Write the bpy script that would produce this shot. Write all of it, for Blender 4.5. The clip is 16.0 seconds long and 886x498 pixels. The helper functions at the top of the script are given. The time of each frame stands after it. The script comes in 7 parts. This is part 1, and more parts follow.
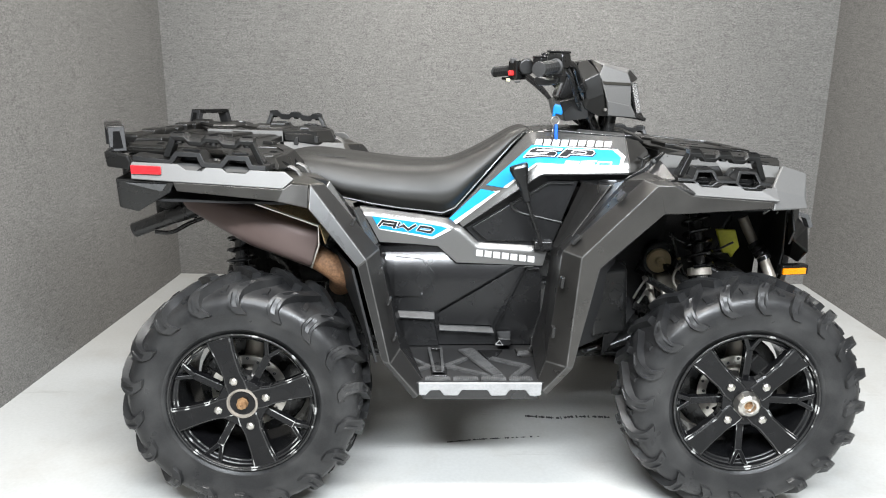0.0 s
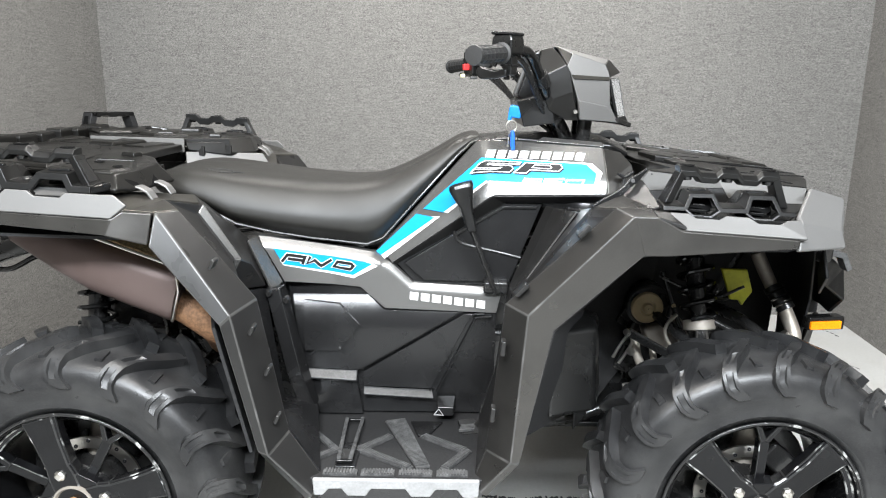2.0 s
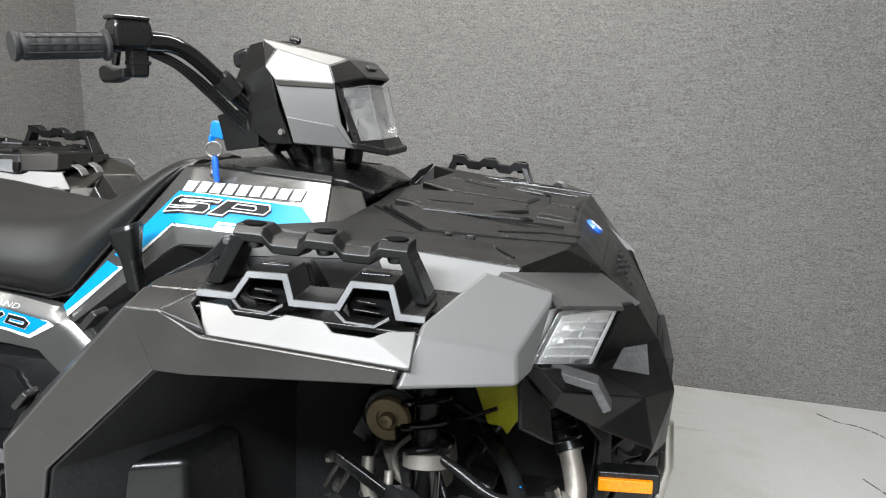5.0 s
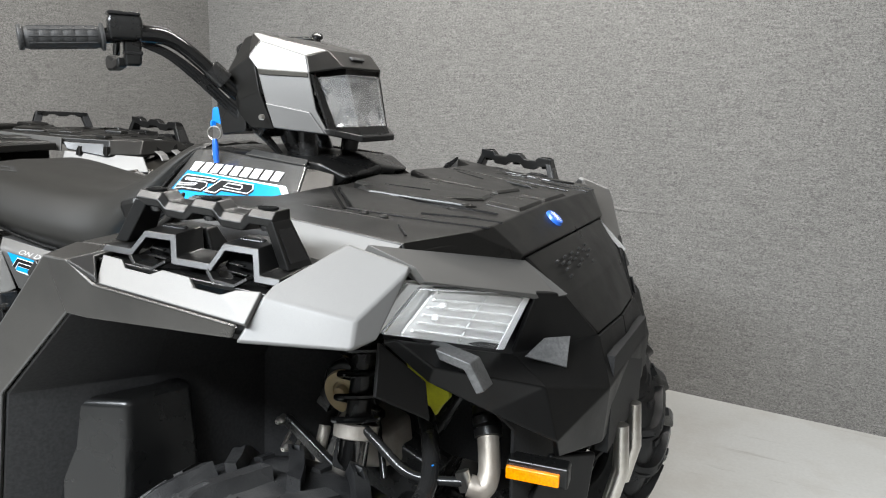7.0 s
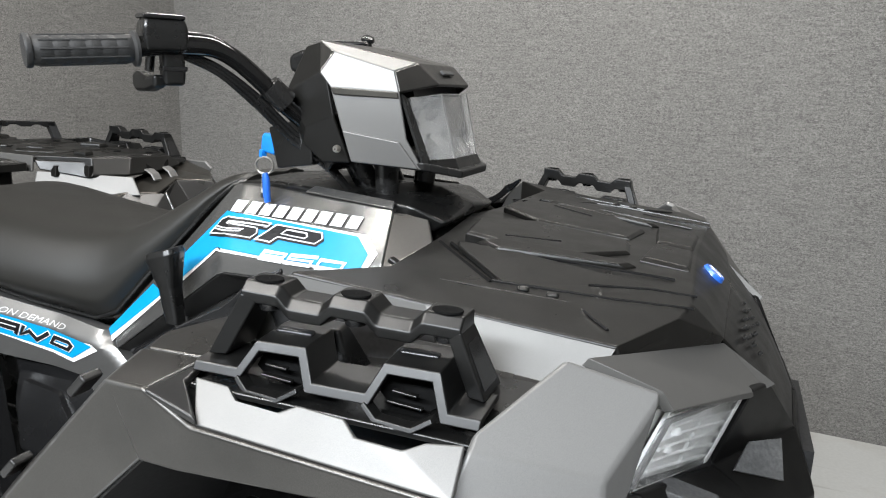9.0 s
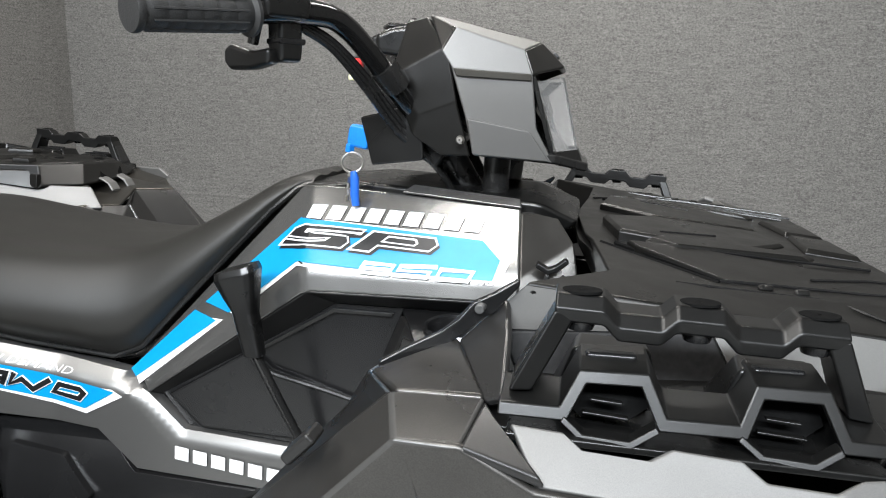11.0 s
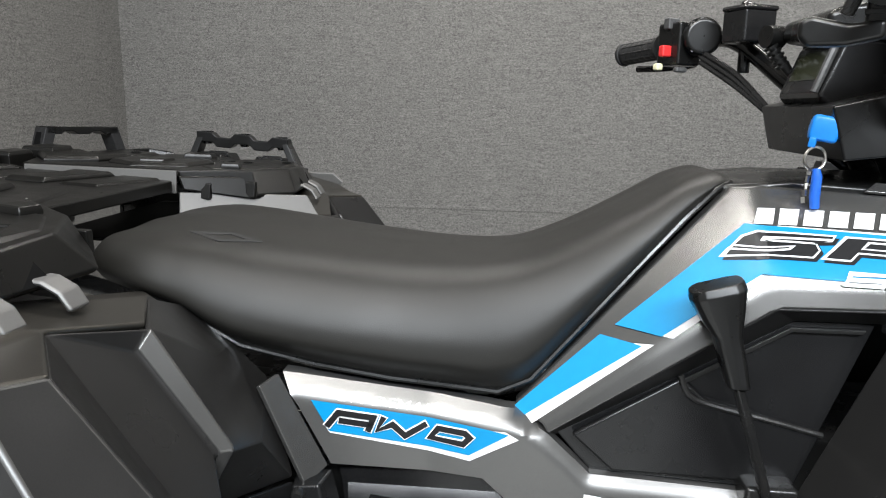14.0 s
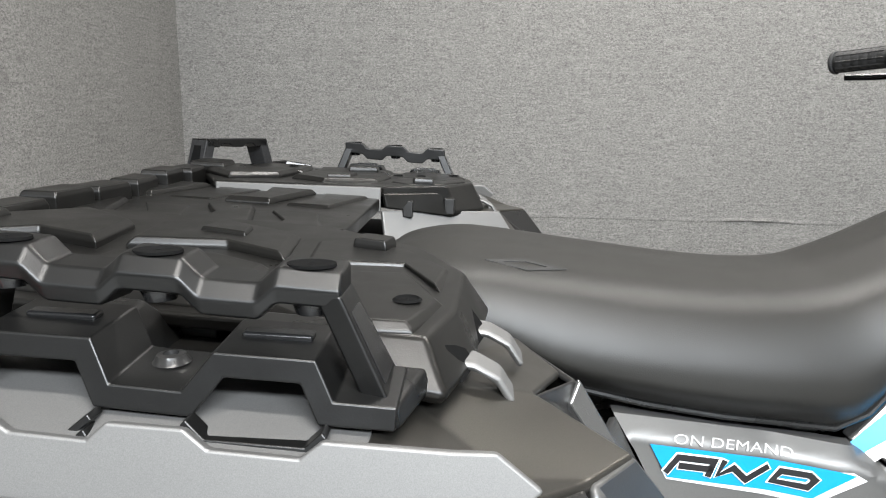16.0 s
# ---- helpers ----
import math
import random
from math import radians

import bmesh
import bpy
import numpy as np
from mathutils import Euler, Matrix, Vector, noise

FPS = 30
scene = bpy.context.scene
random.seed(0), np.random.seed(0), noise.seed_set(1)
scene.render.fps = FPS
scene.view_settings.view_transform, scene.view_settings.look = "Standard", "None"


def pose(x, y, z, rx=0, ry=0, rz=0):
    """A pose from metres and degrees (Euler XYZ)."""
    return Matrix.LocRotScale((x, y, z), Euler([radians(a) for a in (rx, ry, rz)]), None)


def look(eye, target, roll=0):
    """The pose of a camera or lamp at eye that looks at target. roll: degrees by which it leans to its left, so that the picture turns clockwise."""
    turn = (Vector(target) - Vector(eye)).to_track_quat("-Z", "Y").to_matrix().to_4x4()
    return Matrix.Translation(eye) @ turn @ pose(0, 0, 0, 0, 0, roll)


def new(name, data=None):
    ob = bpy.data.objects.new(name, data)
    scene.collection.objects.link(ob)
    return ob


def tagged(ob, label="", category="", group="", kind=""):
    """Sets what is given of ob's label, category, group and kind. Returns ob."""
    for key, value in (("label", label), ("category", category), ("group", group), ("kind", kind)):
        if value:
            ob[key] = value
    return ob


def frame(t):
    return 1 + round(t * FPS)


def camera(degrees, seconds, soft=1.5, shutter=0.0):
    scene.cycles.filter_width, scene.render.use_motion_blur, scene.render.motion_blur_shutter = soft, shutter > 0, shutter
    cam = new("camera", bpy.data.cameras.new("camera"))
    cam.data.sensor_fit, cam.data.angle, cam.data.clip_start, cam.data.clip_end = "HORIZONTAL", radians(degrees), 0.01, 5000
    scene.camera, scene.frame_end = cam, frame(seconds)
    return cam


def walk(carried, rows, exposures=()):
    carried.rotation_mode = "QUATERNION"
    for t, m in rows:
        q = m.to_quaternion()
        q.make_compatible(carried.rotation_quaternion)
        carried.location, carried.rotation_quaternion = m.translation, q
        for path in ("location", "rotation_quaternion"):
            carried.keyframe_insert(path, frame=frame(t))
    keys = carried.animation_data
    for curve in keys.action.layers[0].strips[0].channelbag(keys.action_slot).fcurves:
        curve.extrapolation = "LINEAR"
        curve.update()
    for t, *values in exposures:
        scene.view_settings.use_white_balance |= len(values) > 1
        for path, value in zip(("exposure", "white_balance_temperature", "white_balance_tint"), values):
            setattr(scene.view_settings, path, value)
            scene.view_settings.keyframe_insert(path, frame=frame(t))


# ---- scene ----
cam = camera(64.6, 16.0, soft=1.1)
PATH = [
    (0, (-0.172, -2.323, 1.176), (-0.141, -0.382, 0.694), 0.4),
    (0.5, (-0.187, -2.274, 1.161), (-0.155, -0.332, 0.683), 0.4),
    (1, (-0.129, -2.118, 1.145), (-0.103, -0.177, 0.666), 0.4),
    (1.5, (-0.036, -1.989, 1.146), (-0.035, -0.045, 0.678), 0.4),
    (2, (0.066, -1.826, 1.141), (0.043, 0.12, 0.679), 0.4),
    (2.5, (0.167, -1.678, 1.141), (0.132, 0.271, 0.697), 0.5),
    (3, (0.321, -1.553, 1.134), (0.282, 0.399, 0.699), 0.6),
    (3.5, (0.488, -1.475, 1.137), (0.355, 0.475, 0.713), 0.6),
    (4, (0.627, -1.37, 1.138), (0.37, 0.567, 0.715), 0.8),
    (4.5, (0.754, -1.26, 1.149), (0.397, 0.662, 0.727), 0.8),
    (5, (0.885, -1.225, 1.136), (0.423, 0.675, 0.715), 1.1),
    (5.2, (0.945, -1.221, 1.131), (0.416, 0.66, 0.708), 1.2),
    (7.3, (1.212, -1.135, 1.113), (0.331, 0.611, 0.693), 1.6),
    (7.5, (1.179, -1.126, 1.141), (0.306, 0.62, 0.705), 1.5),
    (8, (1.066, -1.059, 1.169), (0.202, 0.692, 0.735), 1.6),
    (8.2, (1.025, -1.032, 1.172), (0.17, 0.721, 0.729), 1.5),
    (10.3, (0.608, -1.008, 1.126), (0.173, 0.901, 0.714), 1.6),
    (10.5, (0.576, -0.998, 1.123), (0.165, 0.915, 0.71), 1.5),
    (11, (0.489, -1.004, 1.12), (0.135, 0.921, 0.712), 1.4),
    (11.5, (0.401, -1.019, 1.103), (0.079, 0.912, 0.698), 1.3),
    (12, (0.314, -1.004, 1.111), (0.028, 0.933, 0.704), 1.1),
    (12.5, (0.211, -0.976, 1.095), (-0.044, 0.966, 0.692), 1.1),
    (13, (0.098, -0.965, 1.089), (-0.121, 0.983, 0.689), 1.2),
    (13.5, (-0.035, -0.974, 1.084), (-0.231, 0.976, 0.686), 1.1),
    (14, (-0.13, -0.96, 1.093), (-0.32, 0.991, 0.696), 0.8),
    (14.5, (-0.226, -0.918, 1.092), (-0.396, 1.033, 0.688), 0.6),
    (15, (-0.334, -0.898, 1.095), (-0.472, 1.056, 0.694), 0.6),
    (15.5, (-0.44, -0.909, 1.101), (-0.551, 1.048, 0.705), 0.6),
    (16, (-0.547, -0.914, 1.105), (-0.643, 1.044, 0.711), 0.6),
]
walk(cam, [(t, look(eye, target, roll)) for t, eye, target, roll in PATH],
     exposures=[(0, 0.06), (1, 0.17), (2, 0.23), (3, 0.05), (4, -0.12), (5, -0.22), (7.5, -0.05), (8, -0.13), (10.5, -0.42), (11, -0.44), (12, -0.56), (13.5, -0.69), (14, -0.57), (14.5, -0.42), (15, -0.18), (15.5, 0.05), (16, 0.11)])

# ---- world and lamps ----
world = bpy.data.worlds.new("world")
scene.world = world
world.use_nodes = True
world.node_tree.nodes["Background"].inputs[0].default_value = (0.75, 0.85, 1.0, 1)
world.node_tree.nodes["Background"].inputs[1].default_value = 0.08


def unseen_lamp(at, aim, length, width, power, color):
    data = bpy.data.lights.new("unseen_ceiling_light", "AREA")
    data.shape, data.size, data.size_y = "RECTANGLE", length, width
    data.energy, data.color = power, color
    ob = new("unseen_ceiling_light", data)
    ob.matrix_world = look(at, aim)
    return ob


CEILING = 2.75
# three unseen rows of light: over the open front of the booth and over the machine's near side, where highlights place
# them, and one over its far side, added to brighten the back wall
unseen_lamp((0.35, -2.75, 2.60), (0.35, -0.6, 0.5), 2.90, 0.30, 314, (0.91, 0.97, 1.03))
unseen_lamp((-0.32, -1.25, 2.66), (-0.25, -0.4, 0.0), 1.32, 0.15, 62, (1.0, 0.97, 0.93))
unseen_lamp((0.15, 0.75, 2.66), (0.15, 0.75, 0.0), 1.9, 0.20, 58, (1.0, 0.97, 0.93))
scene.view_settings.exposure = 0.0

# ---- materials ----
def material(name, color, rough=0.5, metal=0.0, coat=0.0, grain=0.0, grain_size=400, stain=0.0, stain_size=6,
             bump=0.0, bump_size=400, spec=0.5, rough_var=0.0, second=None):
    """A surface: base colour, fine grain, broad stains, relief. second: the colour that the stains turn to."""
    m = bpy.data.materials.new(name)
    m.use_nodes = True
    nt = m.node_tree
    b = nt.nodes["Principled BSDF"]
    b.inputs["Roughness"].default_value = rough
    b.inputs["Metallic"].default_value = metal
    b.inputs["Coat Weight"].default_value = coat
    b.inputs["Coat Roughness"].default_value = 0.12
    b.inputs["Specular IOR Level"].default_value = spec
    b.inputs["Base Color"].default_value = (*color, 1)
    at = nt.nodes.new("ShaderNodeTexCoord").outputs["Object"]

    def noise_at(size, detail=4.0):
        n = nt.nodes.new("ShaderNodeTexNoise")
        n.inputs["Scale"].default_value, n.inputs["Detail"].default_value = size, detail
        nt.links.new(at, n.inputs["Vector"])
        return n.outputs["Fac"]

    def mixed(kind, amount, a, c):
        x = nt.nodes.new("ShaderNodeMix")
        x.data_type, x.blend_type = "RGBA", kind
        for sock, v in ((x.inputs[0], amount), (x.inputs[6], a), (x.inputs[7], c)):
            if hasattr(v, "links"):
                nt.links.new(v, sock)
            else:
                sock.default_value = v
        return x.outputs[2]

    def ramp(fac, lo, hi, a=0.0, c=1.0):
        r = nt.nodes.new("ShaderNodeMapRange")
        r.inputs[1].default_value, r.inputs[2].default_value = lo, hi
        r.inputs[3].default_value, r.inputs[4].default_value = a, c
        nt.links.new(fac, r.inputs[0])
        return r.outputs[0]

    col = (*color, 1)
    if grain:
        col = mixed("MULTIPLY", 1.0, col, ramp(noise_at(grain_size, 2), 0.3, 0.7, 1 - grain, 1 + grain))
    if stain:
        two = second or tuple(v * 0.5 for v in color)
        col = mixed("MIX", ramp(noise_at(stain_size, 6), 0.42, 0.72, 0.0, stain), col, (*two, 1))
    if hasattr(col, "links"):
        nt.links.new(col, b.inputs["Base Color"])
    if rough_var:
        nt.links.new(ramp(noise_at(stain_size * 1.7, 5), 0.3, 0.7, rough - rough_var, rough + rough_var), b.inputs["Roughness"])
    if bump:
        n = nt.nodes.new("ShaderNodeBump")
        n.inputs["Strength"].default_value, n.inputs["Distance"].default_value = bump, 0.002
        nt.links.new(noise_at(bump_size, 3), n.inputs["Height"])
        nt.links.new(n.outputs[0], b.inputs["Normal"])
    return m


def carpet_material(name, color):
    """Grey ribbed felt: pale and dark fibres drawn out upright, over a faint mottling."""
    m = bpy.data.materials.new(name)
    m.use_nodes = True
    nt = m.node_tree
    b = nt.nodes["Principled BSDF"]
    b.inputs["Roughness"].default_value, b.inputs["Specular IOR Level"].default_value = 0.95, 0.1
    at = nt.nodes.new("ShaderNodeTexCoord")
    fac = []
    for scale, size in (((0.7, 0.7, 1), 420), ((0.55, 0.55, 1), 210), ((1, 1, 1), 1.6), ((0.12, 0.12, 1), 150)):
        mp = nt.nodes.new("ShaderNodeMapping")
        mp.inputs["Scale"].default_value = scale
        nt.links.new(at.outputs["Object"], mp.inputs["Vector"])
        n = nt.nodes.new("ShaderNodeTexNoise")
        n.inputs["Scale"].default_value, n.inputs["Detail"].default_value = size, 3
        nt.links.new(mp.outputs[0], n.inputs["Vector"])
        fac.append(n.outputs["Fac"])

    def math_node(op, a, c):
        x = nt.nodes.new("ShaderNodeMath")
        x.operation = op
        for i, v in enumerate((a, c)):
            if hasattr(v, "links"):
                nt.links.new(v, x.inputs[i])
            else:
                x.inputs[i].default_value = v
        return x.outputs[0]

    fine = math_node("ADD", math_node("MULTIPLY", fac[0], 0.5), math_node("MULTIPLY", fac[1], 0.35))
    fine = math_node("ADD", fine, math_node("MULTIPLY", fac[3], 0.15))
    r = nt.nodes.new("ShaderNodeValToRGB")
    r.color_ramp.elements[0].position, r.color_ramp.elements[1].position = 0.36, 0.66
    r.color_ramp.elements[0].color = (*[v * 0.46 for v in color], 1)
    r.color_ramp.elements[1].color = (*[v * 1.66 for v in color], 1)
    nt.links.new(fine, r.inputs[0])
    x = nt.nodes.new("ShaderNodeMix")
    x.data_type, x.blend_type = "RGBA", "MULTIPLY"
    x.inputs[0].default_value = 1.0
    soft = math_node("ADD", math_node("MULTIPLY", fac[2], 0.20), 0.90)
    nt.links.new(r.outputs[0], x.inputs[6])
    nt.links.new(soft, x.inputs[7])
    nt.links.new(x.outputs[2], b.inputs["Base Color"])
    bp = nt.nodes.new("ShaderNodeBump")
    bp.inputs["Strength"].default_value, bp.inputs["Distance"].default_value = 0.5, 0.003
    nt.links.new(fine, bp.inputs["Height"])
    nt.links.new(bp.outputs[0], b.inputs["Normal"])
    return m


def floor_material():
    """White floor paint, scuffed grey under the machine's tracks, with thin dark scrapes."""
    m = material("painted_floor", (0.50, 0.50, 0.485), 0.38, grain=0.04, grain_size=90, stain=0.42, stain_size=1.9,
                 bump=0.08, bump_size=45, second=(0.40, 0.39, 0.36), rough_var=0.08)
    nt = m.node_tree
    b = nt.nodes["Principled BSDF"]
    last = b.inputs["Base Color"].links[0].from_socket
    at = nt.nodes.new("ShaderNodeTexCoord")
    mp = nt.nodes.new("ShaderNodeMapping")
    mp.inputs["Scale"].default_value = (0.55, 5.5, 1)
    mp.inputs["Rotation"].default_value = (0, 0, radians(4))
    nt.links.new(at.outputs["Object"], mp.inputs["Vector"])
    n = nt.nodes.new("ShaderNodeTexNoise")
    n.inputs["Scale"].default_value, n.inputs["Detail"].default_value, n.inputs["Roughness"].default_value = 2.3, 9, 0.72
    nt.links.new(mp.outputs[0], n.inputs["Vector"])
    r = nt.nodes.new("ShaderNodeMapRange")
    r.inputs[1].default_value, r.inputs[2].default_value = 0.60, 0.72
    r.inputs[4].default_value = 0.55
    nt.links.new(n.outputs["Fac"], r.inputs[0])
    x = nt.nodes.new("ShaderNodeMix")
    x.data_type = "RGBA"
    nt.links.new(r.outputs[0], x.inputs[0])
    nt.links.new(last, x.inputs[6])
    x.inputs[7].default_value = (0.16, 0.145, 0.12, 1)
    # brown smudges of tracked dirt
    n2 = nt.nodes.new("ShaderNodeTexNoise")
    n2.inputs["Scale"].default_value, n2.inputs["Detail"].default_value, n2.inputs["Roughness"].default_value = 3.4, 7, 0.6
    nt.links.new(at.outputs["Object"], n2.inputs["Vector"])
    r2 = nt.nodes.new("ShaderNodeMapRange")
    r2.inputs[1].default_value, r2.inputs[2].default_value = 0.50, 0.74
    r2.inputs[4].default_value = 0.42
    nt.links.new(n2.outputs["Fac"], r2.inputs[0])
    y = nt.nodes.new("ShaderNodeMix")
    y.data_type = "RGBA"
    nt.links.new(r2.outputs[0], y.inputs[0])
    nt.links.new(x.outputs[2], y.inputs[6])
    y.inputs[7].default_value = (0.34, 0.31, 0.27, 1)
    nt.links.new(y.outputs[2], b.inputs["Base Color"])
    return m


def clear_material(name, color, rough=0.03):
    m = bpy.data.materials.new(name)
    m.use_nodes = True
    b = m.node_tree.nodes["Principled BSDF"]
    b.inputs["Base Color"].default_value = (*color, 1)
    b.inputs["Roughness"].default_value = rough
    b.inputs["Transmission Weight"].default_value = 0.95
    b.inputs["IOR"].default_value = 1.35
    return m


def worn_material(name, dark, pale, size, lo, hi):
    """Paint that has chipped to bare metal in places; for edges that the bevels make."""
    m = material(name, dark, 0.3)
    nt = m.node_tree
    b = nt.nodes["Principled BSDF"]
    at = nt.nodes.new("ShaderNodeTexCoord")
    n = nt.nodes.new("ShaderNodeTexNoise")
    n.inputs["Scale"].default_value, n.inputs["Detail"].default_value = size, 5
    nt.links.new(at.outputs["Object"], n.inputs["Vector"])
    r = nt.nodes.new("ShaderNodeValToRGB")
    r.color_ramp.elements[0].position, r.color_ramp.elements[1].position = lo, hi
    r.color_ramp.elements[0].color, r.color_ramp.elements[1].color = (*dark, 1), (*pale, 1)
    nt.links.new(n.outputs["Fac"], r.inputs[0])
    nt.links.new(r.outputs[0], b.inputs["Base Color"])
    return m


CARPET = carpet_material("grey_felt", (0.155, 0.150, 0.142))
FLOOR = floor_material()
CEIL = material("ceiling_paint", (0.16, 0.145, 0.12), 0.8, grain=0.04, grain_size=60, bump=0.1, bump_size=80)
PALE = material("grey_wall_paint", (0.20, 0.202, 0.206), 0.7, grain=0.04, grain_size=60, bump=0.1, bump_size=80)
# SILVER's paint again, darkened for the dim ceiling it reflects
TITAN = material("shade_darkened_titanium", (0.082, 0.077, 0.068), 0.34, metal=0.85, coat=0.15, grain=0.12, grain_size=1300, stain=0.15, stain_size=8, rough_var=0.04)
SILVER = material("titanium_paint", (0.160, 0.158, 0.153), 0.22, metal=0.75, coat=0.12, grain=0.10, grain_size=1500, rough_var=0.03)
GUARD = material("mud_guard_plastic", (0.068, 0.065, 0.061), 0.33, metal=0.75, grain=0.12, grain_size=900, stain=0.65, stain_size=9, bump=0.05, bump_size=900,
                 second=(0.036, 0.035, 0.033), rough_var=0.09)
GRIP = material("grip_rubber", (0.016, 0.016, 0.016), 0.58, grain=0.2, grain_size=500, bump=0.2, bump_size=700)
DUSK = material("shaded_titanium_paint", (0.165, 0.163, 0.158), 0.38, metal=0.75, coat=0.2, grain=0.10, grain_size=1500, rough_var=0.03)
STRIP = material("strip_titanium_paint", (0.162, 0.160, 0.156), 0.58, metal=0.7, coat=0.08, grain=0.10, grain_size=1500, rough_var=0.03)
# grey that puts light into the colour: a dimmer brow, a reflecting flank
FLANK = material("flank_tone_grey", (0.095, 0.093, 0.089), 0.52, metal=0.35, grain=0.10, grain_size=1500, rough_var=0.03)
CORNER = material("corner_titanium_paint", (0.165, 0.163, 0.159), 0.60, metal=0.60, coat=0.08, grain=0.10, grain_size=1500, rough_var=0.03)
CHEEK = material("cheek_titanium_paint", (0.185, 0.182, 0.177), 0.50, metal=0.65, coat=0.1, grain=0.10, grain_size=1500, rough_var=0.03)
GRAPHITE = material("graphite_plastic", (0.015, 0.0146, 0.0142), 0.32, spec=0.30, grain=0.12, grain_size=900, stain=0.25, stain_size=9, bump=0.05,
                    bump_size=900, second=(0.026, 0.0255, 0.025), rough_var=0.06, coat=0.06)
RACK = material("rack_black_plastic", (0.0042, 0.0042, 0.0041), 0.36, spec=0.40, grain=0.2, grain_size=700, stain=0.3, stain_size=12, bump=0.035, bump_size=900, rough_var=0.05)
BLACK = material("black_plastic", (0.0050, 0.0050, 0.0049), 0.29, grain=0.2, grain_size=700, stain=0.3, stain_size=12, bump=0.035,
                 bump_size=900, second=(0.010, 0.010, 0.0097), rough_var=0.06)
FASCIA = material("dull_black_bumper_plastic", (0.0042, 0.0042, 0.0042), 0.40, spec=0.22, grain=0.2, grain_size=700, stain=0.3, stain_size=10, bump=0.05, bump_size=900, rough_var=0.06)
SATIN = material("satin_black_plastic", (0.0085, 0.0085, 0.0088), 0.25, grain=0.1, grain_size=700, stain=0.2, stain_size=8,
                 second=(0.013, 0.013, 0.0137), rough_var=0.05)
VINYL = material("seat_vinyl", (0.0115, 0.0110, 0.0096), 0.47, spec=0.42, grain=0.15, grain_size=1200, bump=0.16, bump_size=1300, rough_var=0.04, stain=0.3,
                 stain_size=5, second=(0.019, 0.018, 0.016))
RUBBER = material("tyre_rubber", (0.0118, 0.0119, 0.0124), 0.35, spec=0.38, grain=0.3, grain_size=260, stain=0.75, stain_size=11, bump=0.22, bump_size=420,
                  second=(0.042, 0.0415, 0.041), rough_var=0.09)
RAIL = material("worn_grey_rail", (0.27, 0.27, 0.27), 0.42, grain=0.12, grain_size=200, stain=0.5, stain_size=16, second=(0.17, 0.17, 0.17))
WORN = material("worn_tooth_plastic", (0.045, 0.045, 0.045), 0.36, grain=0.4, grain_size=300, stain=0.6, stain_size=60, second=(0.13, 0.13, 0.13))
DECK = material("grained_black_plastic", (0.0048, 0.0046, 0.0042), 0.34, spec=0.33, grain=0.2, grain_size=700, stain=0.35, stain_size=10, bump=0.05,
                bump_size=900, second=(0.011, 0.0105, 0.0092), rough_var=0.07)
# flat black put in for the darkness inside holes, pockets and grooves
VOID = material("hole_shade_black", (0.005, 0.005, 0.005), 0.9, spec=0.05, grain=0.2, grain_size=300)
TUBING = material("gloss_black_tube", (0.006, 0.006, 0.006), 0.15, stain=0.2, stain_size=20, second=(0.012, 0.012, 0.012))
RIM = material("gloss_black_paint", (0.005, 0.005, 0.0055), 0.16, spec=0.22, stain=0.2, stain_size=20, second=(0.02, 0.02, 0.02))
CHIP = worn_material("chipped_edge", (0.014, 0.014, 0.014), (0.34, 0.34, 0.33), 26, 0.56, 0.61)
EDGE = worn_material("scuffed_guard_edge", (0.042, 0.041, 0.039), (0.080, 0.078, 0.075), 21, 0.54, 0.74)
STEEL = material("zinc_steel", (0.62, 0.60, 0.56), 0.32, metal=1.0, stain=0.35, stain_size=40, second=(0.35, 0.30, 0.24))
DARKCHROME = material("dark_chrome", (0.24, 0.24, 0.24), 0.16, metal=1.0, stain=0.3, stain_size=30, second=(0.12, 0.11, 0.10))
RUST = material("rusty_steel", (0.33, 0.20, 0.10), 0.6, metal=0.6, stain=0.8, stain_size=60, second=(0.12, 0.055, 0.025), bump=0.4, bump_size=300)
ALLOY = material("cast_alloy", (0.36, 0.33, 0.29), 0.5, metal=0.6, stain=0.6, stain_size=18, second=(0.16, 0.13, 0.10), bump=0.3, bump_size=140)
BRASS = material("dull_brass_plate", (0.52, 0.42, 0.25), 0.42, metal=0.5, stain=0.4, stain_size=30, second=(0.22, 0.17, 0.10))
CHASSIS = material("chassis_black", (0.012, 0.012, 0.012), 0.26, stain=0.35, stain_size=14, second=(0.022, 0.020, 0.018), rough_var=0.1)
MUFFLER = material("heat_browned_muffler", (0.105, 0.075, 0.068), 0.46, metal=0.35, stain=0.6, stain_size=7, second=(0.07, 0.045, 0.038), bump=0.1, bump_size=300)
HEATFOIL = material("gold_heat_mesh", (0.46, 0.35, 0.19), 0.5, metal=0.5, grain=0.5, grain_size=220, stain=0.5, stain_size=12, second=(0.16, 0.10, 0.05),
                    bump=0.6, bump_size=240)
COPPER = material("scorched_copper", (0.27, 0.145, 0.075), 0.68, metal=0.2, grain=0.35, grain_size=160, stain=0.85, stain_size=22, second=(0.10, 0.055, 0.032), bump=0.8, bump_size=150)
BLUE = material("blue_decal", (0.0, 0.225, 0.48), 0.38, spec=0.4, grain=0.03, grain_size=80)
WHITE = material("white_decal", (0.80, 0.80, 0.80), 0.32, coat=0.3, grain=0.02, grain_size=80)
INK = material("black_decal", (0.010, 0.010, 0.011), 0.36, spec=0.35, grain=0.05, grain_size=80)
PALELETTER = material("pale_silver_decal", (0.50, 0.50, 0.50), 0.35, metal=0.4, coat=0.2, grain=0.03, grain_size=80)
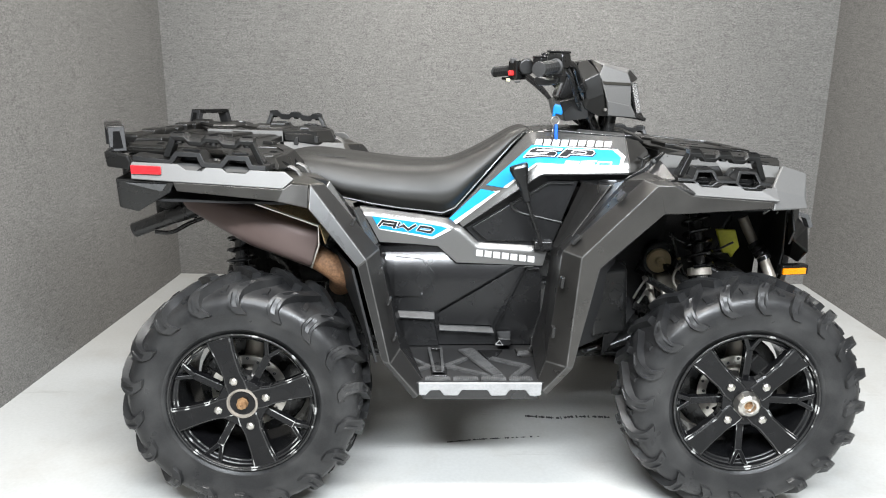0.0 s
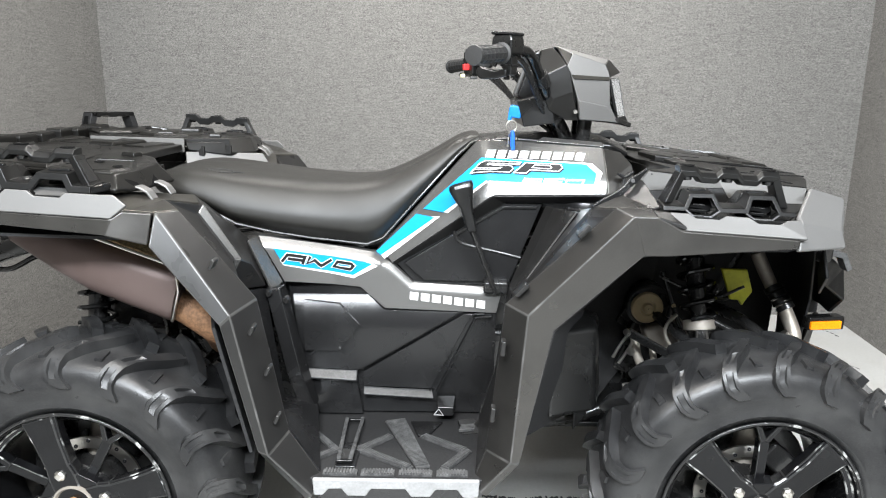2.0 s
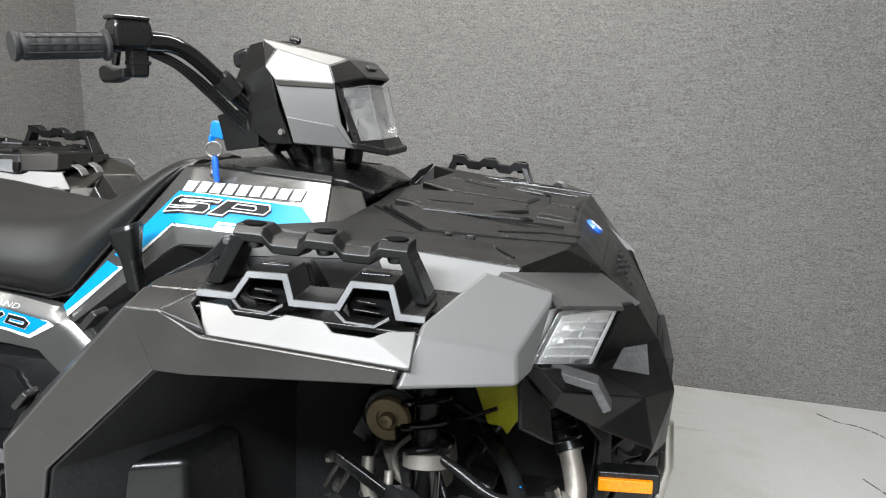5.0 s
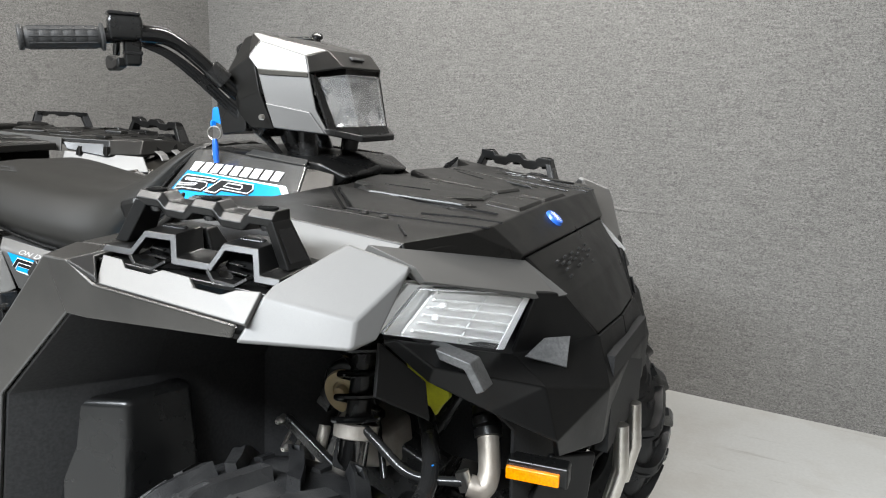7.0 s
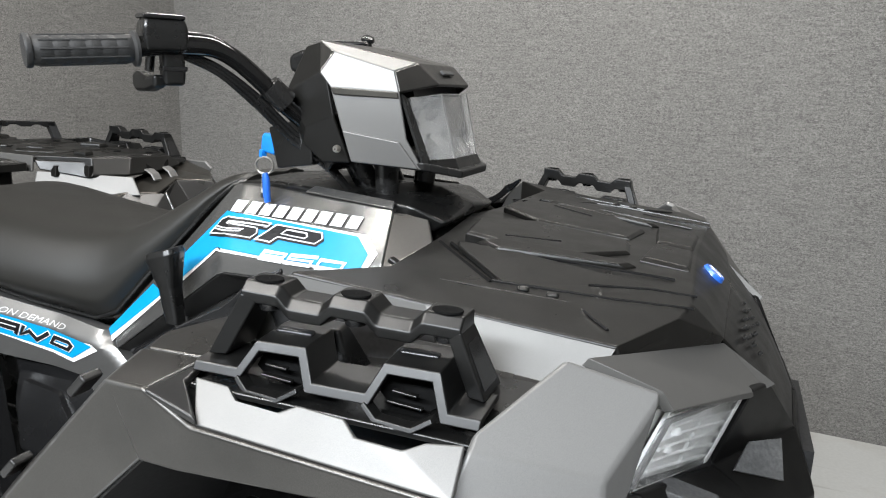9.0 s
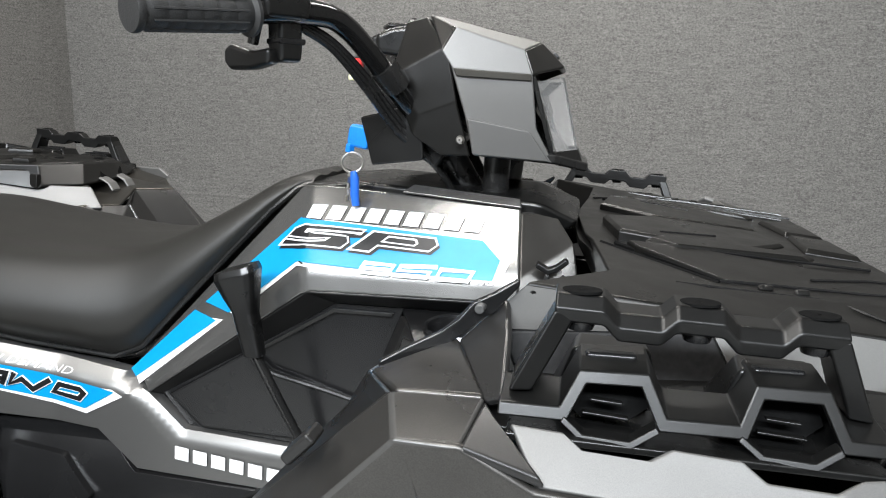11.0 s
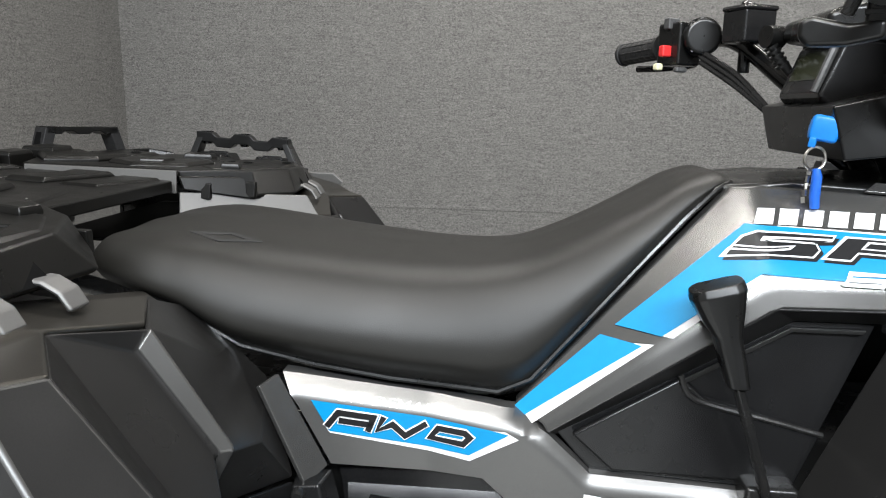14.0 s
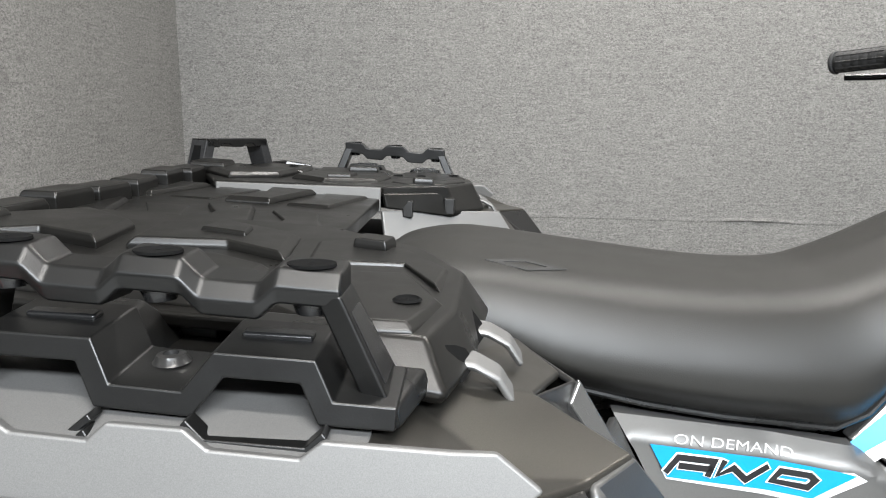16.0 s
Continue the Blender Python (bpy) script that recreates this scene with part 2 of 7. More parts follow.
BADGE = material("blue_badge", (0.02, 0.13, 0.60), 0.3, coat=0.3, grain=0.05, grain_size=90)
KEYBLUE = material("blue_key_plastic", (0.01, 0.22, 0.72), 0.35, coat=0.2, grain=0.05, grain_size=200)
RED = material("red_reflector", (0.55, 0.015, 0.02), 0.18, coat=0.5, grain=0.25, grain_size=260, bump=0.4, bump_size=260)
AMBER = material("amber_reflector", (0.90, 0.26, 0.0), 0.18, coat=0.5, grain=0.2, grain_size=260, bump=0.4, bump_size=260)
YELLOW = material("yellow_plastic", (0.52, 0.52, 0.02), 0.4, grain=0.1, grain_size=120, stain=0.3, stain_size=15, second=(0.36, 0.35, 0.02))
REDBTN = material("red_switch", (0.62, 0.03, 0.03), 0.4, grain=0.05, grain_size=200)
CREAM = material("pale_button", (0.72, 0.70, 0.45), 0.45, grain=0.05, grain_size=200)
LENS = clear_material("clear_lens", (1, 1, 1))
# dark mottling put in for the darker reflections in the facets
PODREF = material("pod_reflector_chrome", (0.55, 0.55, 0.54), 0.10, metal=0.95, bump=0.12, bump_size=35, stain=0.85, stain_size=16, second=(0.05, 0.05, 0.05))
SCREEN = material("display_glass", (0.030, 0.034, 0.018), 0.15, coat=0.5, stain=0.3, stain_size=30, second=(0.05, 0.055, 0.03))
# plain white, no mirror: the reflector's brightness is put into the colour
LAMPWHITE = material("lamp_reflector", (0.93, 0.93, 0.92), 0.25, metal=0.0, bump=0.25, bump_size=40, stain=0.3, stain_size=14, second=(0.5, 0.5, 0.49))
LAMPSIDE = material("smoked_lamp_side", (0.78, 0.79, 0.78), 0.30, metal=0.1, bump=0.3, bump_size=60, stain=0.5, stain_size=30, second=(0.40, 0.41, 0.39))
MESH = material("black_grille_mesh", (0.015, 0.015, 0.0155), 0.58, spec=0.28, grain=0.3, grain_size=200)
SCUFF = material("scuffed_dark_plastic", (0.07, 0.07, 0.07), 0.42, grain=0.3, grain_size=250, stain=0.6, stain_size=40, second=(0.035, 0.035, 0.035))

# ---- tools for meshes ----
def mesh_of(name, bm, smooth=True):
    bmesh.ops.recalc_face_normals(bm, faces=bm.faces)
    me = bpy.data.meshes.new(name)
    bm.to_mesh(me)
    bm.free()
    if smooth:
        me.polygons.foreach_set("use_smooth", [True] * len(me.polygons))
    return me


def part(name, bm, mat, parent=None, label="", bevel=0.0, segments=2, smooth=True, chip=None, fold=9):
    """Links a bmesh as one mesh object under a thing or a part, with rounded edges."""
    me = mesh_of(name, bm, smooth)
    me.materials.append(mat)
    ob = new(name, me)
    if chip:
        me.materials.append(chip)
    if bevel:
        mod = ob.modifiers.new("rounded", "BEVEL")
        mod.width, mod.segments, mod.limit_method, mod.angle_limit = bevel, segments, "ANGLE", radians(fold)
        mod.harden_normals = True
        if chip:
            mod.material = 1
    elif smooth:
        me.set_sharp_from_angle(angle=radians(40))
    if parent:
        ob.parent = parent
    if label:
        tagged(ob, label)
    return ob


def flipped(bm):
    """The same shape on the other side of the machine."""
    other = bm.copy()
    for v in other.verts:
        v.co.y = -v.co.y
    bmesh.ops.reverse_faces(other, faces=other.faces)
    return other


def pair(name, bm, mat, parent, label="", **more):
    """A part on the right side and its mirror image on the left."""
    other = flipped(bm)
    a = part(name, bm, mat, parent, label, **more)
    b = part(name, other, mat, parent, label, **more)
    return a, b


def prism(bm, pts, shift):
    """A flat outline pushed along shift."""
    n, s = len(pts), Vector(shift)
    a = [bm.verts.new(p) for p in pts]
    b = [bm.verts.new(Vector(p) + s) for p in pts]
    bm.faces.new(a)
    bm.faces.new(b[::-1])
    for i in range(n):
        bm.faces.new((a[i], b[i], b[(i + 1) % n], a[(i + 1) % n]))
    return a + b


def prism_mesh(pts, shift):
    bm = bmesh.new()
    prism(bm, pts, shift)
    return bm


def xz(outline, y, depth, bm=None):
    """An outline in x and z at one y, depth metres thick towards the machine's middle (+y)."""
    bm = bm or bmesh.new()
    prism(bm, [(x, y, z) for x, z in outline], (0, depth, 0))
    return bm


def slab(verts, faces, thick, bm=None, out=(0.25, -0.7, 0.75), core=None):
    """A folded sheet, given by its outer corners, thickened inwards. out: roughly where its outer side looks; core: a point inside."""
    bm = bm or bmesh.new()
    co = [Vector(v) for v in verts]
    normals = [Vector() for _ in co]
    for f in faces:
        n = Vector()
        for i in range(len(f)):
            a, b = co[f[i]], co[f[(i + 1) % len(f)]]
            n += a.cross(b)
        n.normalize()
        mid = sum((co[i] for i in f), Vector()) / len(f)
        ref = Vector(out) if core is None else mid - Vector(core)
        if n.dot(ref) < 0:
            n.negate()
        for i in f:
            normals[i] += n
    top = [bm.verts.new(c) for c in co]
    low = [bm.verts.new(c - n.normalized() * thick) for c, n in zip(co, normals)]
    count = {}
    for f in faces:
        bm.faces.new([top[i] for i in f])
        bm.faces.new([low[i] for i in reversed(f)])
        for i in range(len(f)):
            a, b = f[i], f[(i + 1) % len(f)]
            count.setdefault(frozenset((a, b)), []).append((a, b))
    for e in count.values():
        if len(e) == 1:
            a, b = e[0]
            bm.faces.new((top[b], top[a], low[a], low[b]))
    for v in [v for v in top + low if not v.link_faces]:
        bm.verts.remove(v)
    return bm


def box(bm, at, size, turn=(0, 0, 0)):
    m = pose(*at, *turn) @ Matrix.Diagonal((*size, 1))
    bmesh.ops.create_cube(bm, size=1, matrix=m)
    return bm


def loft(bm, rings, closed=True, caps=True):
    rows = [[bm.verts.new(p) for p in r] for r in rings]
    n = len(rows[0])
    for a, b in zip(rows, rows[1:]):
        for i in range(n if closed else n - 1):
            bm.faces.new((a[i], a[(i + 1) % n], b[(i + 1) % n], b[i]))
    if caps:
        bm.faces.new(rows[0][::-1])
        bm.faces.new(rows[-1])
    return bm


def tube(bm, path, radius, seg=12, caps=True):
    """A round bar along a path; radius may be a list."""
    pts = [Vector(p) for p in path]
    rings, side = [], None
    for i, p in enumerate(pts):
        d = (pts[min(i + 1, len(pts) - 1)] - pts[max(i - 1, 0)]).normalized()
        if side is None:
            side = d.orthogonal().normalized()
        side = (side - d * side.dot(d)).normalized()
        up = d.cross(side)
        r = radius[i] if isinstance(radius, (list, tuple)) else radius
        rings.append([p + (side * math.cos(a) + up * math.sin(a)) * r for a in (2 * math.pi * k / seg for k in range(seg))])
    return loft(bm, rings, caps=caps)


def curve_path(pts, steps=6):
    """Rounds a path off (Catmull-Rom)."""
    p = [Vector(q) for q in pts]
    p = [p[0] * 2 - p[1]] + p + [p[-1] * 2 - p[-2]]
    out = []
    for a, b, c, d in zip(p, p[1:], p[2:], p[3:]):
        for k in range(steps):
            t = k / steps
            out.append(0.5 * (2 * b + (c - a) * t + (2 * a - 5 * b + 4 * c - d) * t * t + (3 * b - a - 3 * c + d) * t ** 3))
    return out + [p[-2]]


def lathe(bm, profile, seg=32, centre=(0, 0, 0), axis="y"):
    """A profile of (radius, along) turned round an axis through centre."""
    c = Vector(centre)
    rings = []
    for k in range(seg):
        a = 2 * math.pi * k / seg
        ring = []
        for r, h in profile:
            u, v = r * math.cos(a), r * math.sin(a)
            ring.append(c + Vector({"y": (u, h, v), "z": (u, v, h), "x": (h, u, v)}[axis]))
        rings.append(ring)
    rows = [[bm.verts.new(p) for p in r] for r in rings]
    n = len(profile)
    for i in range(seg):
        a, b = rows[i], rows[(i + 1) % seg]
        for j in range(n - 1):
            bm.faces.new((a[j], a[j + 1], b[j + 1], b[j]))
    return bm


def ribbon(bm, path, width, depth, lean=0.0):
    """A band of one width along a path that lies about upright, depth metres thick towards +y; lean: how far its upper edge lies further in."""
    pts = [Vector(p) for p in path]
    lo, hi = [], []
    for i, p in enumerate(pts):
        ds = []
        if i:
            ds.append((p - pts[i - 1]).normalized())
        if i < len(pts) - 1:
            ds.append((pts[i + 1] - p).normalized())
        ns = [Vector((-d.z, 0, d.x)).normalized() for d in ds]
        n = sum(ns, Vector()) / len(ns)
        n = n / max(n.length_squared, 0.3)
        tip = Vector((0, lean, 0)) * n.z / max(n.length, 0.1)
        hi.append(p + n * width / 2 + tip / 2)
        lo.append(p - n * width / 2 - tip / 2)
    back = Vector((0, depth, 0))
    loft(bm, [(a, b, b + back, a + back) for a, b in zip(lo, hi)])
    return bm


def draped(outline, depth_at, lift=0.0, step=0.025, bm=None):
    """An outline in x and z laid on a curved side of the machine, where depth_at(x, z) is its y."""
    bm = bm or bmesh.new()
    tmp = bmesh.new()
    tmp.faces.new([tmp.verts.new((x, 0, z)) for x, z in outline])
    for axis, no in ((0, (1, 0, 0)), (2, (0, 0, 1))):
        lo, hi = min(v.co[axis] for v in tmp.verts), max(v.co[axis] for v in tmp.verts)
        k = math.floor(lo / step) + 1
        while k * step < hi:
            co = Vector(no) * (k * step)
            bmesh.ops.bisect_plane(tmp, geom=tmp.verts[:] + tmp.edges[:] + tmp.faces[:], plane_co=co, plane_no=no)
            k += 1
    for v in tmp.verts:
        v.co.y = depth_at(v.co.x, v.co.z) - lift
    me = bpy.data.meshes.new("tmp")
    tmp.to_mesh(me)
    tmp.free()
    bm.from_mesh(me)
    bpy.data.meshes.remove(me)
    return bm


def thicken(bm, depth):
    """Gives a sheet a back, depth metres further in (+y)."""
    got = bmesh.ops.extrude_face_region(bm, geom=bm.faces[:])
    for g in got["geom"]:
        if isinstance(g, bmesh.types.BMVert):
            g.co.y += depth
    return bm


def letters(text, size=1.0, slant=0.0, stretch=1.0, heavy=0.0):
    """The built-in font's outlines as a flat bmesh in x and z, from the origin on."""
    cu = bpy.data.curves.new("letters", "FONT")
    cu.body, cu.size, cu.shear = text, size, slant
    cu.resolution_u = 3
    cu.offset = heavy
    ob = bpy.data.objects.new("letters", cu)
    scene.collection.objects.link(ob)
    me = bpy.data.meshes.new_from_object(ob.evaluated_get(bpy.context.evaluated_depsgraph_get()))
    bpy.data.objects.remove(ob)
    bpy.data.curves.remove(cu)
    bm = bmesh.new()
    bm.from_mesh(me)
    bpy.data.meshes.remove(me)
    for v in bm.verts:
        v.co = Vector((v.co.x * stretch, 0, v.co.y))
    return bm


def place_letters(bm, origin, along, depth_at, lift):
    """Moves flat letters to origin (x, z), turned to run along (dx, dz), and lays them on the side."""
    d = Vector(along).normalized()
    for v in bm.verts:
        x, z = v.co.x, v.co.z
        px, pz = origin[0] + d.x * x - d.y * z, origin[1] + d.y * x + d.x * z
        v.co = Vector((px, depth_at(px, pz) - lift, pz))
    return bm


def empty(name, at=(0, 0, 0)):
    ob = new(name)
    ob.location = at
    return ob

# ---- the booth ----
# corners of the floor: back left, back right, front right, front left
BL, BR, FR, FL = (-1.69, 1.78), (2.00, 1.585), (1.62, -3.6), (-1.80, -3.6)


def wall(name, a, b, label, cover=CARPET):
    """An upright felt-covered wall from a to b, 0.1 m thick to the outside."""
    d = (Vector(b) - Vector(a)).normalized()
    n = Vector((-d.y, d.x)) * 0.1
    bm = bmesh.new()
    prism(bm, [(*a, 0), (*b, 0), (*(Vector(b) + n), 0), (*(Vector(a) + n), 0)], (0, 0, CEILING))
    ob = part(name, bm, cover, smooth=False)
    return tagged(ob, label, "wall", kind="structure")


wall("wall_north", BL, BR, "grey felt carpet covering the booth's back wall")
wall("wall_east", BR, FR, "grey felt carpet covering a side wall of the booth")
# unseen wall; its grey sets what the dark plastics reflect
wall("wall_south", FR, FL, "plain grey wall, unseen, added to close the room", PALE)
wall("wall_west", FL, BL, "grey felt carpet covering a side wall, in shade")
bm = bmesh.new()
prism(bm, [(-2.3, -4, 0), (2.5, -4, 0), (2.5, 2.3, 0), (-2.3, 2.3, 0)], (0, 0, -0.1))
tagged(part("floor", bm, FLOOR, smooth=False), "white painted floor with grey scuffs and scrapes", "floor", kind="structure")
bm = bmesh.new()
prism(bm, [(-2.3, -4, CEILING), (2.5, -4, CEILING), (2.5, 2.3, CEILING), (-2.3, 2.3, CEILING)], (0, 0, 0.1))
tagged(part("ceiling", bm, CEIL, smooth=False), "plain dull painted ceiling over the booth", "ceiling", kind="structure")
# the join of two widths of felt along the back wall, with a loose pucker
d = (Vector(BR) - Vector(BL)).normalized()
bm = bmesh.new()
prev = []
for i in range(246):
    s = i * 0.01 + 0.01
    p = Vector(BL) + d * s
    z = 0.708 + 0.0015 * math.sin(s * 5)
    near = max(0.0, 1 - ((p.x - 0.46) / 0.16) ** 2)
    bulge = 0.0018 + near * (0.007 + 0.006 * math.sin(s * 95) * math.sin(s * 37 + 1))
    z += near * 0.006
    ring = [bm.verts.new((p.x - d.y * o * -1, p.y - d.x * o, z + h)) for o, h in ((0.0, 0.012), (bulge, 0.003), (bulge * 0.6, -0.002), (0, -0.004))]
    if prev:
        for a, b, c, e in zip(prev, prev[1:], ring[1:], ring):
            bm.faces.new((a, b, c, e))
    prev = ring
tagged(part("felt_seam", bm, CARPET), "lapped seam where two felt widths meet", "trim", kind="structure")


def scrape(pts, width, name, label):
    """A thin dark scrape or crack on the floor, broken and uneven in width."""
    rnd = random.Random(len(pts) * 7 + int(pts[0][0] * 100))
    bm = bmesh.new()
    path = curve_path([(x, y, 0) for x, y in pts], 14)
    for a, b in zip(path, path[1:]):
        if rnd.random() < 0.22:
            continue
        n = Vector((-(b - a).y, (b - a).x, 0)).normalized()
        w0, w1 = width * rnd.uniform(0.2, 1.2), width * rnd.uniform(0.2, 1.2)
        prism(bm, [a + n * w0, a - n * w0, b - n * w1 * 0.8, b + n * w1], (0, 0, 0.0008))
    return tagged(part(name, bm, INK, smooth=False), label, "floor mark", kind="structure")


scrape([(0.16, -0.050), (0.22, -0.058), (0.28, -0.066), (0.33, -0.056), (0.41, -0.056), (0.46, -0.062)], 0.009, "floor_scrape", "dark chipped scrape in the white floor paint")
scrape([(-0.12, -0.232), (-0.02, -0.215), (0.08, -0.205), (0.19, -0.195)], 0.004, "floor_scrape", "thin dark scrape in the white floor paint")
scrape([(1.68, 1.50), (1.74, 1.44), (1.80, 1.42), (1.86, 1.36), (1.88, 1.28)], 0.0035, "floor_crack", "branching hairline crack in the floor paint")
scrape([(1.70, 1.02), (1.73, 0.96), (1.76, 0.90)], 0.003, "floor_crack", "short hairline crack in the floor paint")

# ---- the quad bike: x forward, y to its left, hubs at z 0.32 ----
quad = empty("quad_bike")
tagged(quad, "silver-grey quad bike with black plastics and bright blue decals", "quad bike")

# -- wheels --
WHEEL_X, HUB_Z = 0.677, 0.322


def tyre_point(s, angle, half, lift):
    """A point of the tyre: s 0 at the middle of the tread, 1 low on the outer side wall (negative: the inner one)."""
    steps = ((0, 0.313, 0), (0.45, 0.311, 0.55), (0.70, 0.304, 0.84), (0.84, 0.292, 0.95), (0.93, 0.277, 0.99), (1.0, 0.262, 1.0), (1.2, 0.240, 0.995))
    k = abs(s)
    for (s0, r0, u0), (s1, r1, u1) in zip(steps, steps[1:]):
        if k <= s1:
            f = (k - s0) / (s1 - s0)
            r, u = r0 + (r1 - r0) * f, u0 + (u1 - u0) * f
            break
    out = min(1.0, max(0.0, (k - 0.6) / 0.4))
    r += lift * (1 - 0.85 * out)
    u = (u + lift / half * 0.75 * out) * (-1 if s > 0 else 1)
    a = radians(angle)
    return Vector((r * math.sin(a), u * half, r * math.cos(a)))


def tyre_mesh(half, lugs, twist):
    bm = bmesh.new()
    profile = [(0.185, -half + 0.035), (0.200, -half + 0.018), (0.212, -half + 0.010), (0.225, -half + 0.012), (0.245, -half + 0.002), (0.262, -half), (0.277, -half * 0.99),
               (0.292, -half * 0.95), (0.304, -half * 0.84), (0.311, -half * 0.55), (0.313, 0)]
    profile += [(r, -y) for r, y in profile[-2::-1]]
    lathe(bm, profile, 96)
    wide = 360 / lugs * 0.26
    for side in (1, -1):
        for k in range(lugs):
            a0 = 360 / lugs * (k + (0.5 if side < 0 else 0))
            line = ((1.045, 4.0, 0.80), (1.025, 3.6, 1.05), (0.97, 1.9, 1.15), (0.94, 0.8, 1.15), (0.89, 0.0, 1.1), (0.81, 0.2, 1.05), (0.75, 0.6, 1.05), (0.70, 1.2, 1.0), (0.64, 2.2, 1.0), (0.60, 2.8, 0.98), (0.50, 4.6, 0.95), (0.44, 5.8, 0.92), (0.20, 9.8, 0.9), (-0.04, 13.0, 0.75))
            rows = []
            for i, (s, a, w) in enumerate(line):
                h = (0.006, 0.012, 0.014, 0.016, 0.018)[i] if i < 5 else 0.021
                mid = a0 + a * twist
                foot, top = wide * 0.60 * w, wide * 0.50 * w
                dip = h - (0.008 if i in (4, 5, 9, 10) else 0)
                rows.append([tyre_point(s * side, mid - foot, half, -0.004), tyre_point(s * side, mid - top, half, h),
                             tyre_point(s * side, mid - top * 0.52, half, h), tyre_point(s * side, mid - top * 0.40, half, dip),
                             tyre_point(s * side, mid + top * 0.40, half, dip), tyre_point(s * side, mid + top * 0.52, half, h),
                             tyre_point(s * side, mid + top, half, h), tyre_point(s * side, mid + foot, half, -0.004)])
            loft(bm, rows)
            # the bar that ties each block to the next along the shoulder
            nxt = a0 + 360 / lugs * 0.5
            ring = []
            for s in (0.62, 0.40):
                ring.append([tyre_point(s * side, nxt + 3 * twist + d, half, h) for d, h in ((-1.6, -0.004), (-1.2, 0.006), (1.2, 0.006), (1.6, -0.004))])
            loft(bm, ring)
    for v in bm.verts:
        if v.co.z < -HUB_Z + 0.001:
            v.co.z = -HUB_Z + 0.001
    return bm


def polar(r, deg):
    return r * math.cos(radians(deg)), r * math.sin(radians(deg))


def rim_barrel():
    bm = bmesh.new()
    lathe(bm, [(0.186, 0.012), (0.198, 0.004), (0.200, -0.004), (0.195, -0.006), (0.190, 0.0), (0.186, 0.012), (0.176, 0.018), (0.170, 0.10), (0.172, 0.185),
               (0.190, 0.185), (0.180, 0.10), (0.186, 0.012)], 64)
    return bm


def spoke_at(angle, r, s, y):
    """A point of a spoke that runs out at an angle: r from the hub, s across, y inwards."""
    u, w = Vector(polar(1, angle)), Vector(polar(1, angle + 90))
    q = u * r + w * s
    return (q.x, y - 0.002, q.y)


def broad_spoke(a):
    """A broad flat spoke with chamfered edges that widens towards the rim."""
    return loft(bmesh.new(), [[spoke_at(a, r, -s, y + 0.005), spoke_at(a, r, -s * 0.82, y), spoke_at(a, r, s * 0.82, y), spoke_at(a, r, s, y + 0.005), spoke_at(a, r, s * 0.9, y + 0.032), spoke_at(a, r, -s * 0.9, y + 0.032)]
                              for r, s, y in ((0.034, 0.031, 0.004), (0.060, 0.032, 0.003), (0.085, 0.027, 0.003), (0.140, 0.030, 0.002), (0.189, 0.037, 0.002))])


def forked_spoke(a):
    """A narrow spoke, set back, that forks where it meets the rim."""
    bm = loft(bmesh.new(), [[spoke_at(a, r, -0.010, y), spoke_at(a, r, 0.010, y), spoke_at(a, r, 0.008, y + 0.025), spoke_at(a, r, -0.008, y + 0.025)] for r, y in ((0.055, 0.026), (0.150, 0.020))])
    for s in (-1, 1):
        loft(bm, [[spoke_at(a, r, s * m - n, y), spoke_at(a, r, s * m + n, y), spoke_at(a, r, s * m + n, y + 0.022), spoke_at(a, r, s * m - n, y + 0.022)]
                  for r, m, n, y in ((0.146, 0.002, 0.007, 0.018), (0.186, 0.021, 0.006, 0.006))])
    return bm


def hexagon(bm, x, z, y, r, depth):
    prism(bm, [(x + polar(r, 60 * i + 15)[0], y, z + polar(r, 60 * i + 15)[1]) for i in range(6)], (0, depth, 0))
    lathe(bm, [(0.001, y - 0.003), (r * 0.55, y - 0.003), (r * 0.8, y)], 16, (x, 0, z))
    return bm


def wheel(front, side, turn):
    """One wheel about its hub; side -1: the right one."""
    half = 0.100 if front else 0.125
    bm = rim_barrel()
    w = part("wheel", bm, RIM, quad, "gloss black alloy wheel with chipped spoke edges", bevel=0.0025, segments=1, chip=CHIP)
    for k in range(4):
        part("spoke", broad_spoke(turn + 90 * k), RIM, w, bevel=0.0020, segments=1, chip=CHIP)
        part("forked_spoke", forked_spoke(turn + 45 + 90 * k), RIM, w, bevel=0.0020, segments=1, chip=CHIP)
    bm = prism_mesh([(*polar(0.070, turn + 22.5 + 45 * k), 0) for k in range(8)], (0, 0, 0.034))
    for v in bm.verts:
        v.co = (v.co.x, v.co.z + 0.0045, v.co.y)
    bmesh.ops.recalc_face_normals(bm, faces=bm.faces)
    part("hub_plate", bm, RIM, w, bevel=0.002)
    bm = tyre_mesh(half, 20 if front else 18, 1.0 if front else 1.2)
    for v in bm.verts:
        v.co.y += half - 0.014
    tyre = part("tyre", bm, RUBBER, w, "knobbly black off-road tyre, dusty")
    for k in range(4):
        x, z = polar(0.067, turn + 90 * k)
        part("lug_nut", hexagon(bmesh.new(), x, z, -0.004, 0.0118, 0.02), STEEL, w, bevel=0.0015, segments=1)
        # black ring for the shade in the recess round each nut
        bm = lathe(bmesh.new(), [(0.012, 0.0035), (0.0165, 0.0025), (0.0175, 0.005), (0.0165, 0.007)], 20, (x, 0, z))
        part("lug_seat", bm, INK, w)
    bm = bmesh.new()
    if front:
        lathe(bm, [(0.001, -0.010), (0.015, -0.010), (0.017, -0.022), (0.024, -0.024), (0.031, -0.017), (0.035, -0.004), (0.037, 0.020)], 12)
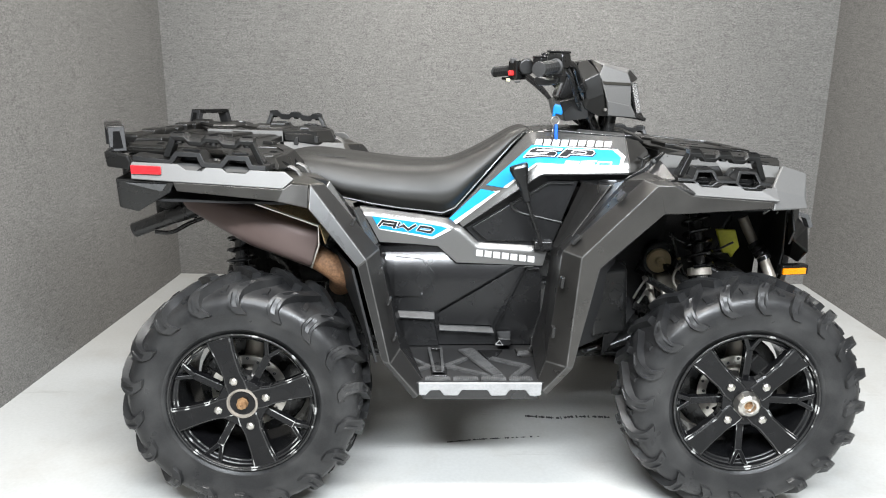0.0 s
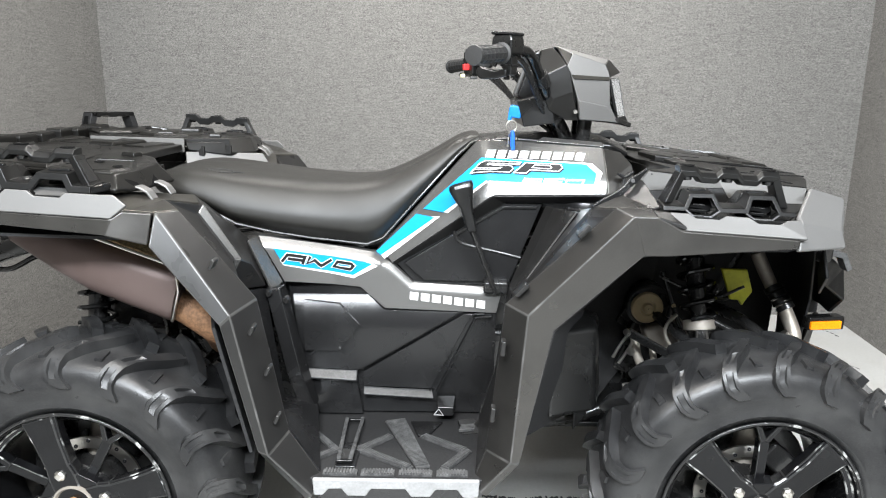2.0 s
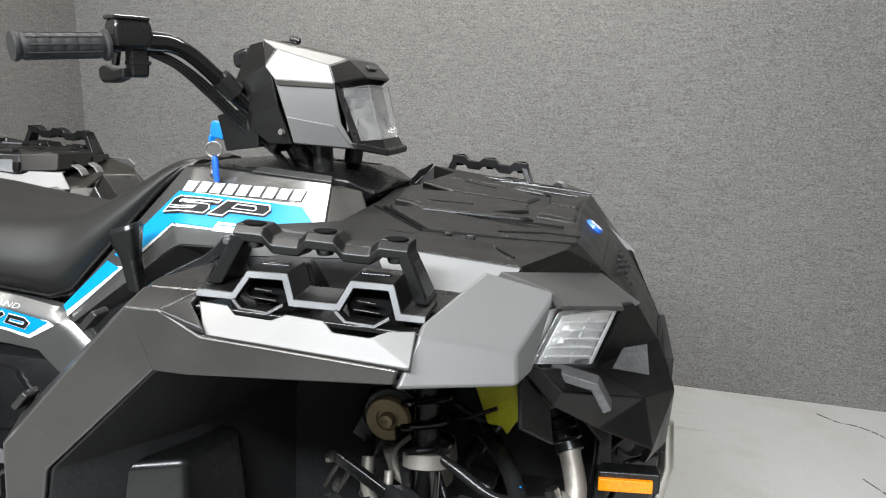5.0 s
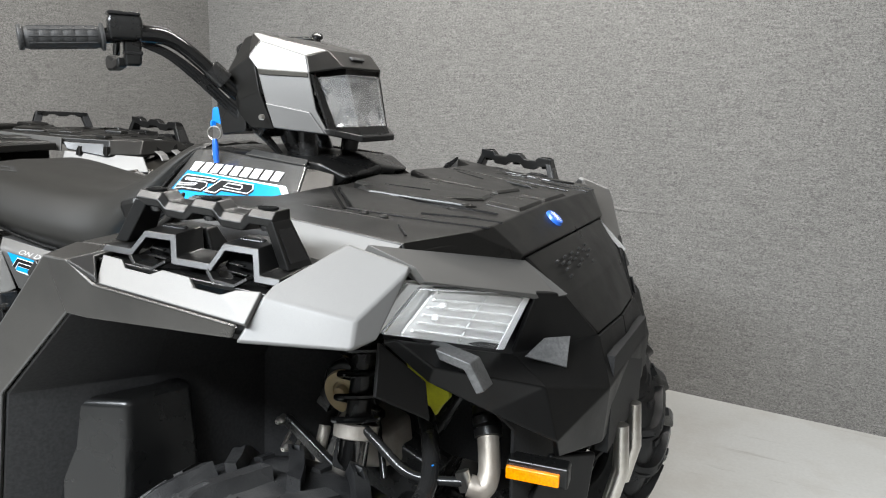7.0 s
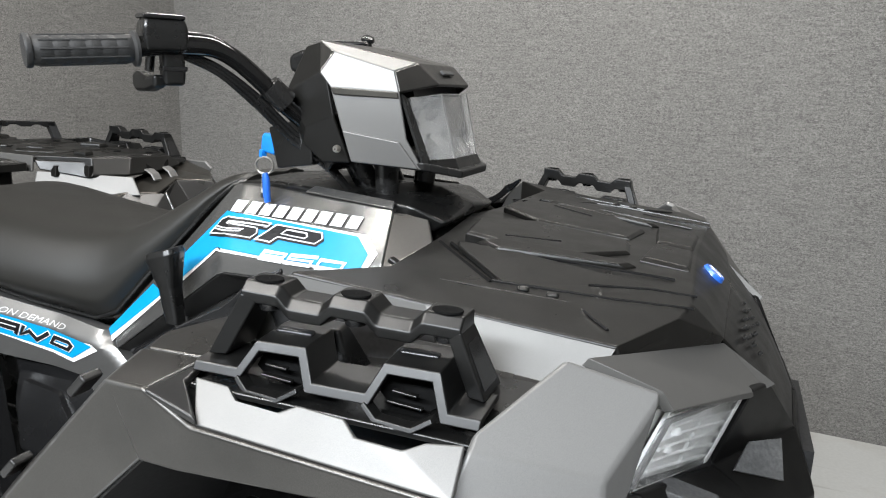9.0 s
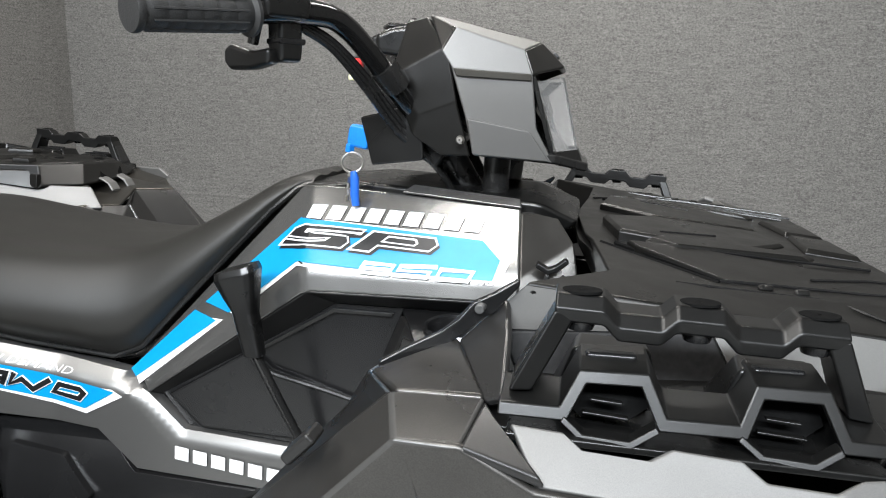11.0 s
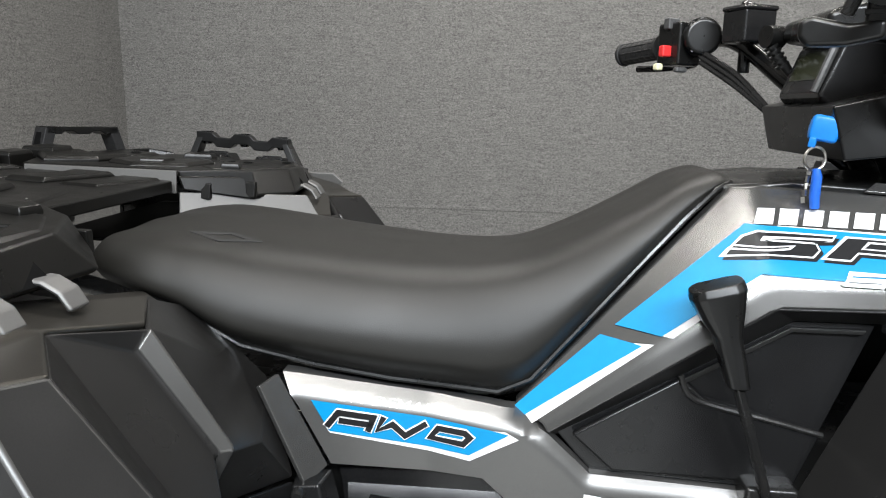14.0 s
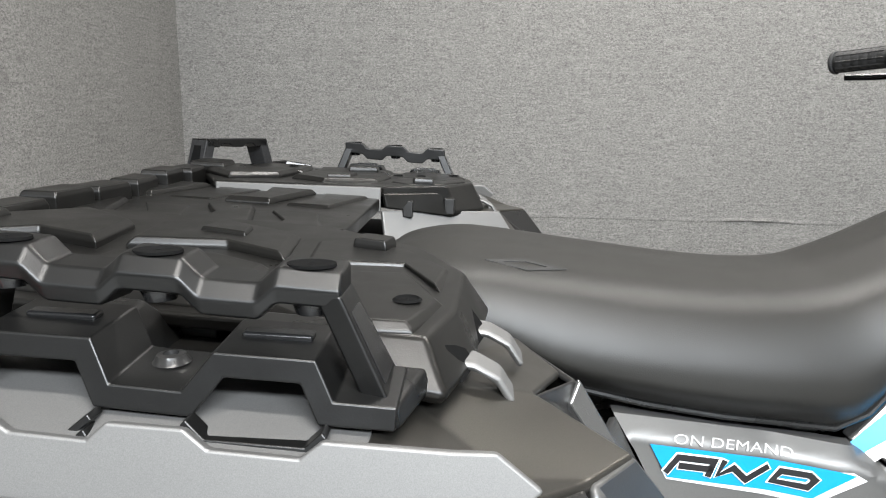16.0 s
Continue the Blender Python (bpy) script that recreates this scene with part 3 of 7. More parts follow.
        part("hub_cap", bm, STEEL, w, "cast zinc hub ring", bevel=0.001)
    else:
        lathe(bm, [(0.001, 0.018), (0.026, 0.017), (0.034, 0.004), (0.0375, -0.002), (0.041, -0.001), (0.0425, 0.004), (0.043, 0.030)], 32)
        part("hub_cap", bm, ALLOY, w, "dull metal hub cup")
    bm = bmesh.new()
    lathe(bm, [(0.001, -0.016), (0.006, -0.017), (0.0075, -0.012), (0.0125, -0.011), (0.0145, -0.006), (0.015, 0.004), (0.019, 0.006), (0.020, 0.018)], 8)
    part("axle_nut", bm, RUST, w, "rusty axle nut")
    bm = bmesh.new()
    lathe(bm, [(0.080, 0.080), (0.105, 0.080), (0.105, 0.085), (0.080, 0.085), (0.080, 0.080)], 40)
    for k in range(5):
        x, z = polar(0.066, 72 * k)
        box(bm, (x, 0.083, z), (0.044, 0.005, 0.018), (0, -72 * k, 0))
    disc = part("brake_disc", bm, STEEL, w, "drilled steel brake disc")
    for k in range(20):
        x, z = polar(0.088 + 0.009 * (k % 2), 18 * k)
        # ink dot for the darkness of a drilled hole
        part("drill_hole", lathe(bmesh.new(), [(0.001, 0.0785), (0.0042, 0.0785), (0.0042, 0.080)], 8, (x, 0, z)), INK, disc)
    bm = bmesh.new()
    box(bm, (0.06 if front else -0.07, 0.095, 0.075), (0.07, 0.05, 0.05), (0, 40, 0))
    part("brake_caliper", bm, CHASSIS, w, bevel=0.008)
    bm = bmesh.new()
    lathe(bm, [(0.001, 0.05), (0.05, 0.05), (0.055, 0.10), (0.07, 0.12), (0.04, 0.16), (0.001, 0.16)], 24)
    part("hub", bm, CHASSIS, w)
    # added disc that keeps the bright floor from showing through the spokes
    bm = lathe(bmesh.new(), [(0.05, 0.125), (0.10, 0.122), (0.150, 0.130), (0.155, 0.140), (0.150, 0.134), (0.05, 0.130)], 32)
    part("dark_backing_disc", bm, CHASSIS, w)
    spot = pose(WHEEL_X if front else -WHEEL_X, side * 0.603, HUB_Z, 0, 0, 0 if side < 0 else 180)
    w.matrix_world = spot
    return w


wheel(True, -1, 45)
wheel(False, -1, 16)
wheel(True, 1, 30)
wheel(False, 1, 60)

# -- chassis, engine and suspension --
bm = bmesh.new()
box(bm, (0.0, 0, 0.40), (1.05, 0.26, 0.26))
box(bm, (0.10, 0, 0.60), (0.70, 0.20, 0.20))
box(bm, (-0.55, 0, 0.62), (0.50, 0.30, 0.20))
box(bm, (0.70, 0, 0.66), (0.34, 0.20, 0.34))
part("engine_block", bm, CHASSIS, quad, "sooty black engine and gearbox", bevel=0.02)
for s in (-1, 1):
    bm = bmesh.new()
    tube(bm, curve_path([(-0.80, 0.12 * s, 0.55), (-0.60, 0.14 * s, 0.40), (-0.30, 0.15 * s, 0.29), (0.35, 0.15 * s, 0.29), (0.62, 0.12 * s, 0.45), (0.80, 0.10 * s, 0.75)]), 0.016)
    part("frame_tube", bm, CHASSIS, quad)
    bm = tube(bmesh.new(), curve_path([(-0.90, 0.14 * s, 0.80), (-0.40, 0.14 * s, 0.70), (0.30, 0.10 * s, 0.86), (0.80, 0.10 * s, 0.76)]), 0.016)
    part("frame_tube", bm, CHASSIS, quad)
bm = bmesh.new()
prism(bm, [(-0.55, -0.16, 0.275), (0.60, -0.16, 0.275), (0.85, -0.12, 0.42), (0.85, 0.12, 0.42), (0.60, 0.16, 0.275), (-0.55, 0.16, 0.275)], (0, 0, 0.012))
part("skid_plate", bm, BLACK, quad, bevel=0.003)


def spring(bm, a, b, radius, wire, turns):
    a, b = Vector(a), Vector(b)
    d = (b - a).normalized()
    u = d.orthogonal().normalized()
    v = d.cross(u)
    n = turns * 14
    tube(bm, [a + (b - a) * (i / n) + (u * math.cos(i / 14 * 2 * math.pi) + v * math.sin(i / 14 * 2 * math.pi)) * radius for i in range(n + 1)], wire, 8)
    return bm


def shock(top, low, bright):
    """A coil-over damper: tube, shaft, collar and spring."""
    t, l = Vector(top), Vector(low)
    d = l - t
    bm = bmesh.new()
    tube(bm, [t, t + d * 0.12, t + d * 0.13, t + d * 0.29, t + d * 0.30, t + d * 0.9], [0.018, 0.018, 0.022, 0.022, 0.010, 0.010], 16)
    ob = part("shock_absorber", bm, CHASSIS, quad, "glossy black coil-over shock absorber")
    bm = spring(bmesh.new(), t + d * 0.04, t + d * 0.46, 0.038, 0.0055, 5)
    part("coil_spring", bm, TUBING, ob)
    bm = bmesh.new()
    tube(bm, [t + d * 0.462, t + d * 0.466, t + d * 0.515, t + d * 0.52], [0.030, 0.036, 0.035, 0.030], 18)
    part("spring_seat", bm, ALLOY if bright else CHASSIS, ob)
    bm = bmesh.new()
    tube(bm, [t + d * 0.52, t + d], [0.024, 0.024], 16)
    part("damper_body", bm, DARKCHROME if bright else CHASSIS, ob)
    bm = tube(bmesh.new(), [t + d * 0.24, t + d * 0.47], [0.020, 0.020], 14)
    part("damper_sleeve", bm, CHASSIS, ob, "glossy black damper sleeve")
    return ob


shock((0.628, -0.225, 0.80), (0.648, -0.36, 0.40), True)
shock((0.628, 0.225, 0.80), (0.648, 0.36, 0.40), True)
shock((-0.725, -0.30, 0.79), (-0.738, -0.37, 0.40), False)
shock((-0.72, 0.28, 0.80), (-0.735, 0.38, 0.42), False)


def arms(front):
    x = 0.677 if front else -0.677
    for s in (-1, 1):
        bm = bmesh.new()
        tube(bm, curve_path([(x - 0.16, 0.13 * s, 0.46), (x - 0.09, 0.30 * s, 0.40), (x, 0.46 * s, 0.36)]), 0.014)
        tube(bm, curve_path([(x + 0.14, 0.13 * s, 0.46), (x + 0.08, 0.30 * s, 0.40), (x, 0.46 * s, 0.36)]), 0.014)
        part("lower_arm", bm, CHASSIS, quad)
        bm = bmesh.new()
        tube(bm, curve_path([(x + 0.0, 0.16 * s, 0.62), (x + 0.07, 0.25 * s, 0.605), (x + 0.11, 0.34 * s, 0.56), (x + 0.08, 0.46 * s, 0.50)]), 0.014)
        tube(bm, curve_path([(x - 0.12, 0.16 * s, 0.60), (x - 0.06, 0.30 * s, 0.56), (x + 0.04, 0.46 * s, 0.49)]), 0.013)
        part("upper_arm", bm, CHASSIS, quad)
        bm = bmesh.new()
        tube(bm, [(x, 0.14 * s, 0.42), (x, 0.22 * s, 0.40), (x, 0.225 * s, 0.40), (x, 0.40 * s, 0.34), (x, 0.42 * s, 0.335)], [0.030, 0.036, 0.014, 0.014, 0.034], 16)
        for k in range(5):
            f = k / 5
            tube(bm, [(x, (0.215 + 0.012 * k) * s, 0.40 - 0.004 * k), (x, (0.222 + 0.012 * k) * s, 0.398 - 0.004 * k)], 0.037 - 0.004 * k, 16)
        part("drive_shaft", bm, BLACK, quad)
        bm = bmesh.new()
        tube(bm, [(x + 0.02, 0.455 * s, 0.52), (x + 0.01, 0.47 * s, 0.42), (x, 0.47 * s, 0.32), (x, 0.46 * s, 0.24)], [0.022, 0.03, 0.045, 0.02], 12)
        part("knuckle", bm, ALLOY, quad, "cast metal wheel knuckle, grimy")


arms(True)
arms(False)
# drive motor with its round end cap, in a black housing, and the gearcase below it
bm = bmesh.new()
lathe(bm, [(0.001, -0.203), (0.011, -0.205), (0.013, -0.200), (0.0135, -0.193), (0.019, -0.192), (0.020, -0.196), (0.036, -0.197), (0.039, -0.193), (0.039, -0.17), (0.001, -0.17)], 32, (0.545, 0, 0.611))
part("motor_cap", bm, BRASS, quad, "round dull brass-coloured end cap")
bm = bmesh.new()
lathe(bm, [(0.001, -0.187), (0.047, -0.187), (0.053, -0.181), (0.054, -0.11), (0.001, -0.11)], 32, (0.548, 0, 0.614))
tube(bm, [(0.548, -0.178, 0.665), (0.575, -0.180, 0.660), (0.598, -0.182, 0.640), (0.606, -0.182, 0.612), (0.600, -0.182, 0.585)], 0.006, 8)
box(bm, (0.500, -0.165, 0.585), (0.03, 0.03, 0.05), (0, 30, 0))
motor = part("motor_housing", bm, BLACK, quad, "black drive motor housing", bevel=0.003)
bm = box(bmesh.new(), (0.550, -0.1815, 0.657), (0.030, 0.006, 0.008), (32, 4, 0))
part("motor_label", bm, WHITE, motor, "small white paper label", bevel=0.001)
bm = lathe(bmesh.new(), [(0.001, -0.198), (0.005, -0.198), (0.006, -0.194), (0.006, -0.18)], 10, (0.607, 0, 0.618))
part("motor_bolt", bm, BRASS, motor)
bm = bmesh.new()
box(bm, (0.60, -0.10, 0.47), (0.22, 0.14, 0.14), (0, 20, 0))
part("gearcase_body", bm, CHASSIS, quad, bevel=0.01)
bm = loft(bmesh.new(), [[(0.535, -0.205, 0.560), (0.590, -0.210, 0.575), (0.640, -0.215, 0.560), (0.650, -0.215, 0.505), (0.600, -0.215, 0.490), (0.555, -0.212, 0.515)],
                        [(0.530, -0.13, 0.570), (0.590, -0.13, 0.585), (0.650, -0.13, 0.570), (0.660, -0.13, 0.490), (0.600, -0.13, 0.470), (0.540, -0.13, 0.505)]])
part("gearcase", bm, ALLOY, quad, "grimy cast aluminium gearcase", bevel=0.010, segments=3)
bm = bmesh.new()
tube(bm, curve_path([(0.515, -0.205, 0.545), (0.520, -0.225, 0.500), (0.545, -0.23, 0.450)]), 0.011, 10)
tube(bm, curve_path([(0.555, -0.215, 0.530), (0.560, -0.235, 0.490), (0.585, -0.24, 0.440)]), 0.008, 10)
part("gearcase_rib", bm, ALLOY, quad)
bm = box(bmesh.new(), (0.536, -0.275, 0.548), (0.125, 0.014, 0.020), (0, 28, -6))
part("control_link", bm, BLACK, quad, "black control link with bolted ends", bevel=0.004)
for x, z in ((0.478, 0.577), (0.489, 0.530)):
    bm = lathe(bmesh.new(), [(0.001, -0.290), (0.004, -0.290), (0.006, -0.285), (0.008, -0.282), (0.008, -0.27)], 10, (x, 0, z))
    part("link_bolt", bm, STEEL, quad)
for path, r in (([(0.455, -0.25, 0.505), (0.470, -0.25, 0.535), (0.485, -0.25, 0.560)], 0.004), ([(0.47, -0.25, 0.49), (0.488, -0.25, 0.520), (0.50, -0.25, 0.545)], 0.004),
                ([(0.470, -0.30, 0.455), (0.488, -0.30, 0.458), (0.52, -0.30, 0.466)], 0.006)):
    part("metal_line", tube(bmesh.new(), curve_path(path), r, 8), STEEL, quad)
# ribbed black sleeve, then a pale rubber boot that bends into a clamp
bm = bmesh.new()
tube(bm, [(0.790, -0.205, 0.755), (0.808, -0.212, 0.715), (0.826, -0.225, 0.675)], [0.016, 0.016, 0.015], 14)
part("hose_upper", bm, ALLOY, quad, "dusty pale hose")
bm = bmesh.new()
for k in range(4):
    f = k / 3
    p, q = Vector((0.826, -0.225, 0.678)), Vector((0.845, -0.252, 0.640))
    c = p + (q - p) * f
    tube(bm, [c, c + (q - p).normalized() * 0.012], 0.022 - 0.001 * (k % 2), 14)
part("hose_sleeve", bm, BLACK, quad)
bm = tube(bmesh.new(), curve_path([(0.843, -0.250, 0.642), (0.854, -0.265, 0.610), (0.861, -0.280, 0.582), (0.856, -0.292, 0.566), (0.838, -0.298, 0.570)]), 0.0165, 14)
part("hose_boot", bm, ALLOY, quad, "pale dusty rubber boot on a hose")
for path, r, mat in (([(0.66, -0.21, 0.665), (0.72, -0.22, 0.645), (0.78, -0.20, 0.69)], 0.005, CHASSIS),
                     ([(0.58, -0.18, 0.70), (0.62, -0.20, 0.58), (0.66, -0.24, 0.50)], 0.006, CHASSIS), ([(0.56, -0.22, 0.70), (0.62, -0.25, 0.675), (0.68, -0.27, 0.665), (0.74, -0.27, 0.69)], 0.0035, CHASSIS),
                     ([(0.600, -0.245, 0.613), (0.578, -0.25, 0.590), (0.576, -0.25, 0.560), (0.600, -0.255, 0.525), (0.630, -0.26, 0.505)], 0.0042, ALLOY),
                     ([(0.650, -0.30, 0.622), (0.690, -0.31, 0.604), (0.741, -0.32, 0.578), (0.780, -0.315, 0.571), (0.828, -0.30, 0.573)], 0.0075, CHASSIS)):
    part("brake_hose", tube(bmesh.new(), curve_path(path), r, 10), mat, quad)
bm = tube(bmesh.new(), [(0.842, -0.298, 0.552), (0.838, -0.300, 0.572), (0.830, -0.300, 0.592)], 0.0075, 12)
box(bm, (0.828, -0.300, 0.574), (0.010, 0.012, 0.030), (0, -20, 0))
part("hose_clamp", bm, STEEL, quad, "bright hose clamp")
bm = bmesh.new()
prism(bm, [(0.775, -0.31, 0.590), (0.785, -0.31, 0.592), (0.782, -0.31, 0.560), (0.776, -0.31, 0.560)], (0, 0.004, 0))
part("cable_tie", bm, KEYBLUE, quad, "blue cable tie end")
# yellow reservoir guard
bm = bmesh.new()
prism(bm, [(0.695, -0.245, 0.725), (0.76, -0.235, 0.72), (0.775, -0.24, 0.668), (0.762, -0.242, 0.652), (0.752, -0.243, 0.634), (0.742, -0.243, 0.648), (0.722, -0.245, 0.650)], (0, 0.012, 0))
part("reservoir_guard", bm, YELLOW, quad, "translucent yellow plastic tab", bevel=0.003)

# -- side panels --
def tank_profile(z, top, low, y_top, y_low):
    f = (z - low) / max(top - low, 1e-3)
    if f < 0:
        return y_low - 0.32 * (low - z)
    return y_low + (y_top - y_low) * min(f, 1.15)


def tank_y(x, z):
    """How far out the upper side panel stands."""
    s = (x + 0.118) / 0.27
    top, low = 0.735 + (x + 0.118) * 1.07, 0.722 + (x + 0.085) * 0.817
    rear = tank_profile(z, top, low, -0.150 + 0.048 * s, -0.170 - 0.008 * s)
    s = (x - 0.13) / 0.30
    fore = tank_profile(z, 1.003 - 0.012 * s, 0.917, -0.102 - 0.036 * s, -0.178 - 0.006 * s)
    k = min(1.0, max(0.0, (x - 0.130) / 0.050))
    k = k * k * (3 - 2 * k)
    return rear * (1 - k) + fore * k


def edge_gap(x, z, line):
    """The distance from a point to a folded line."""
    best = 1.0
    for (ax, az), (bx, bz) in zip(line, line[1:]):
        ux, uz = bx - ax, bz - az
        f = max(0.0, min(1.0, ((x - ax) * ux + (z - az) * uz) / (ux * ux + uz * uz)))
        best = min(best, math.hypot(x - ax - ux * f, z - az - uz * f))
    return best


POCKET_EDGE = [(-0.110, 0.733), (-0.078, 0.712), (-0.026, 0.664), (0.192, 0.652)]


def lower_y(x, z):
    """How far out the side panel below the seat stands: its upper margin leans in."""
    y = -0.184 - (0.70 - z) * 0.03 - max(0.0, -0.22 - x) * 0.16
    fold = 0.757 - (x + 0.36) * 0.165
    y += max(0.0, z - fold) * 0.95 if x < -0.09 else 0.0
    return y + max(0.0, 0.013 - edge_gap(x, z, POCKET_EDGE)) * 0.8


tank_lines = [[(-0.118, 0.738), (0.005, 0.8715), (0.128, 1.005), (0.16, 1.007), (0.427, 0.994)], [(-0.085, 0.722), (0.035, 0.820), (0.147, 0.9115), (0.163, 0.917), (0.432, 0.915)],
              [(-0.078, 0.712), (0.042, 0.797), (0.156, 0.877), (0.170, 0.882), (0.431, 0.886)]]
rows = []
for (top, low, bot), (top2, low2, bot2), n in zip(zip(*tank_lines), list(zip(*tank_lines))[1:], (10, 10, 3, 10)):
    for k in range(n):
        f = k / n
        ends = [(a[0] + (b[0] - a[0]) * f, a[1] + (b[1] - a[1]) * f) for a, b in ((top, top2), (low, low2), (bot, bot2))]
        rows.append(ends)
rows.append([line[-1] for line in tank_lines])
bm = bmesh.new()
grid = []
for t, l, b in rows:
    line = [(t[0] + (l[0] - t[0]) * j / 6, t[1] + (l[1] - t[1]) * j / 6) for j in range(6)] + [l, ((l[0] + b[0]) / 2, (l[1] + b[1]) / 2), b]
    grid.append([bm.verts.new((x, tank_y(x, z), z)) for x, z in line])
for a, b in zip(grid, grid[1:]):
    for j in range(len(a) - 1):
        bm.faces.new((a[j], a[j + 1], b[j + 1], b[j]))
thicken(bm, 0.02)
tank_panels = pair("tank_panel", bm, SILVER, quad, "satin titanium side panel", bevel=0.003, fold=24)
bm = slab([(0.427, -0.135, 0.991), (0.432, -0.184, 0.915), (0.431, -0.194, 0.886), (0.505, -0.175, 0.90), (0.495, -0.15, 0.955), (0.47, -0.11, 0.985)],
          [(0, 1, 4, 5), (1, 2, 3, 4)], 0.012)
# still the titanium panel; the darker guard tone dims its glare
pair("tank_panel_nose", bm, GUARD, quad, bevel=0.003)
under = [(0.163, -0.190, 0.880), (0.431, -0.193, 0.884), (0.43, -0.162, 0.860), (0.195, -0.160, 0.860), (-0.078, -0.172, 0.712), (-0.066, -0.150, 0.700)]
bm = slab(under, [(0, 1, 2, 3), (4, 0, 3, 5)], 0.006, out=(0, -0.6, -0.8))
# the panel's shaded underside, its shade put in as graphite
pair("tank_panel_lip", bm, GRAPHITE, quad, bevel=0.002)
# dark knee pocket with a step across it
bm = bmesh.new()
prism(bm, [(-0.07, -0.158, 0.712), (0.19, -0.156, 0.86), (0.285, -0.156, 0.86), (0.205, -0.17, 0.655), (-0.025, -0.162, 0.662)], (0, 0.03, 0))
pair("knee_pocket", bm, SATIN, quad, bevel=0.002)
bm = bmesh.new()
prism(bm, [(0.075, -0.156, 0.788), (0.105, -0.160, 0.762), (0.235, -0.160, 0.728), (0.21, -0.164, 0.665), (0.0, -0.164, 0.668), (-0.05, -0.162, 0.712)], (0, -0.010, 0))
pair("knee_pad", bm, SATIN, quad, bevel=0.004)
bm = tube(bmesh.new(), curve_path([(0.072, -0.168, 0.792), (0.082, -0.171, 0.770), (0.108, -0.171, 0.758), (0.17, -0.171, 0.744), (0.235, -0.171, 0.728)]), 0.0035, 8)
pair("pad_edge", bm, GRAPHITE, quad)
bm = bmesh.new()
prism(bm, [(-0.045, -0.164, 0.714), (0.19, -0.160, 0.853), (0.272, -0.160, 0.853), (0.268, -0.160, 0.848), (0.192, -0.160, 0.848), (-0.04, -0.164, 0.710)], (0, -0.004, 0))
pair("pocket_bead", bm, GRAPHITE, quad, bevel=0.001)
# panel below the seat
awd_outline = [(-0.395, 0.782), (-0.118, 0.737), (-0.078, 0.712), (-0.026, 0.664), (0.192, 0.652), (0.178, 0.592), (-0.095, 0.602), (-0.154, 0.655), (-0.335, 0.672), (-0.372, 0.745)]
bm = thicken(draped(awd_outline, lower_y, 0.0, 0.008), 0.02)
seat_panels = pair("seat_side_panel", bm, DUSK, quad, "satin titanium panel below the seat")
bm = slab([(-0.395, -0.205, 0.784), (-0.337, -0.207, 0.672), (-0.356, -0.236, 0.658), (-0.408, -0.236, 0.780)], [(0, 1, 2, 3)], 0.008)
pair("panel_facet", bm, SILVER, quad, bevel=0.002)
# black lower covers
def cover_y(x, z):
    return -0.186 - (0.66 - z) * 0.06


bm = thicken(draped([(-0.335, 0.672), (-0.154, 0.655), (-0.095, 0.602), (0.178, 0.592), (0.175, 0.33), (-0.26, 0.33), (-0.30, 0.45)], cover_y, -0.012, 0.05), 0.03)
pair("engine_cover", bm, SATIN, quad, "satin black engine side cover", bevel=0.002)
def pad_y(x, z):
    return cover_y(x, z) + max(0.0, z - 0.550) ** 2 * 3.2


bm = thicken(draped([(-0.328, 0.667), (-0.156, 0.650), (-0.096, 0.598), (0.085, 0.594), (-0.160, 0.447), (-0.292, 0.452)], pad_y, 0.010, 0.012), 0.03)
pair("cover_pad", bm, SATIN, quad, bevel=0.003, fold=50)
bm = thicken(draped([(-0.292, 0.622), (-0.205, 0.614), (-0.155, 0.565), (-0.208, 0.500), (-0.290, 0.500)], pad_y, 0.021, 0.010), 0.02)
pair("cover_boss", bm, SATIN, quad, bevel=0.004, segments=3, fold=50)
bm = thicken(draped([(-0.150, 0.440), (0.100, 0.590), (0.120, 0.590), (0.018, 0.398), (-0.148, 0.404)], cover_y, 0.004, 0.05), 0.02)
pair("cover_wedge", bm, SATIN, quad, bevel=0.004)
bm = slab([(-0.150, -0.190, 0.404), (0.020, -0.190, 0.396), (0.026, -0.216, 0.378), (-0.148, -0.216, 0.387)], [(0, 1, 2, 3)], 0.006)
# grey in place of satin black puts in the ledge's highlight
pair("cover_ledge", bm, SCUFF, quad, bevel=0.002)
for off in (0.0, 0.017):
    bm = ribbon(bmesh.new(), [(x + off, cover_y(x, z) - 0.003, z - off * 0.4) for x, z in ((0.016, 0.392), (0.112, 0.588), (0.150, 0.590))], 0.0035, 0.016)
    pair("cover_rib", bm, SATIN, quad, bevel=0.001)
bm = slab([(-0.290, -0.198, 0.455), (-0.164, -0.198, 0.449), (-0.163, -0.226, 0.427), (-0.285, -0.226, 0.434)], [(0, 1, 2, 3)], 0.008)
# highlight on the ledge put in as grey
pair("cover_ledge", bm, SCUFF, quad, bevel=0.003)
bm = thicken(draped([(-0.284, 0.430), (-0.166, 0.424), (-0.150, 0.33), (-0.26, 0.33)], cover_y, 0.006, 0.05), 0.02)
pair("heel_guard", bm, SATIN, quad, bevel=0.003)
bm = loft(bmesh.new(), [[(0.034, -0.20, 0.378), (0.082, -0.20, 0.378), (0.082, -0.20, 0.340), (0.034, -0.20, 0.340)], [(0.036, -0.258, 0.374), (0.076, -0.258, 0.373), (0.076, -0.258, 0.350), (0.036, -0.258, 0.350)]])
part("cover_catch", bm, SATIN, quad, "small black moulded catch on the engine cover", bevel=0.003)
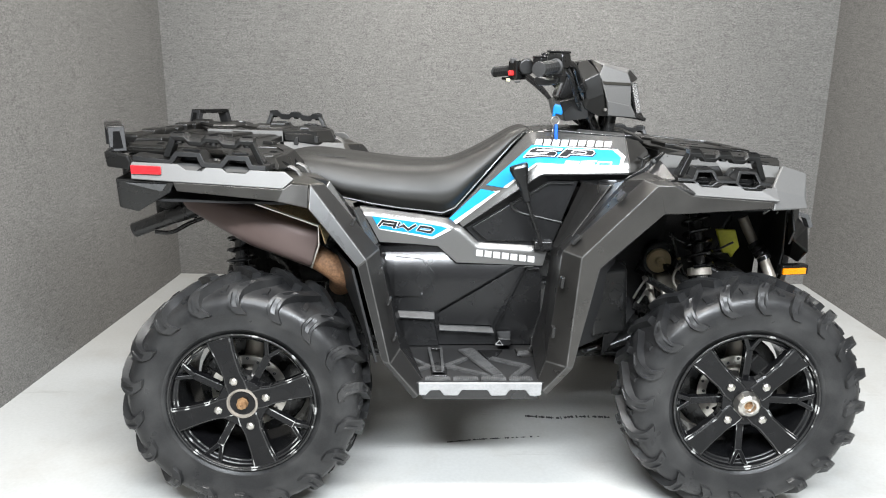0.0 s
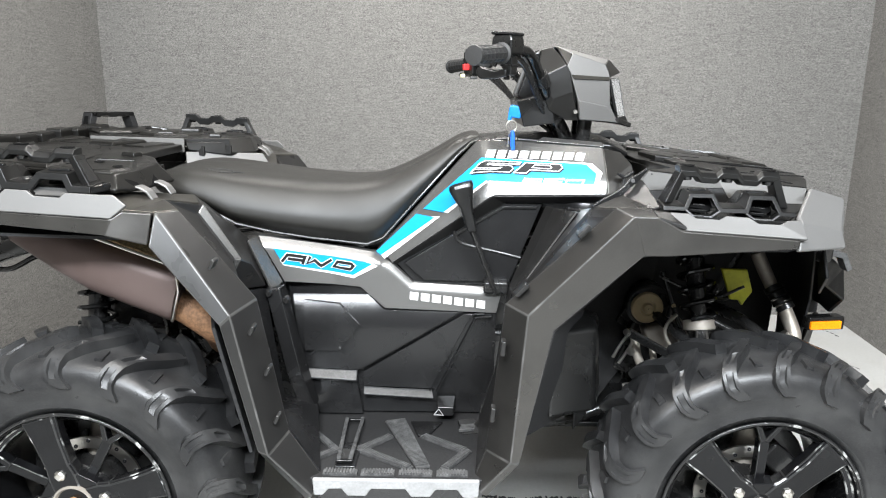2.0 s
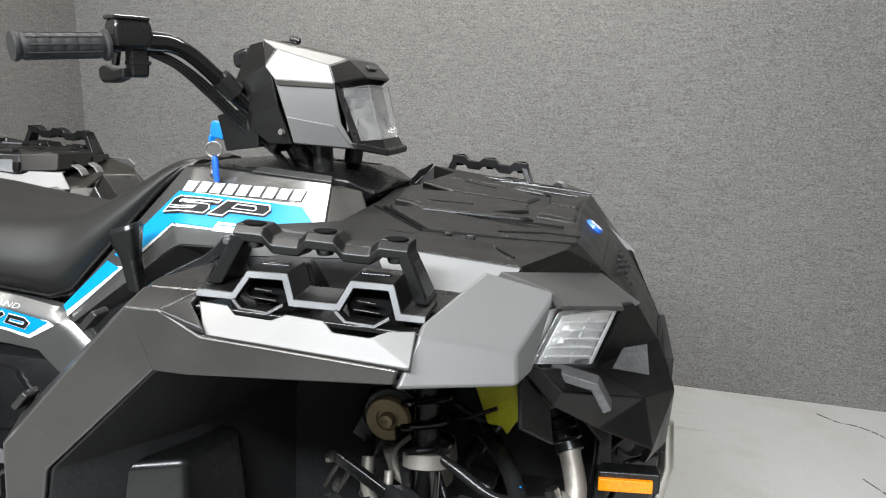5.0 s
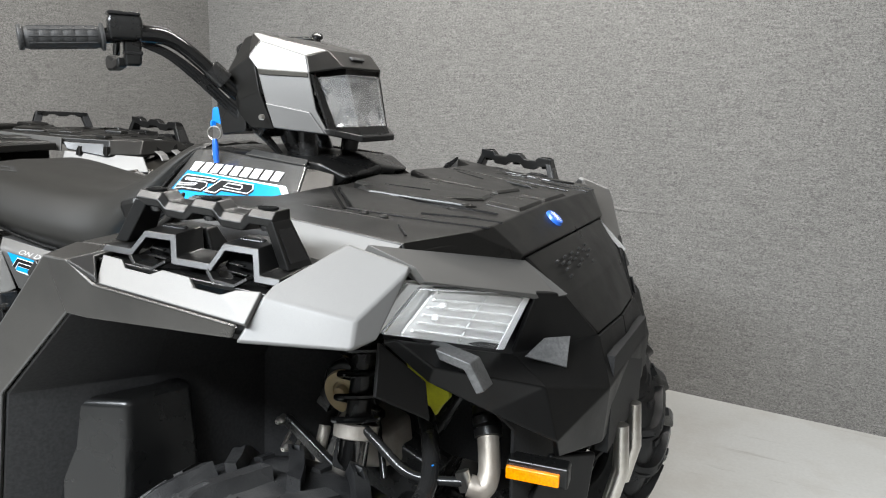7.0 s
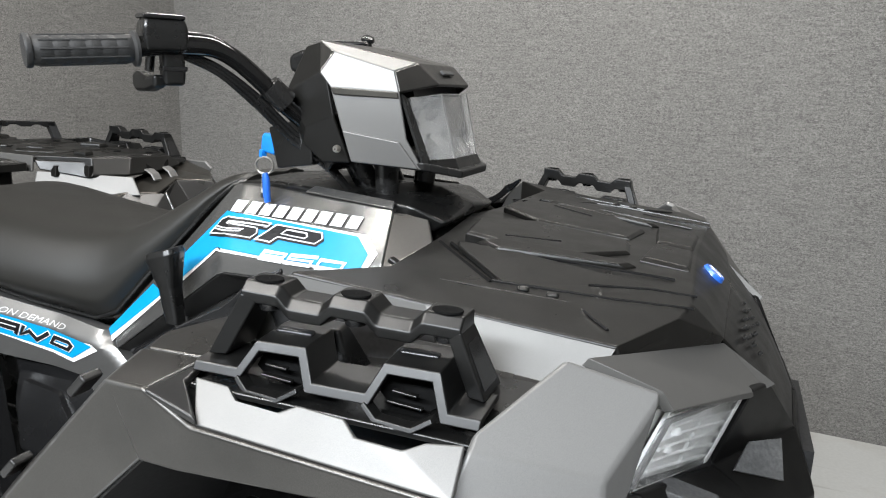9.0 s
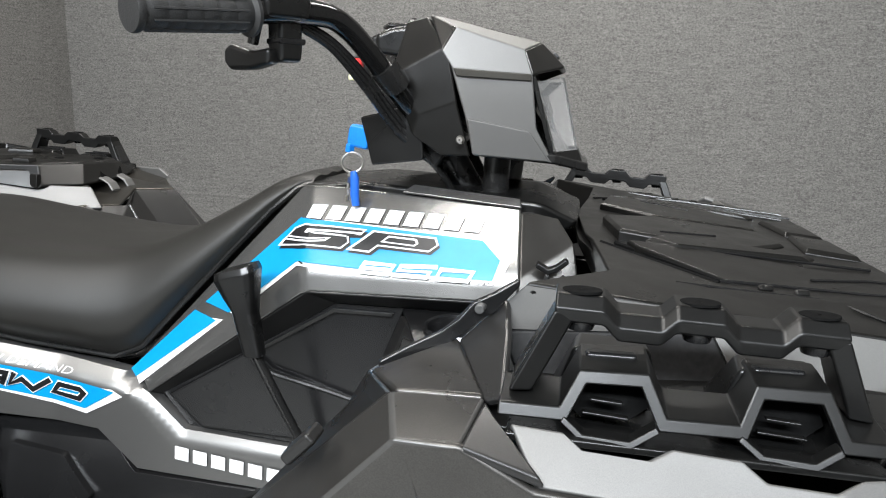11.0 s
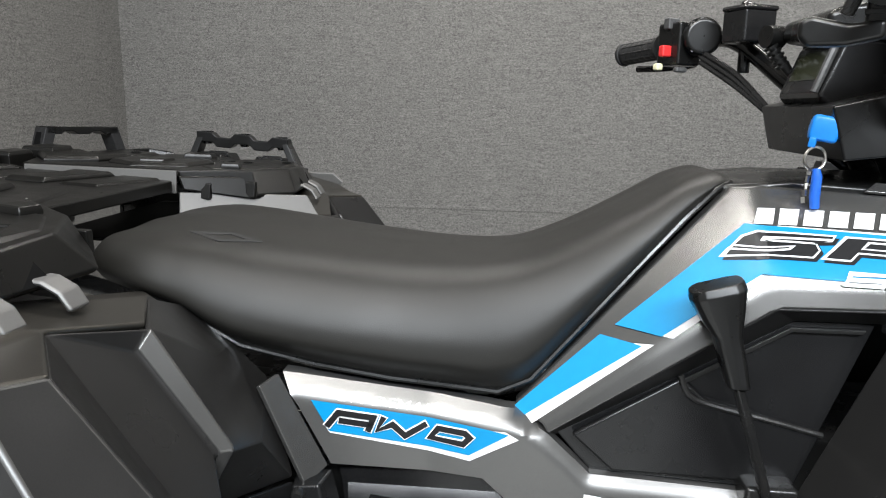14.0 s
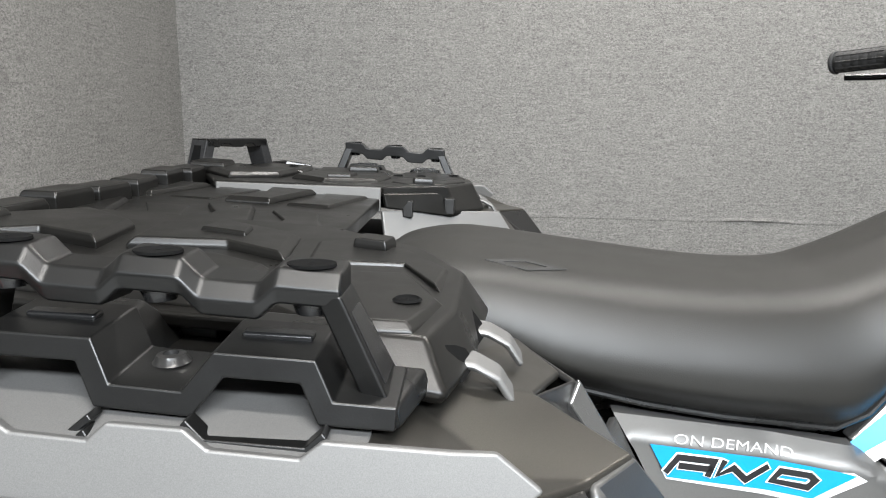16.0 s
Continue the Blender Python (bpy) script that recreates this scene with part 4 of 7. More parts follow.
bm = ribbon(bmesh.new(), [(0.028, -0.2605, 0.354), (0.040, -0.2605, 0.369), (0.051, -0.2605, 0.353), (0.028, -0.2605, 0.354)], 0.0014, 0.004)
part("warning_mark", bm, PALELETTER, quad, "small pale triangular mark")

# -- foot wells --
def foot_z(y):
    """The floor of the foot well falls from its outer rail towards the engine."""
    return 0.366 - 0.11 * (y + 0.56)


def on_foot(x, y, up=0.0):
    return Vector((x, y, foot_z(y) + up))


bm = slab([on_foot(-0.290, -0.180), on_foot(0.165, -0.180), on_foot(0.135, -0.565), on_foot(-0.215, -0.565)], [(0, 1, 2, 3)], 0.02)
pair("foot_well_floor", bm, MESH, quad, bevel=0.004)
bm = bmesh.new()
low = [(-0.208, 0.367), (0.128, 0.367), (0.126, 0.331), (0.108, 0.327), (0.094, 0.330), (0.083, 0.346), (0.040, 0.346), (0.029, 0.330), (-0.010, 0.329), (-0.021, 0.346),
       (-0.090, 0.346), (-0.101, 0.330), (-0.138, 0.330), (-0.150, 0.346), (-0.176, 0.345), (-0.188, 0.331), (-0.206, 0.331)]
xz(low, -0.572, 0.010, bm)
pair("foot_rail", bm, RAIL, quad, "pale grey scuffed foot-well edge rail", bevel=0.003)
bm = bmesh.new()
prism(bm, [(-0.207, -0.569, 0.350), (0.127, -0.569, 0.350), (0.120, -0.563, 0.314), (-0.195, -0.563, 0.314)], (0, 0.02, 0))
pair("foot_rail_skirt", bm, SATIN, quad, bevel=0.004)


def tooth_strip(a, b, width, pitch=0.0062, end=None, up=0.001):
    """A serrated foot grip from a to b on the foot-well floor: a low bar with a row of teeth, as wide as end where it ends."""
    a, b = on_foot(*a, up), on_foot(*b, up)
    d = (b - a).normalized()
    n = Vector((-d.y, d.x, 0)).normalized() / 2
    end = end or width
    bm = bmesh.new()
    prism(bm, [a + n * width, b + n * end, b - n * end, a - n * width], (0, 0, 0.004))
    k, long = pitch, (b - a).length
    while k < long - pitch / 2:
        p = a + d * k + Vector((0, 0, 0.004))
        h, w = d * pitch * 0.27, n * (width + (end - width) * k / long) * 0.92
        prism(bm, [p + w - h, p + w + h, p - w + h, p - w - h], (0, 0, 0.0034))
        k += pitch
    pair("foot_grip", bm, WORN, quad, smooth=False)


for x0, x1 in ((-0.190, -0.121), (-0.113, -0.045), (-0.036, 0.032), (0.041, 0.104)):
    tooth_strip((x0, -0.545), (x1, -0.545), 0.020)
tooth_strip((-0.256, -0.325), (-0.182, -0.436), 0.016)
tooth_strip((-0.216, -0.477), (-0.178, -0.430), 0.018)
tooth_strip((-0.135, -0.440), (-0.068, -0.354), 0.022, end=0.016)
tooth_strip((-0.130, -0.432), (-0.012, -0.524), 0.022, end=0.016)
tooth_strip((-0.066, -0.258), (0.012, -0.520), 0.050, end=0.030, up=0.002)
tooth_strip((0.004, -0.350), (0.104, -0.436), 0.016, end=0.022)
tooth_strip((0.055, -0.528), (0.108, -0.432), 0.018)
# raised black plates between the grips
for outline in ([(-0.028, -0.262), (0.050, -0.262), (0.020, -0.345), (-0.006, -0.352)], [(-0.172, -0.520), (-0.128, -0.520), (-0.128, -0.395), (-0.180, -0.395)]):
    bm = loft(bmesh.new(), [[on_foot(x, y, h) for x, y in outline] for h in (-0.004, 0.005)])
    pair("floor_plate", bm, SATIN, quad, bevel=0.002)
# long heel plate: tapering, with toothed sides and a slot in it
bm = bmesh.new()
top_l, top_r, low_r, low_l = on_foot(-0.186, -0.262, 0.004), on_foot(-0.139, -0.260, 0.004), on_foot(-0.136, -0.510, 0.008), on_foot(-0.169, -0.512, 0.008)
ring_pts = [top_l, top_r, low_r, low_l]
mid_pt = sum(ring_pts, Vector()) / 4
for i in range(4):
    a, b = ring_pts[i], ring_pts[(i + 1) % 4]
    ai, bi = (Vector((mid_pt.x + (p.x - mid_pt.x) * 0.62, mid_pt.y + (p.y - mid_pt.y) * 0.90, foot_z(mid_pt.y + (p.y - mid_pt.y) * 0.90) + 0.007)) for p in (a, b))
    prism(bm, [a, b, bi, ai], (0, 0, 0.006))
pair("heel_frame", bm, SATIN, quad, bevel=0.002)
for a, b in (((-0.1815, -0.268), (-0.1650, -0.506)), ((-0.1435, -0.266), (-0.1405, -0.504))):
    tooth_strip(a, b, 0.008, 0.0075, up=0.0105)
bm = box(bmesh.new(), (-0.156, -0.475, foot_z(-0.475) + 0.008), (0.030, 0.050, 0.006))
pair("heel_step", bm, GRAPHITE, quad, bevel=0.002)
bm = bmesh.new()
tube(bm, [(0.150, -0.22, 0.360), (0.145, -0.26, 0.352), (0.125, -0.30, 0.340)], 0.008, 8)
box(bm, (0.112, -0.300, 0.342), (0.040, 0.060, 0.010), (6, 0, 12))
pedal = part("brake_pedal", bm, GRAPHITE, quad, "black toothed brake pedal", bevel=0.001)
for k in range(6):
    bm = box(bmesh.new(), (0.112 + 0.002 * k - 0.006, -0.324 + 0.0095 * k, 0.3485 - 0.001 * k), (0.036, 0.0045, 0.006), (6, 0, 12))
    part("pedal_tooth", bm, WORN, pedal)

# -- rear mud guards --
ridge = [(-0.481, -0.562, 0.905), (-0.338, -0.612, 0.722), (-0.282, -0.612, 0.440), (-0.208, -0.575, 0.330)]
lip = [(-0.480, -0.604, 0.850), (-0.362, -0.604, 0.700), (-0.305, -0.604, 0.445), (-0.222, -0.568, 0.318)]
mid = [(-0.450, -0.523, 0.903), (-0.312, -0.52, 0.728), (-0.258, -0.53, 0.452), (-0.195, -0.54, 0.362)]
bm = slab(ridge + lip + mid, [(0, 4, 5, 1), (1, 5, 6, 2), (2, 6, 7, 3), (0, 1, 9, 8), (1, 2, 10, 9), (2, 3, 11, 10)], 0.008)
# same guard plastic as in front, its dimmer look put into graphite
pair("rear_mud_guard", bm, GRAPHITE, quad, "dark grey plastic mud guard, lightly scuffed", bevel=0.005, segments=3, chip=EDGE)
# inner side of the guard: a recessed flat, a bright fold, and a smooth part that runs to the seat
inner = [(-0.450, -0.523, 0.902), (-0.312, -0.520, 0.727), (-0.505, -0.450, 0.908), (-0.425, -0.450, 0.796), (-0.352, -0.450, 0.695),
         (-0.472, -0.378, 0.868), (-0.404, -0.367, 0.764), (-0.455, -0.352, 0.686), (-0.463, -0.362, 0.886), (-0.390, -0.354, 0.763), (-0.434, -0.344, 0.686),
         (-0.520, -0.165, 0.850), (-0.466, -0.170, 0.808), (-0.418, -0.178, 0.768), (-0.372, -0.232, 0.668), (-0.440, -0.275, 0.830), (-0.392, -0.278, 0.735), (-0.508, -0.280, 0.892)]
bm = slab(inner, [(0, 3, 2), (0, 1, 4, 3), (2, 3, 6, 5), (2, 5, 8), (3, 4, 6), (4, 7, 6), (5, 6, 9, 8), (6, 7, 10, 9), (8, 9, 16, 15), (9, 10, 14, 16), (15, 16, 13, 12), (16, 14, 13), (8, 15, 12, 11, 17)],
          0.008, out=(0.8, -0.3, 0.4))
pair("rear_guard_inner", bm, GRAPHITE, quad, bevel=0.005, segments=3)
bm = slab([(-0.469, -0.377, 0.870), (-0.401, -0.366, 0.766), (-0.452, -0.351, 0.688), (-0.460, -0.366, 0.889), (-0.387, -0.358, 0.766), (-0.430, -0.348, 0.688)],
          [(0, 1, 4, 3), (1, 2, 5, 4)], 0.006, out=(0.6, -0.8, 0.3))
pair("guard_facet", bm, SILVER, quad, bevel=0.003)
bm = slab([(-0.312, -0.518, 0.724), (-0.258, -0.530, 0.450), (-0.195, -0.540, 0.368), (-0.352, -0.450, 0.690), (-0.300, -0.455, 0.450), (-0.440, -0.345, 0.684), (-0.345, -0.36, 0.430), (-0.372, -0.235, 0.664),
           (-0.335, -0.25, 0.400), (-0.255, -0.245, 0.372)],
          [(0, 1, 4, 3), (1, 2, 4), (3, 4, 6, 5), (5, 6, 8, 7), (4, 2, 9, 6), (6, 9, 8)], 0.006, out=(0.8, -0.3, 0.4))
pair("rear_foot_wall", bm, SATIN, quad, "satin black wall behind the foot well", bevel=0.003)
bm = bmesh.new()
loft(bm, [[(-0.372, -0.246, 0.664), (-0.338, -0.246, 0.668), (-0.332, -0.206, 0.668), (-0.375, -0.206, 0.664)],
          [(-0.322, -0.272, 0.46), (-0.288, -0.272, 0.462), (-0.280, -0.226, 0.462), (-0.325, -0.226, 0.46)],
          [(-0.300, -0.262, 0.372), (-0.262, -0.262, 0.372), (-0.255, -0.226, 0.372), (-0.30, -0.226, 0.372)]])
pair("foot_wall_pillar", bm, SATIN, quad, bevel=0.004)
for x, z in ((-0.362, 0.655), (-0.322, 0.640)):
    bm = lathe(bmesh.new(), [(0.001, -0.256), (0.006, -0.256), (0.009, -0.250), (0.009, -0.24)], 14, (x, 0, z))
    pair("panel_screw", bm, CHASSIS, quad)
for x, y, z in ((-0.385, -0.585, 0.815), (-0.318, -0.590, 0.69), (-0.298, -0.57, 0.60), (-0.285, -0.57, 0.50)):
    bm = box(bmesh.new(), (x + 0.014, y, z), (0.008, 0.026, 0.020), (0, 25, 0))
    pair("guard_clip", bm, GRAPHITE, quad, bevel=0.003)

# -- front mud guards --
ridge = [(0.430, -0.612, 0.913), (0.388, -0.612, 0.914), (0.207, -0.612, 0.729), (0.1835, -0.612, 0.431), (0.128, -0.575, 0.344)]
lip = [(0.452, -0.604, 0.842), (0.412, -0.604, 0.840), (0.258, -0.604, 0.698), (0.202, -0.604, 0.424), (0.142, -0.568, 0.330)]
mid = [(0.437, -0.542, 0.917), (0.370, -0.550, 0.919), (0.170, -0.548, 0.732), (0.141, -0.53, 0.414), (0.118, -0.54, 0.360)]
bm = slab(ridge + lip + mid, [(0, 1, 6, 5), (1, 2, 7, 6), (2, 3, 8, 7), (3, 4, 9, 8), (0, 10, 11, 1), (1, 11, 12, 2), (2, 12, 13, 3), (3, 13, 14, 4)], 0.008)
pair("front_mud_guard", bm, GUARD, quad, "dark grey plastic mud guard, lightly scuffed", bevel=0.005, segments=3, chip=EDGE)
# raised panel on the guard's crown
bm = slab([(0.372, -0.547, 0.9195), (0.437, -0.541, 0.9175), (0.402, -0.452, 0.930), (0.337, -0.489, 0.909)], [(0, 1, 2, 3)], 0.010)
pair("guard_crown", bm, GUARD, quad, bevel=0.004)
bm = slab([(0.430, -0.612, 0.914), (0.484, -0.611, 0.896), (0.456, -0.590, 0.916), (0.437, -0.542, 0.916)], [(0, 1, 2, 3)], 0.008)
# graphite, to dim a facet that would catch the lamps
pair("guard_shoulder", bm, GRAPHITE, quad, bevel=0.003)
inner = [(0.370, -0.549, 0.918), (0.170, -0.547, 0.731), (0.141, -0.530, 0.415), (0.118, -0.540, 0.365),
         (0.335, -0.40, 0.890), (0.205, -0.36, 0.69), (0.165, -0.34, 0.45), (0.135, -0.30, 0.37),
         (0.288, -0.190, 0.862), (0.205, -0.185, 0.655), (0.178, -0.20, 0.45), (0.150, -0.21, 0.36), (0.336, -0.489, 0.909), (0.350, -0.32, 0.862)]
bm = slab(inner, [(0, 1, 5, 12), (12, 5, 4), (1, 2, 6, 5), (2, 3, 7, 6), (4, 5, 9, 8, 13), (5, 6, 10, 9), (6, 7, 11, 10)], 0.008, out=(-0.8, -0.3, 0.4))
# inner face of the guard, darkened with graphite for its shade
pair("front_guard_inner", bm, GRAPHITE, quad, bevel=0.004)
bm = slab([(0.347, -0.322, 0.866), (0.325, -0.400, 0.880), (0.232, -0.362, 0.725), (0.252, -0.335, 0.735)], [(0, 1, 2, 3)], 0.005)
pair("guard_facet", bm, SILVER, quad, bevel=0.002)
for x, y, z in ((0.172, -0.578, 0.655), (0.156, -0.570, 0.515), (0.205, -0.565, 0.765), (0.315, -0.565, 0.878)):
    bm = box(bmesh.new(), (x - 0.006, y, z), (0.010, 0.024, 0.030), (0, 5 if z < 0.7 else 45, 0))
    pair("guard_clip", bm, GRAPHITE, quad, bevel=0.003)
# black liners inside the wheel arches
bm = slab([(0.446, -0.598, 0.842), (0.410, -0.598, 0.836), (0.260, -0.598, 0.695), (0.214, -0.598, 0.480), (0.47, -0.20, 0.86), (0.44, -0.20, 0.82), (0.40, -0.20, 0.66), (0.39, -0.20, 0.37), (0.42, -0.42, 0.84), (0.345, -0.42, 0.68), (0.33, -0.42, 0.445)],
          [(0, 1, 8), (1, 2, 9, 8), (2, 3, 10, 9), (0, 8, 5, 4), (8, 9, 6, 5), (9, 10, 7, 6)], 0.006, out=(0.9, -0.2, -0.3))
pair("front_arch_liner", bm, MESH, quad, bevel=0.012, segments=3)
bm = bmesh.new()
loft(bm, [[(0.26, -0.54, 0.485), (0.365, -0.50, 0.485), (0.40, -0.38, 0.475), (0.30, -0.36, 0.475)], [(0.262, -0.53, 0.665), (0.362, -0.485, 0.665), (0.385, -0.38, 0.665), (0.30, -0.36, 0.665)]])
pair("liner_box", bm, BLACK, quad, bevel=0.012)
bm = slab([(0.395, -0.225, 0.87), (0.60, -0.115, 0.87), (0.56, -0.115, 0.50), (0.375, -0.225, 0.30), (0.90, -0.115, 0.87), (0.88, -0.115, 0.50)], [(0, 1, 2, 3), (1, 4, 5, 2)], 0.006)
pair("front_arch_side", bm, MESH, quad, bevel=0.003)
bm = slab([(0.80, -0.44, 0.84), (0.888, -0.275, 0.66), (0.884, -0.255, 0.53), (0.91, -0.10, 0.46), (0.89, -0.10, 0.87)], [(0, 1, 2, 3, 4)], 0.006, out=(-1, 0, 0))
pair("front_arch_front", bm, MESH, quad, bevel=0.003)
bm = slab([(0.42, -0.59, 0.850), (0.68, -0.575, 0.850), (0.78, -0.50, 0.850), (0.84, -0.20, 0.86), (0.42, -0.20, 0.87)], [(0, 1, 2, 3, 4)], 0.006)
pair("front_arch_roof", bm, MESH, quad)
bm = slab([(-0.54, -0.58, 0.862), (-0.93, -0.58, 0.872), (-0.93, -0.15, 0.87), (-0.54, -0.20, 0.85)], [(0, 1, 2, 3)], 0.006)
pair("rear_arch_roof", bm, MESH, quad)
bm = slab([(-0.372, -0.598, 0.695), (-0.316, -0.596, 0.44), (-0.37, -0.30, 0.40), (-0.47, -0.32, 0.70)], [(0, 1, 2, 3)], 0.006)
pair("rear_arch_liner", bm, MESH, quad)

# -- front wings: silver strip, dark band, corner cap --
bm = slab([(0.430, -0.612, 0.914), (0.477, -0.612, 0.889), (0.690, -0.602, 0.872), (0.686, -0.606, 0.856), (0.452, -0.606, 0.840), (0.412, -0.606, 0.840), (0.388, -0.612, 0.914)],
          [(0, 1, 4, 5, 6), (1, 2, 3, 4)], 0.008)
pair("wing_band", bm, GUARD, quad, bevel=0.004)
bm = slab([(0.458, -0.588, 0.918), (0.492, -0.586, 0.916), (0.505, -0.592, 0.908), (0.545, -0.590, 0.906), (0.560, -0.582, 0.912), (0.602, -0.579, 0.909), (0.616, -0.586, 0.900), (0.656, -0.583, 0.898), (0.672, -0.574, 0.904), (0.700, -0.564, 0.904), (0.702, -0.594, 0.874), (0.478, -0.614, 0.890)],
          [(0, 1, 2, 11), (2, 3, 10, 11), (3, 4, 5, 6, 10), (6, 7, 10), (7, 8, 9, 10)], 0.008)
for v in bm.verts:
    v.co.y -= 0.06 * (v.co.x - 0.58)
pair("wing_strip", bm, STRIP, quad, "bright silver strip below the rack", bevel=0.002)
cap = [(0.688, -0.602, 0.852), (0.702, -0.572, 0.899), (0.702, -0.556, 0.907), (0.754, -0.484, 0.950), (0.797, -0.531, 0.876), (0.802, -0.547, 0.846),
       (0.831, -0.466, 0.928), (0.813, -0.512, 0.850), (0.786, -0.410, 0.940), (0.868, -0.36, 0.915)]
bm = slab(cap, [(0, 1, 4, 5), (1, 2, 3, 4), (3, 6, 4), (4, 6, 7, 5)], 0.010)
pair("wing_corner", bm, CORNER, quad, "satin titanium corner panel", bevel=0.004, segments=3)
bm = slab([(0.768, -0.462, 0.946), (0.790, -0.408, 0.934), (0.876, -0.214, 0.894), (0.925, -0.208, 0.845), (0.840, -0.452, 0.908), (0.830, -0.458, 0.926), (0.936, -0.190, 0.846), (0.907, -0.258, 0.851)],
          [(0, 1, 2, 3, 4, 5), (2, 6, 3), (3, 7, 4)], 0.010)
# the corner's titanium in a darker tone, for the dimmer light on it
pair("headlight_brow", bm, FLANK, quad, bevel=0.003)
# the upper side of the wing, inboard of the rack
bm = slab([(0.400, -0.540, 0.905), (0.440, -0.560, 0.905), (0.70, -0.53, 0.895), (0.76, -0.46, 0.915), (0.45, -0.40, 0.915), (0.40, -0.40, 0.89)],
          [(0, 1, 2, 3, 4, 5)], 0.008)
pair("wing_top", bm, BLACK, quad, bevel=0.002)
# cup holder shelf between tank panel and wing
bm = bmesh.new()
rim = [bm.verts.new((0.375 + 0.043 * math.cos(a), -0.232 + 0.043 * math.sin(a), 0.862)) for a in (2 * math.pi * k / 24 for k in range(24))]
out = [bm.verts.new(p) for p in ((0.285, -0.165, 0.862), (0.430, -0.165, 0.862), (0.437, -0.26, 0.862), (0.405, -0.31, 0.862), (0.345, -0.34, 0.862))]
edges = [bm.edges.new((a, b)) for loop in (rim, out) for a, b in zip(loop, loop[1:] + loop[:1])]
bmesh.ops.triangle_fill(bm, use_beauty=True, edges=edges)
got = bmesh.ops.extrude_face_region(bm, geom=bm.faces[:])
for g in got["geom"]:
    if isinstance(g, bmesh.types.BMVert):
        g.co.z -= 0.01
shelf = pair("console_shelf", bm, SATIN, quad, bevel=0.002, fold=40)
bm = lathe(bmesh.new(), [(0.044, 0.866), (0.047, 0.868), (0.049, 0.864), (0.047, 0.858), (0.044, 0.866), (0.041, 0.858), (0.036, 0.785), (0.001, 0.785)], 28, (0.375, -0.232, 0), "z")
pair("cup_holder", bm, SATIN, quad)

# -- seat --
seat_rows = [  # x, top z, bottom z, half width at the top, widest, at the bottom
    (-0.675, 0.912, 0.888, 0.08, 0.11, 0.10), (-0.64, 0.929, 0.878, 0.12, 0.16, 0.15), (-0.58, 0.937, 0.864, 0.145, 0.19, 0.172), (-0.52, 0.934, 0.844, 0.15, 0.20, 0.178),
    (-0.45, 0.927, 0.806, 0.15, 0.207, 0.180), (-0.36, 0.917, 0.786, 0.142, 0.205, 0.178), (-0.27, 0.908, 0.771, 0.136, 0.197, 0.172), (-0.20, 0.905, 0.762, 0.126, 0.188, 0.164),
    (-0.14, 0.908, 0.753, 0.118, 0.177, 0.155), (-0.10, 0.917, 0.768, 0.112, 0.167, 0.148), (-0.04, 0.942, 0.835, 0.100, 0.149, 0.136), (0.03, 0.979, 0.912, 0.088, 0.125, 0.117),
    (0.08, 1.008, 0.966, 0.077, 0.105, 0.102), (0.115, 1.019, 0.998, 0.066, 0.090, 0.090), (0.134, 1.016, 1.006, 0.055, 0.080, 0.080)]
rings = []
for x, t, b, wt, ww, wb in seat_rows:
    h = t - b
    side = [(wb * 0.80, b - 0.004), (wb * 0.97, b), (wb, b + h * 0.05), (ww * 0.985, b + h * 0.22), (ww, b + h * 0.34), (ww * 0.975, b + h * 0.50), (wt + (ww - wt) * 0.66, b + h * 0.70), (wt + (ww - wt) * 0.28, b + h * 0.87),
            (wt * 0.88, b + h * 0.955), (wt * 0.5, t - 0.003), (0, t)]
    half = curve_path([(x, -y, z) for y, z in side], 3)
    rings.append(half + [Vector((x, -q.y, q.z)) for q in half[-2::-1]])
columns = [curve_path([r[k] for r in rings], 5) for k in range(len(rings[0]))]
bm = loft(bmesh.new(), [[c[k] for c in columns] for k in range(len(columns[0]))])
seat = part("seat", bm, VINYL, quad, "long black grained vinyl seat")
for s in (-1, 1):
    bm = tube(bmesh.new(), [(x, s * (wb + 0.001), b + 0.002) for x, t, b, wt, ww, wb in seat_rows[2:]], 0.004, 8)
    part("seat_piping", bm, BLACK, seat)
# flat diamond emblem pressed into the seat's rear
bm = bmesh.new()
tips = [(-0.538, -0.115), (-0.490, -0.140), (-0.442, -0.115), (-0.490, -0.090)]
for i in range(4):
    (xa, ya), (xb, yb) = tips[i], tips[(i + 1) % 4]
    quad_pts = [(xa, ya), (xb, yb), (-0.490 + (xb + 0.490) * 0.55, -0.115 + (yb + 0.115) * 0.55), (-0.490 + (xa + 0.490) * 0.55, -0.115 + (ya + 0.115) * 0.55)]
    prism(bm, [(x, y, 0.9272 - 0.105 * (x + 0.490) + 0.05 * (y + 0.115)) for x, y in quad_pts], (0, 0, 0.0012))
part("seat_emblem", bm, GRIP, seat, "flat diamond emblem pressed into the vinyl", bevel=0.0005)

# -- console in front of the seat --
bm = slab([(0.118, -0.092, 1.006), (0.20, -0.099, 1.014), (0.45, -0.128, 1.000), (0.50, -0.11, 0.975), (0.50, 0.11, 0.975), (0.45, 0.128, 1.000), (0.20, 0.099, 1.014), (0.118, 0.092, 1.006), (0.30, 0, 1.020), (0.44, 0, 1.014), (0.50, 0, 0.992), (0.16, 0, 1.014)],
          [(0, 1, 8, 11), (1, 2, 9, 8), (2, 3, 10, 9), (3, 4, 10), (4, 5, 9, 10), (5, 6, 8, 9), (6, 7, 11, 8), (7, 0, 11)], 0.03, out=(0, 0, 1))
part("tank_top", bm, BLACK, quad, "black plastic cover between seat and handlebar", bevel=0.006)
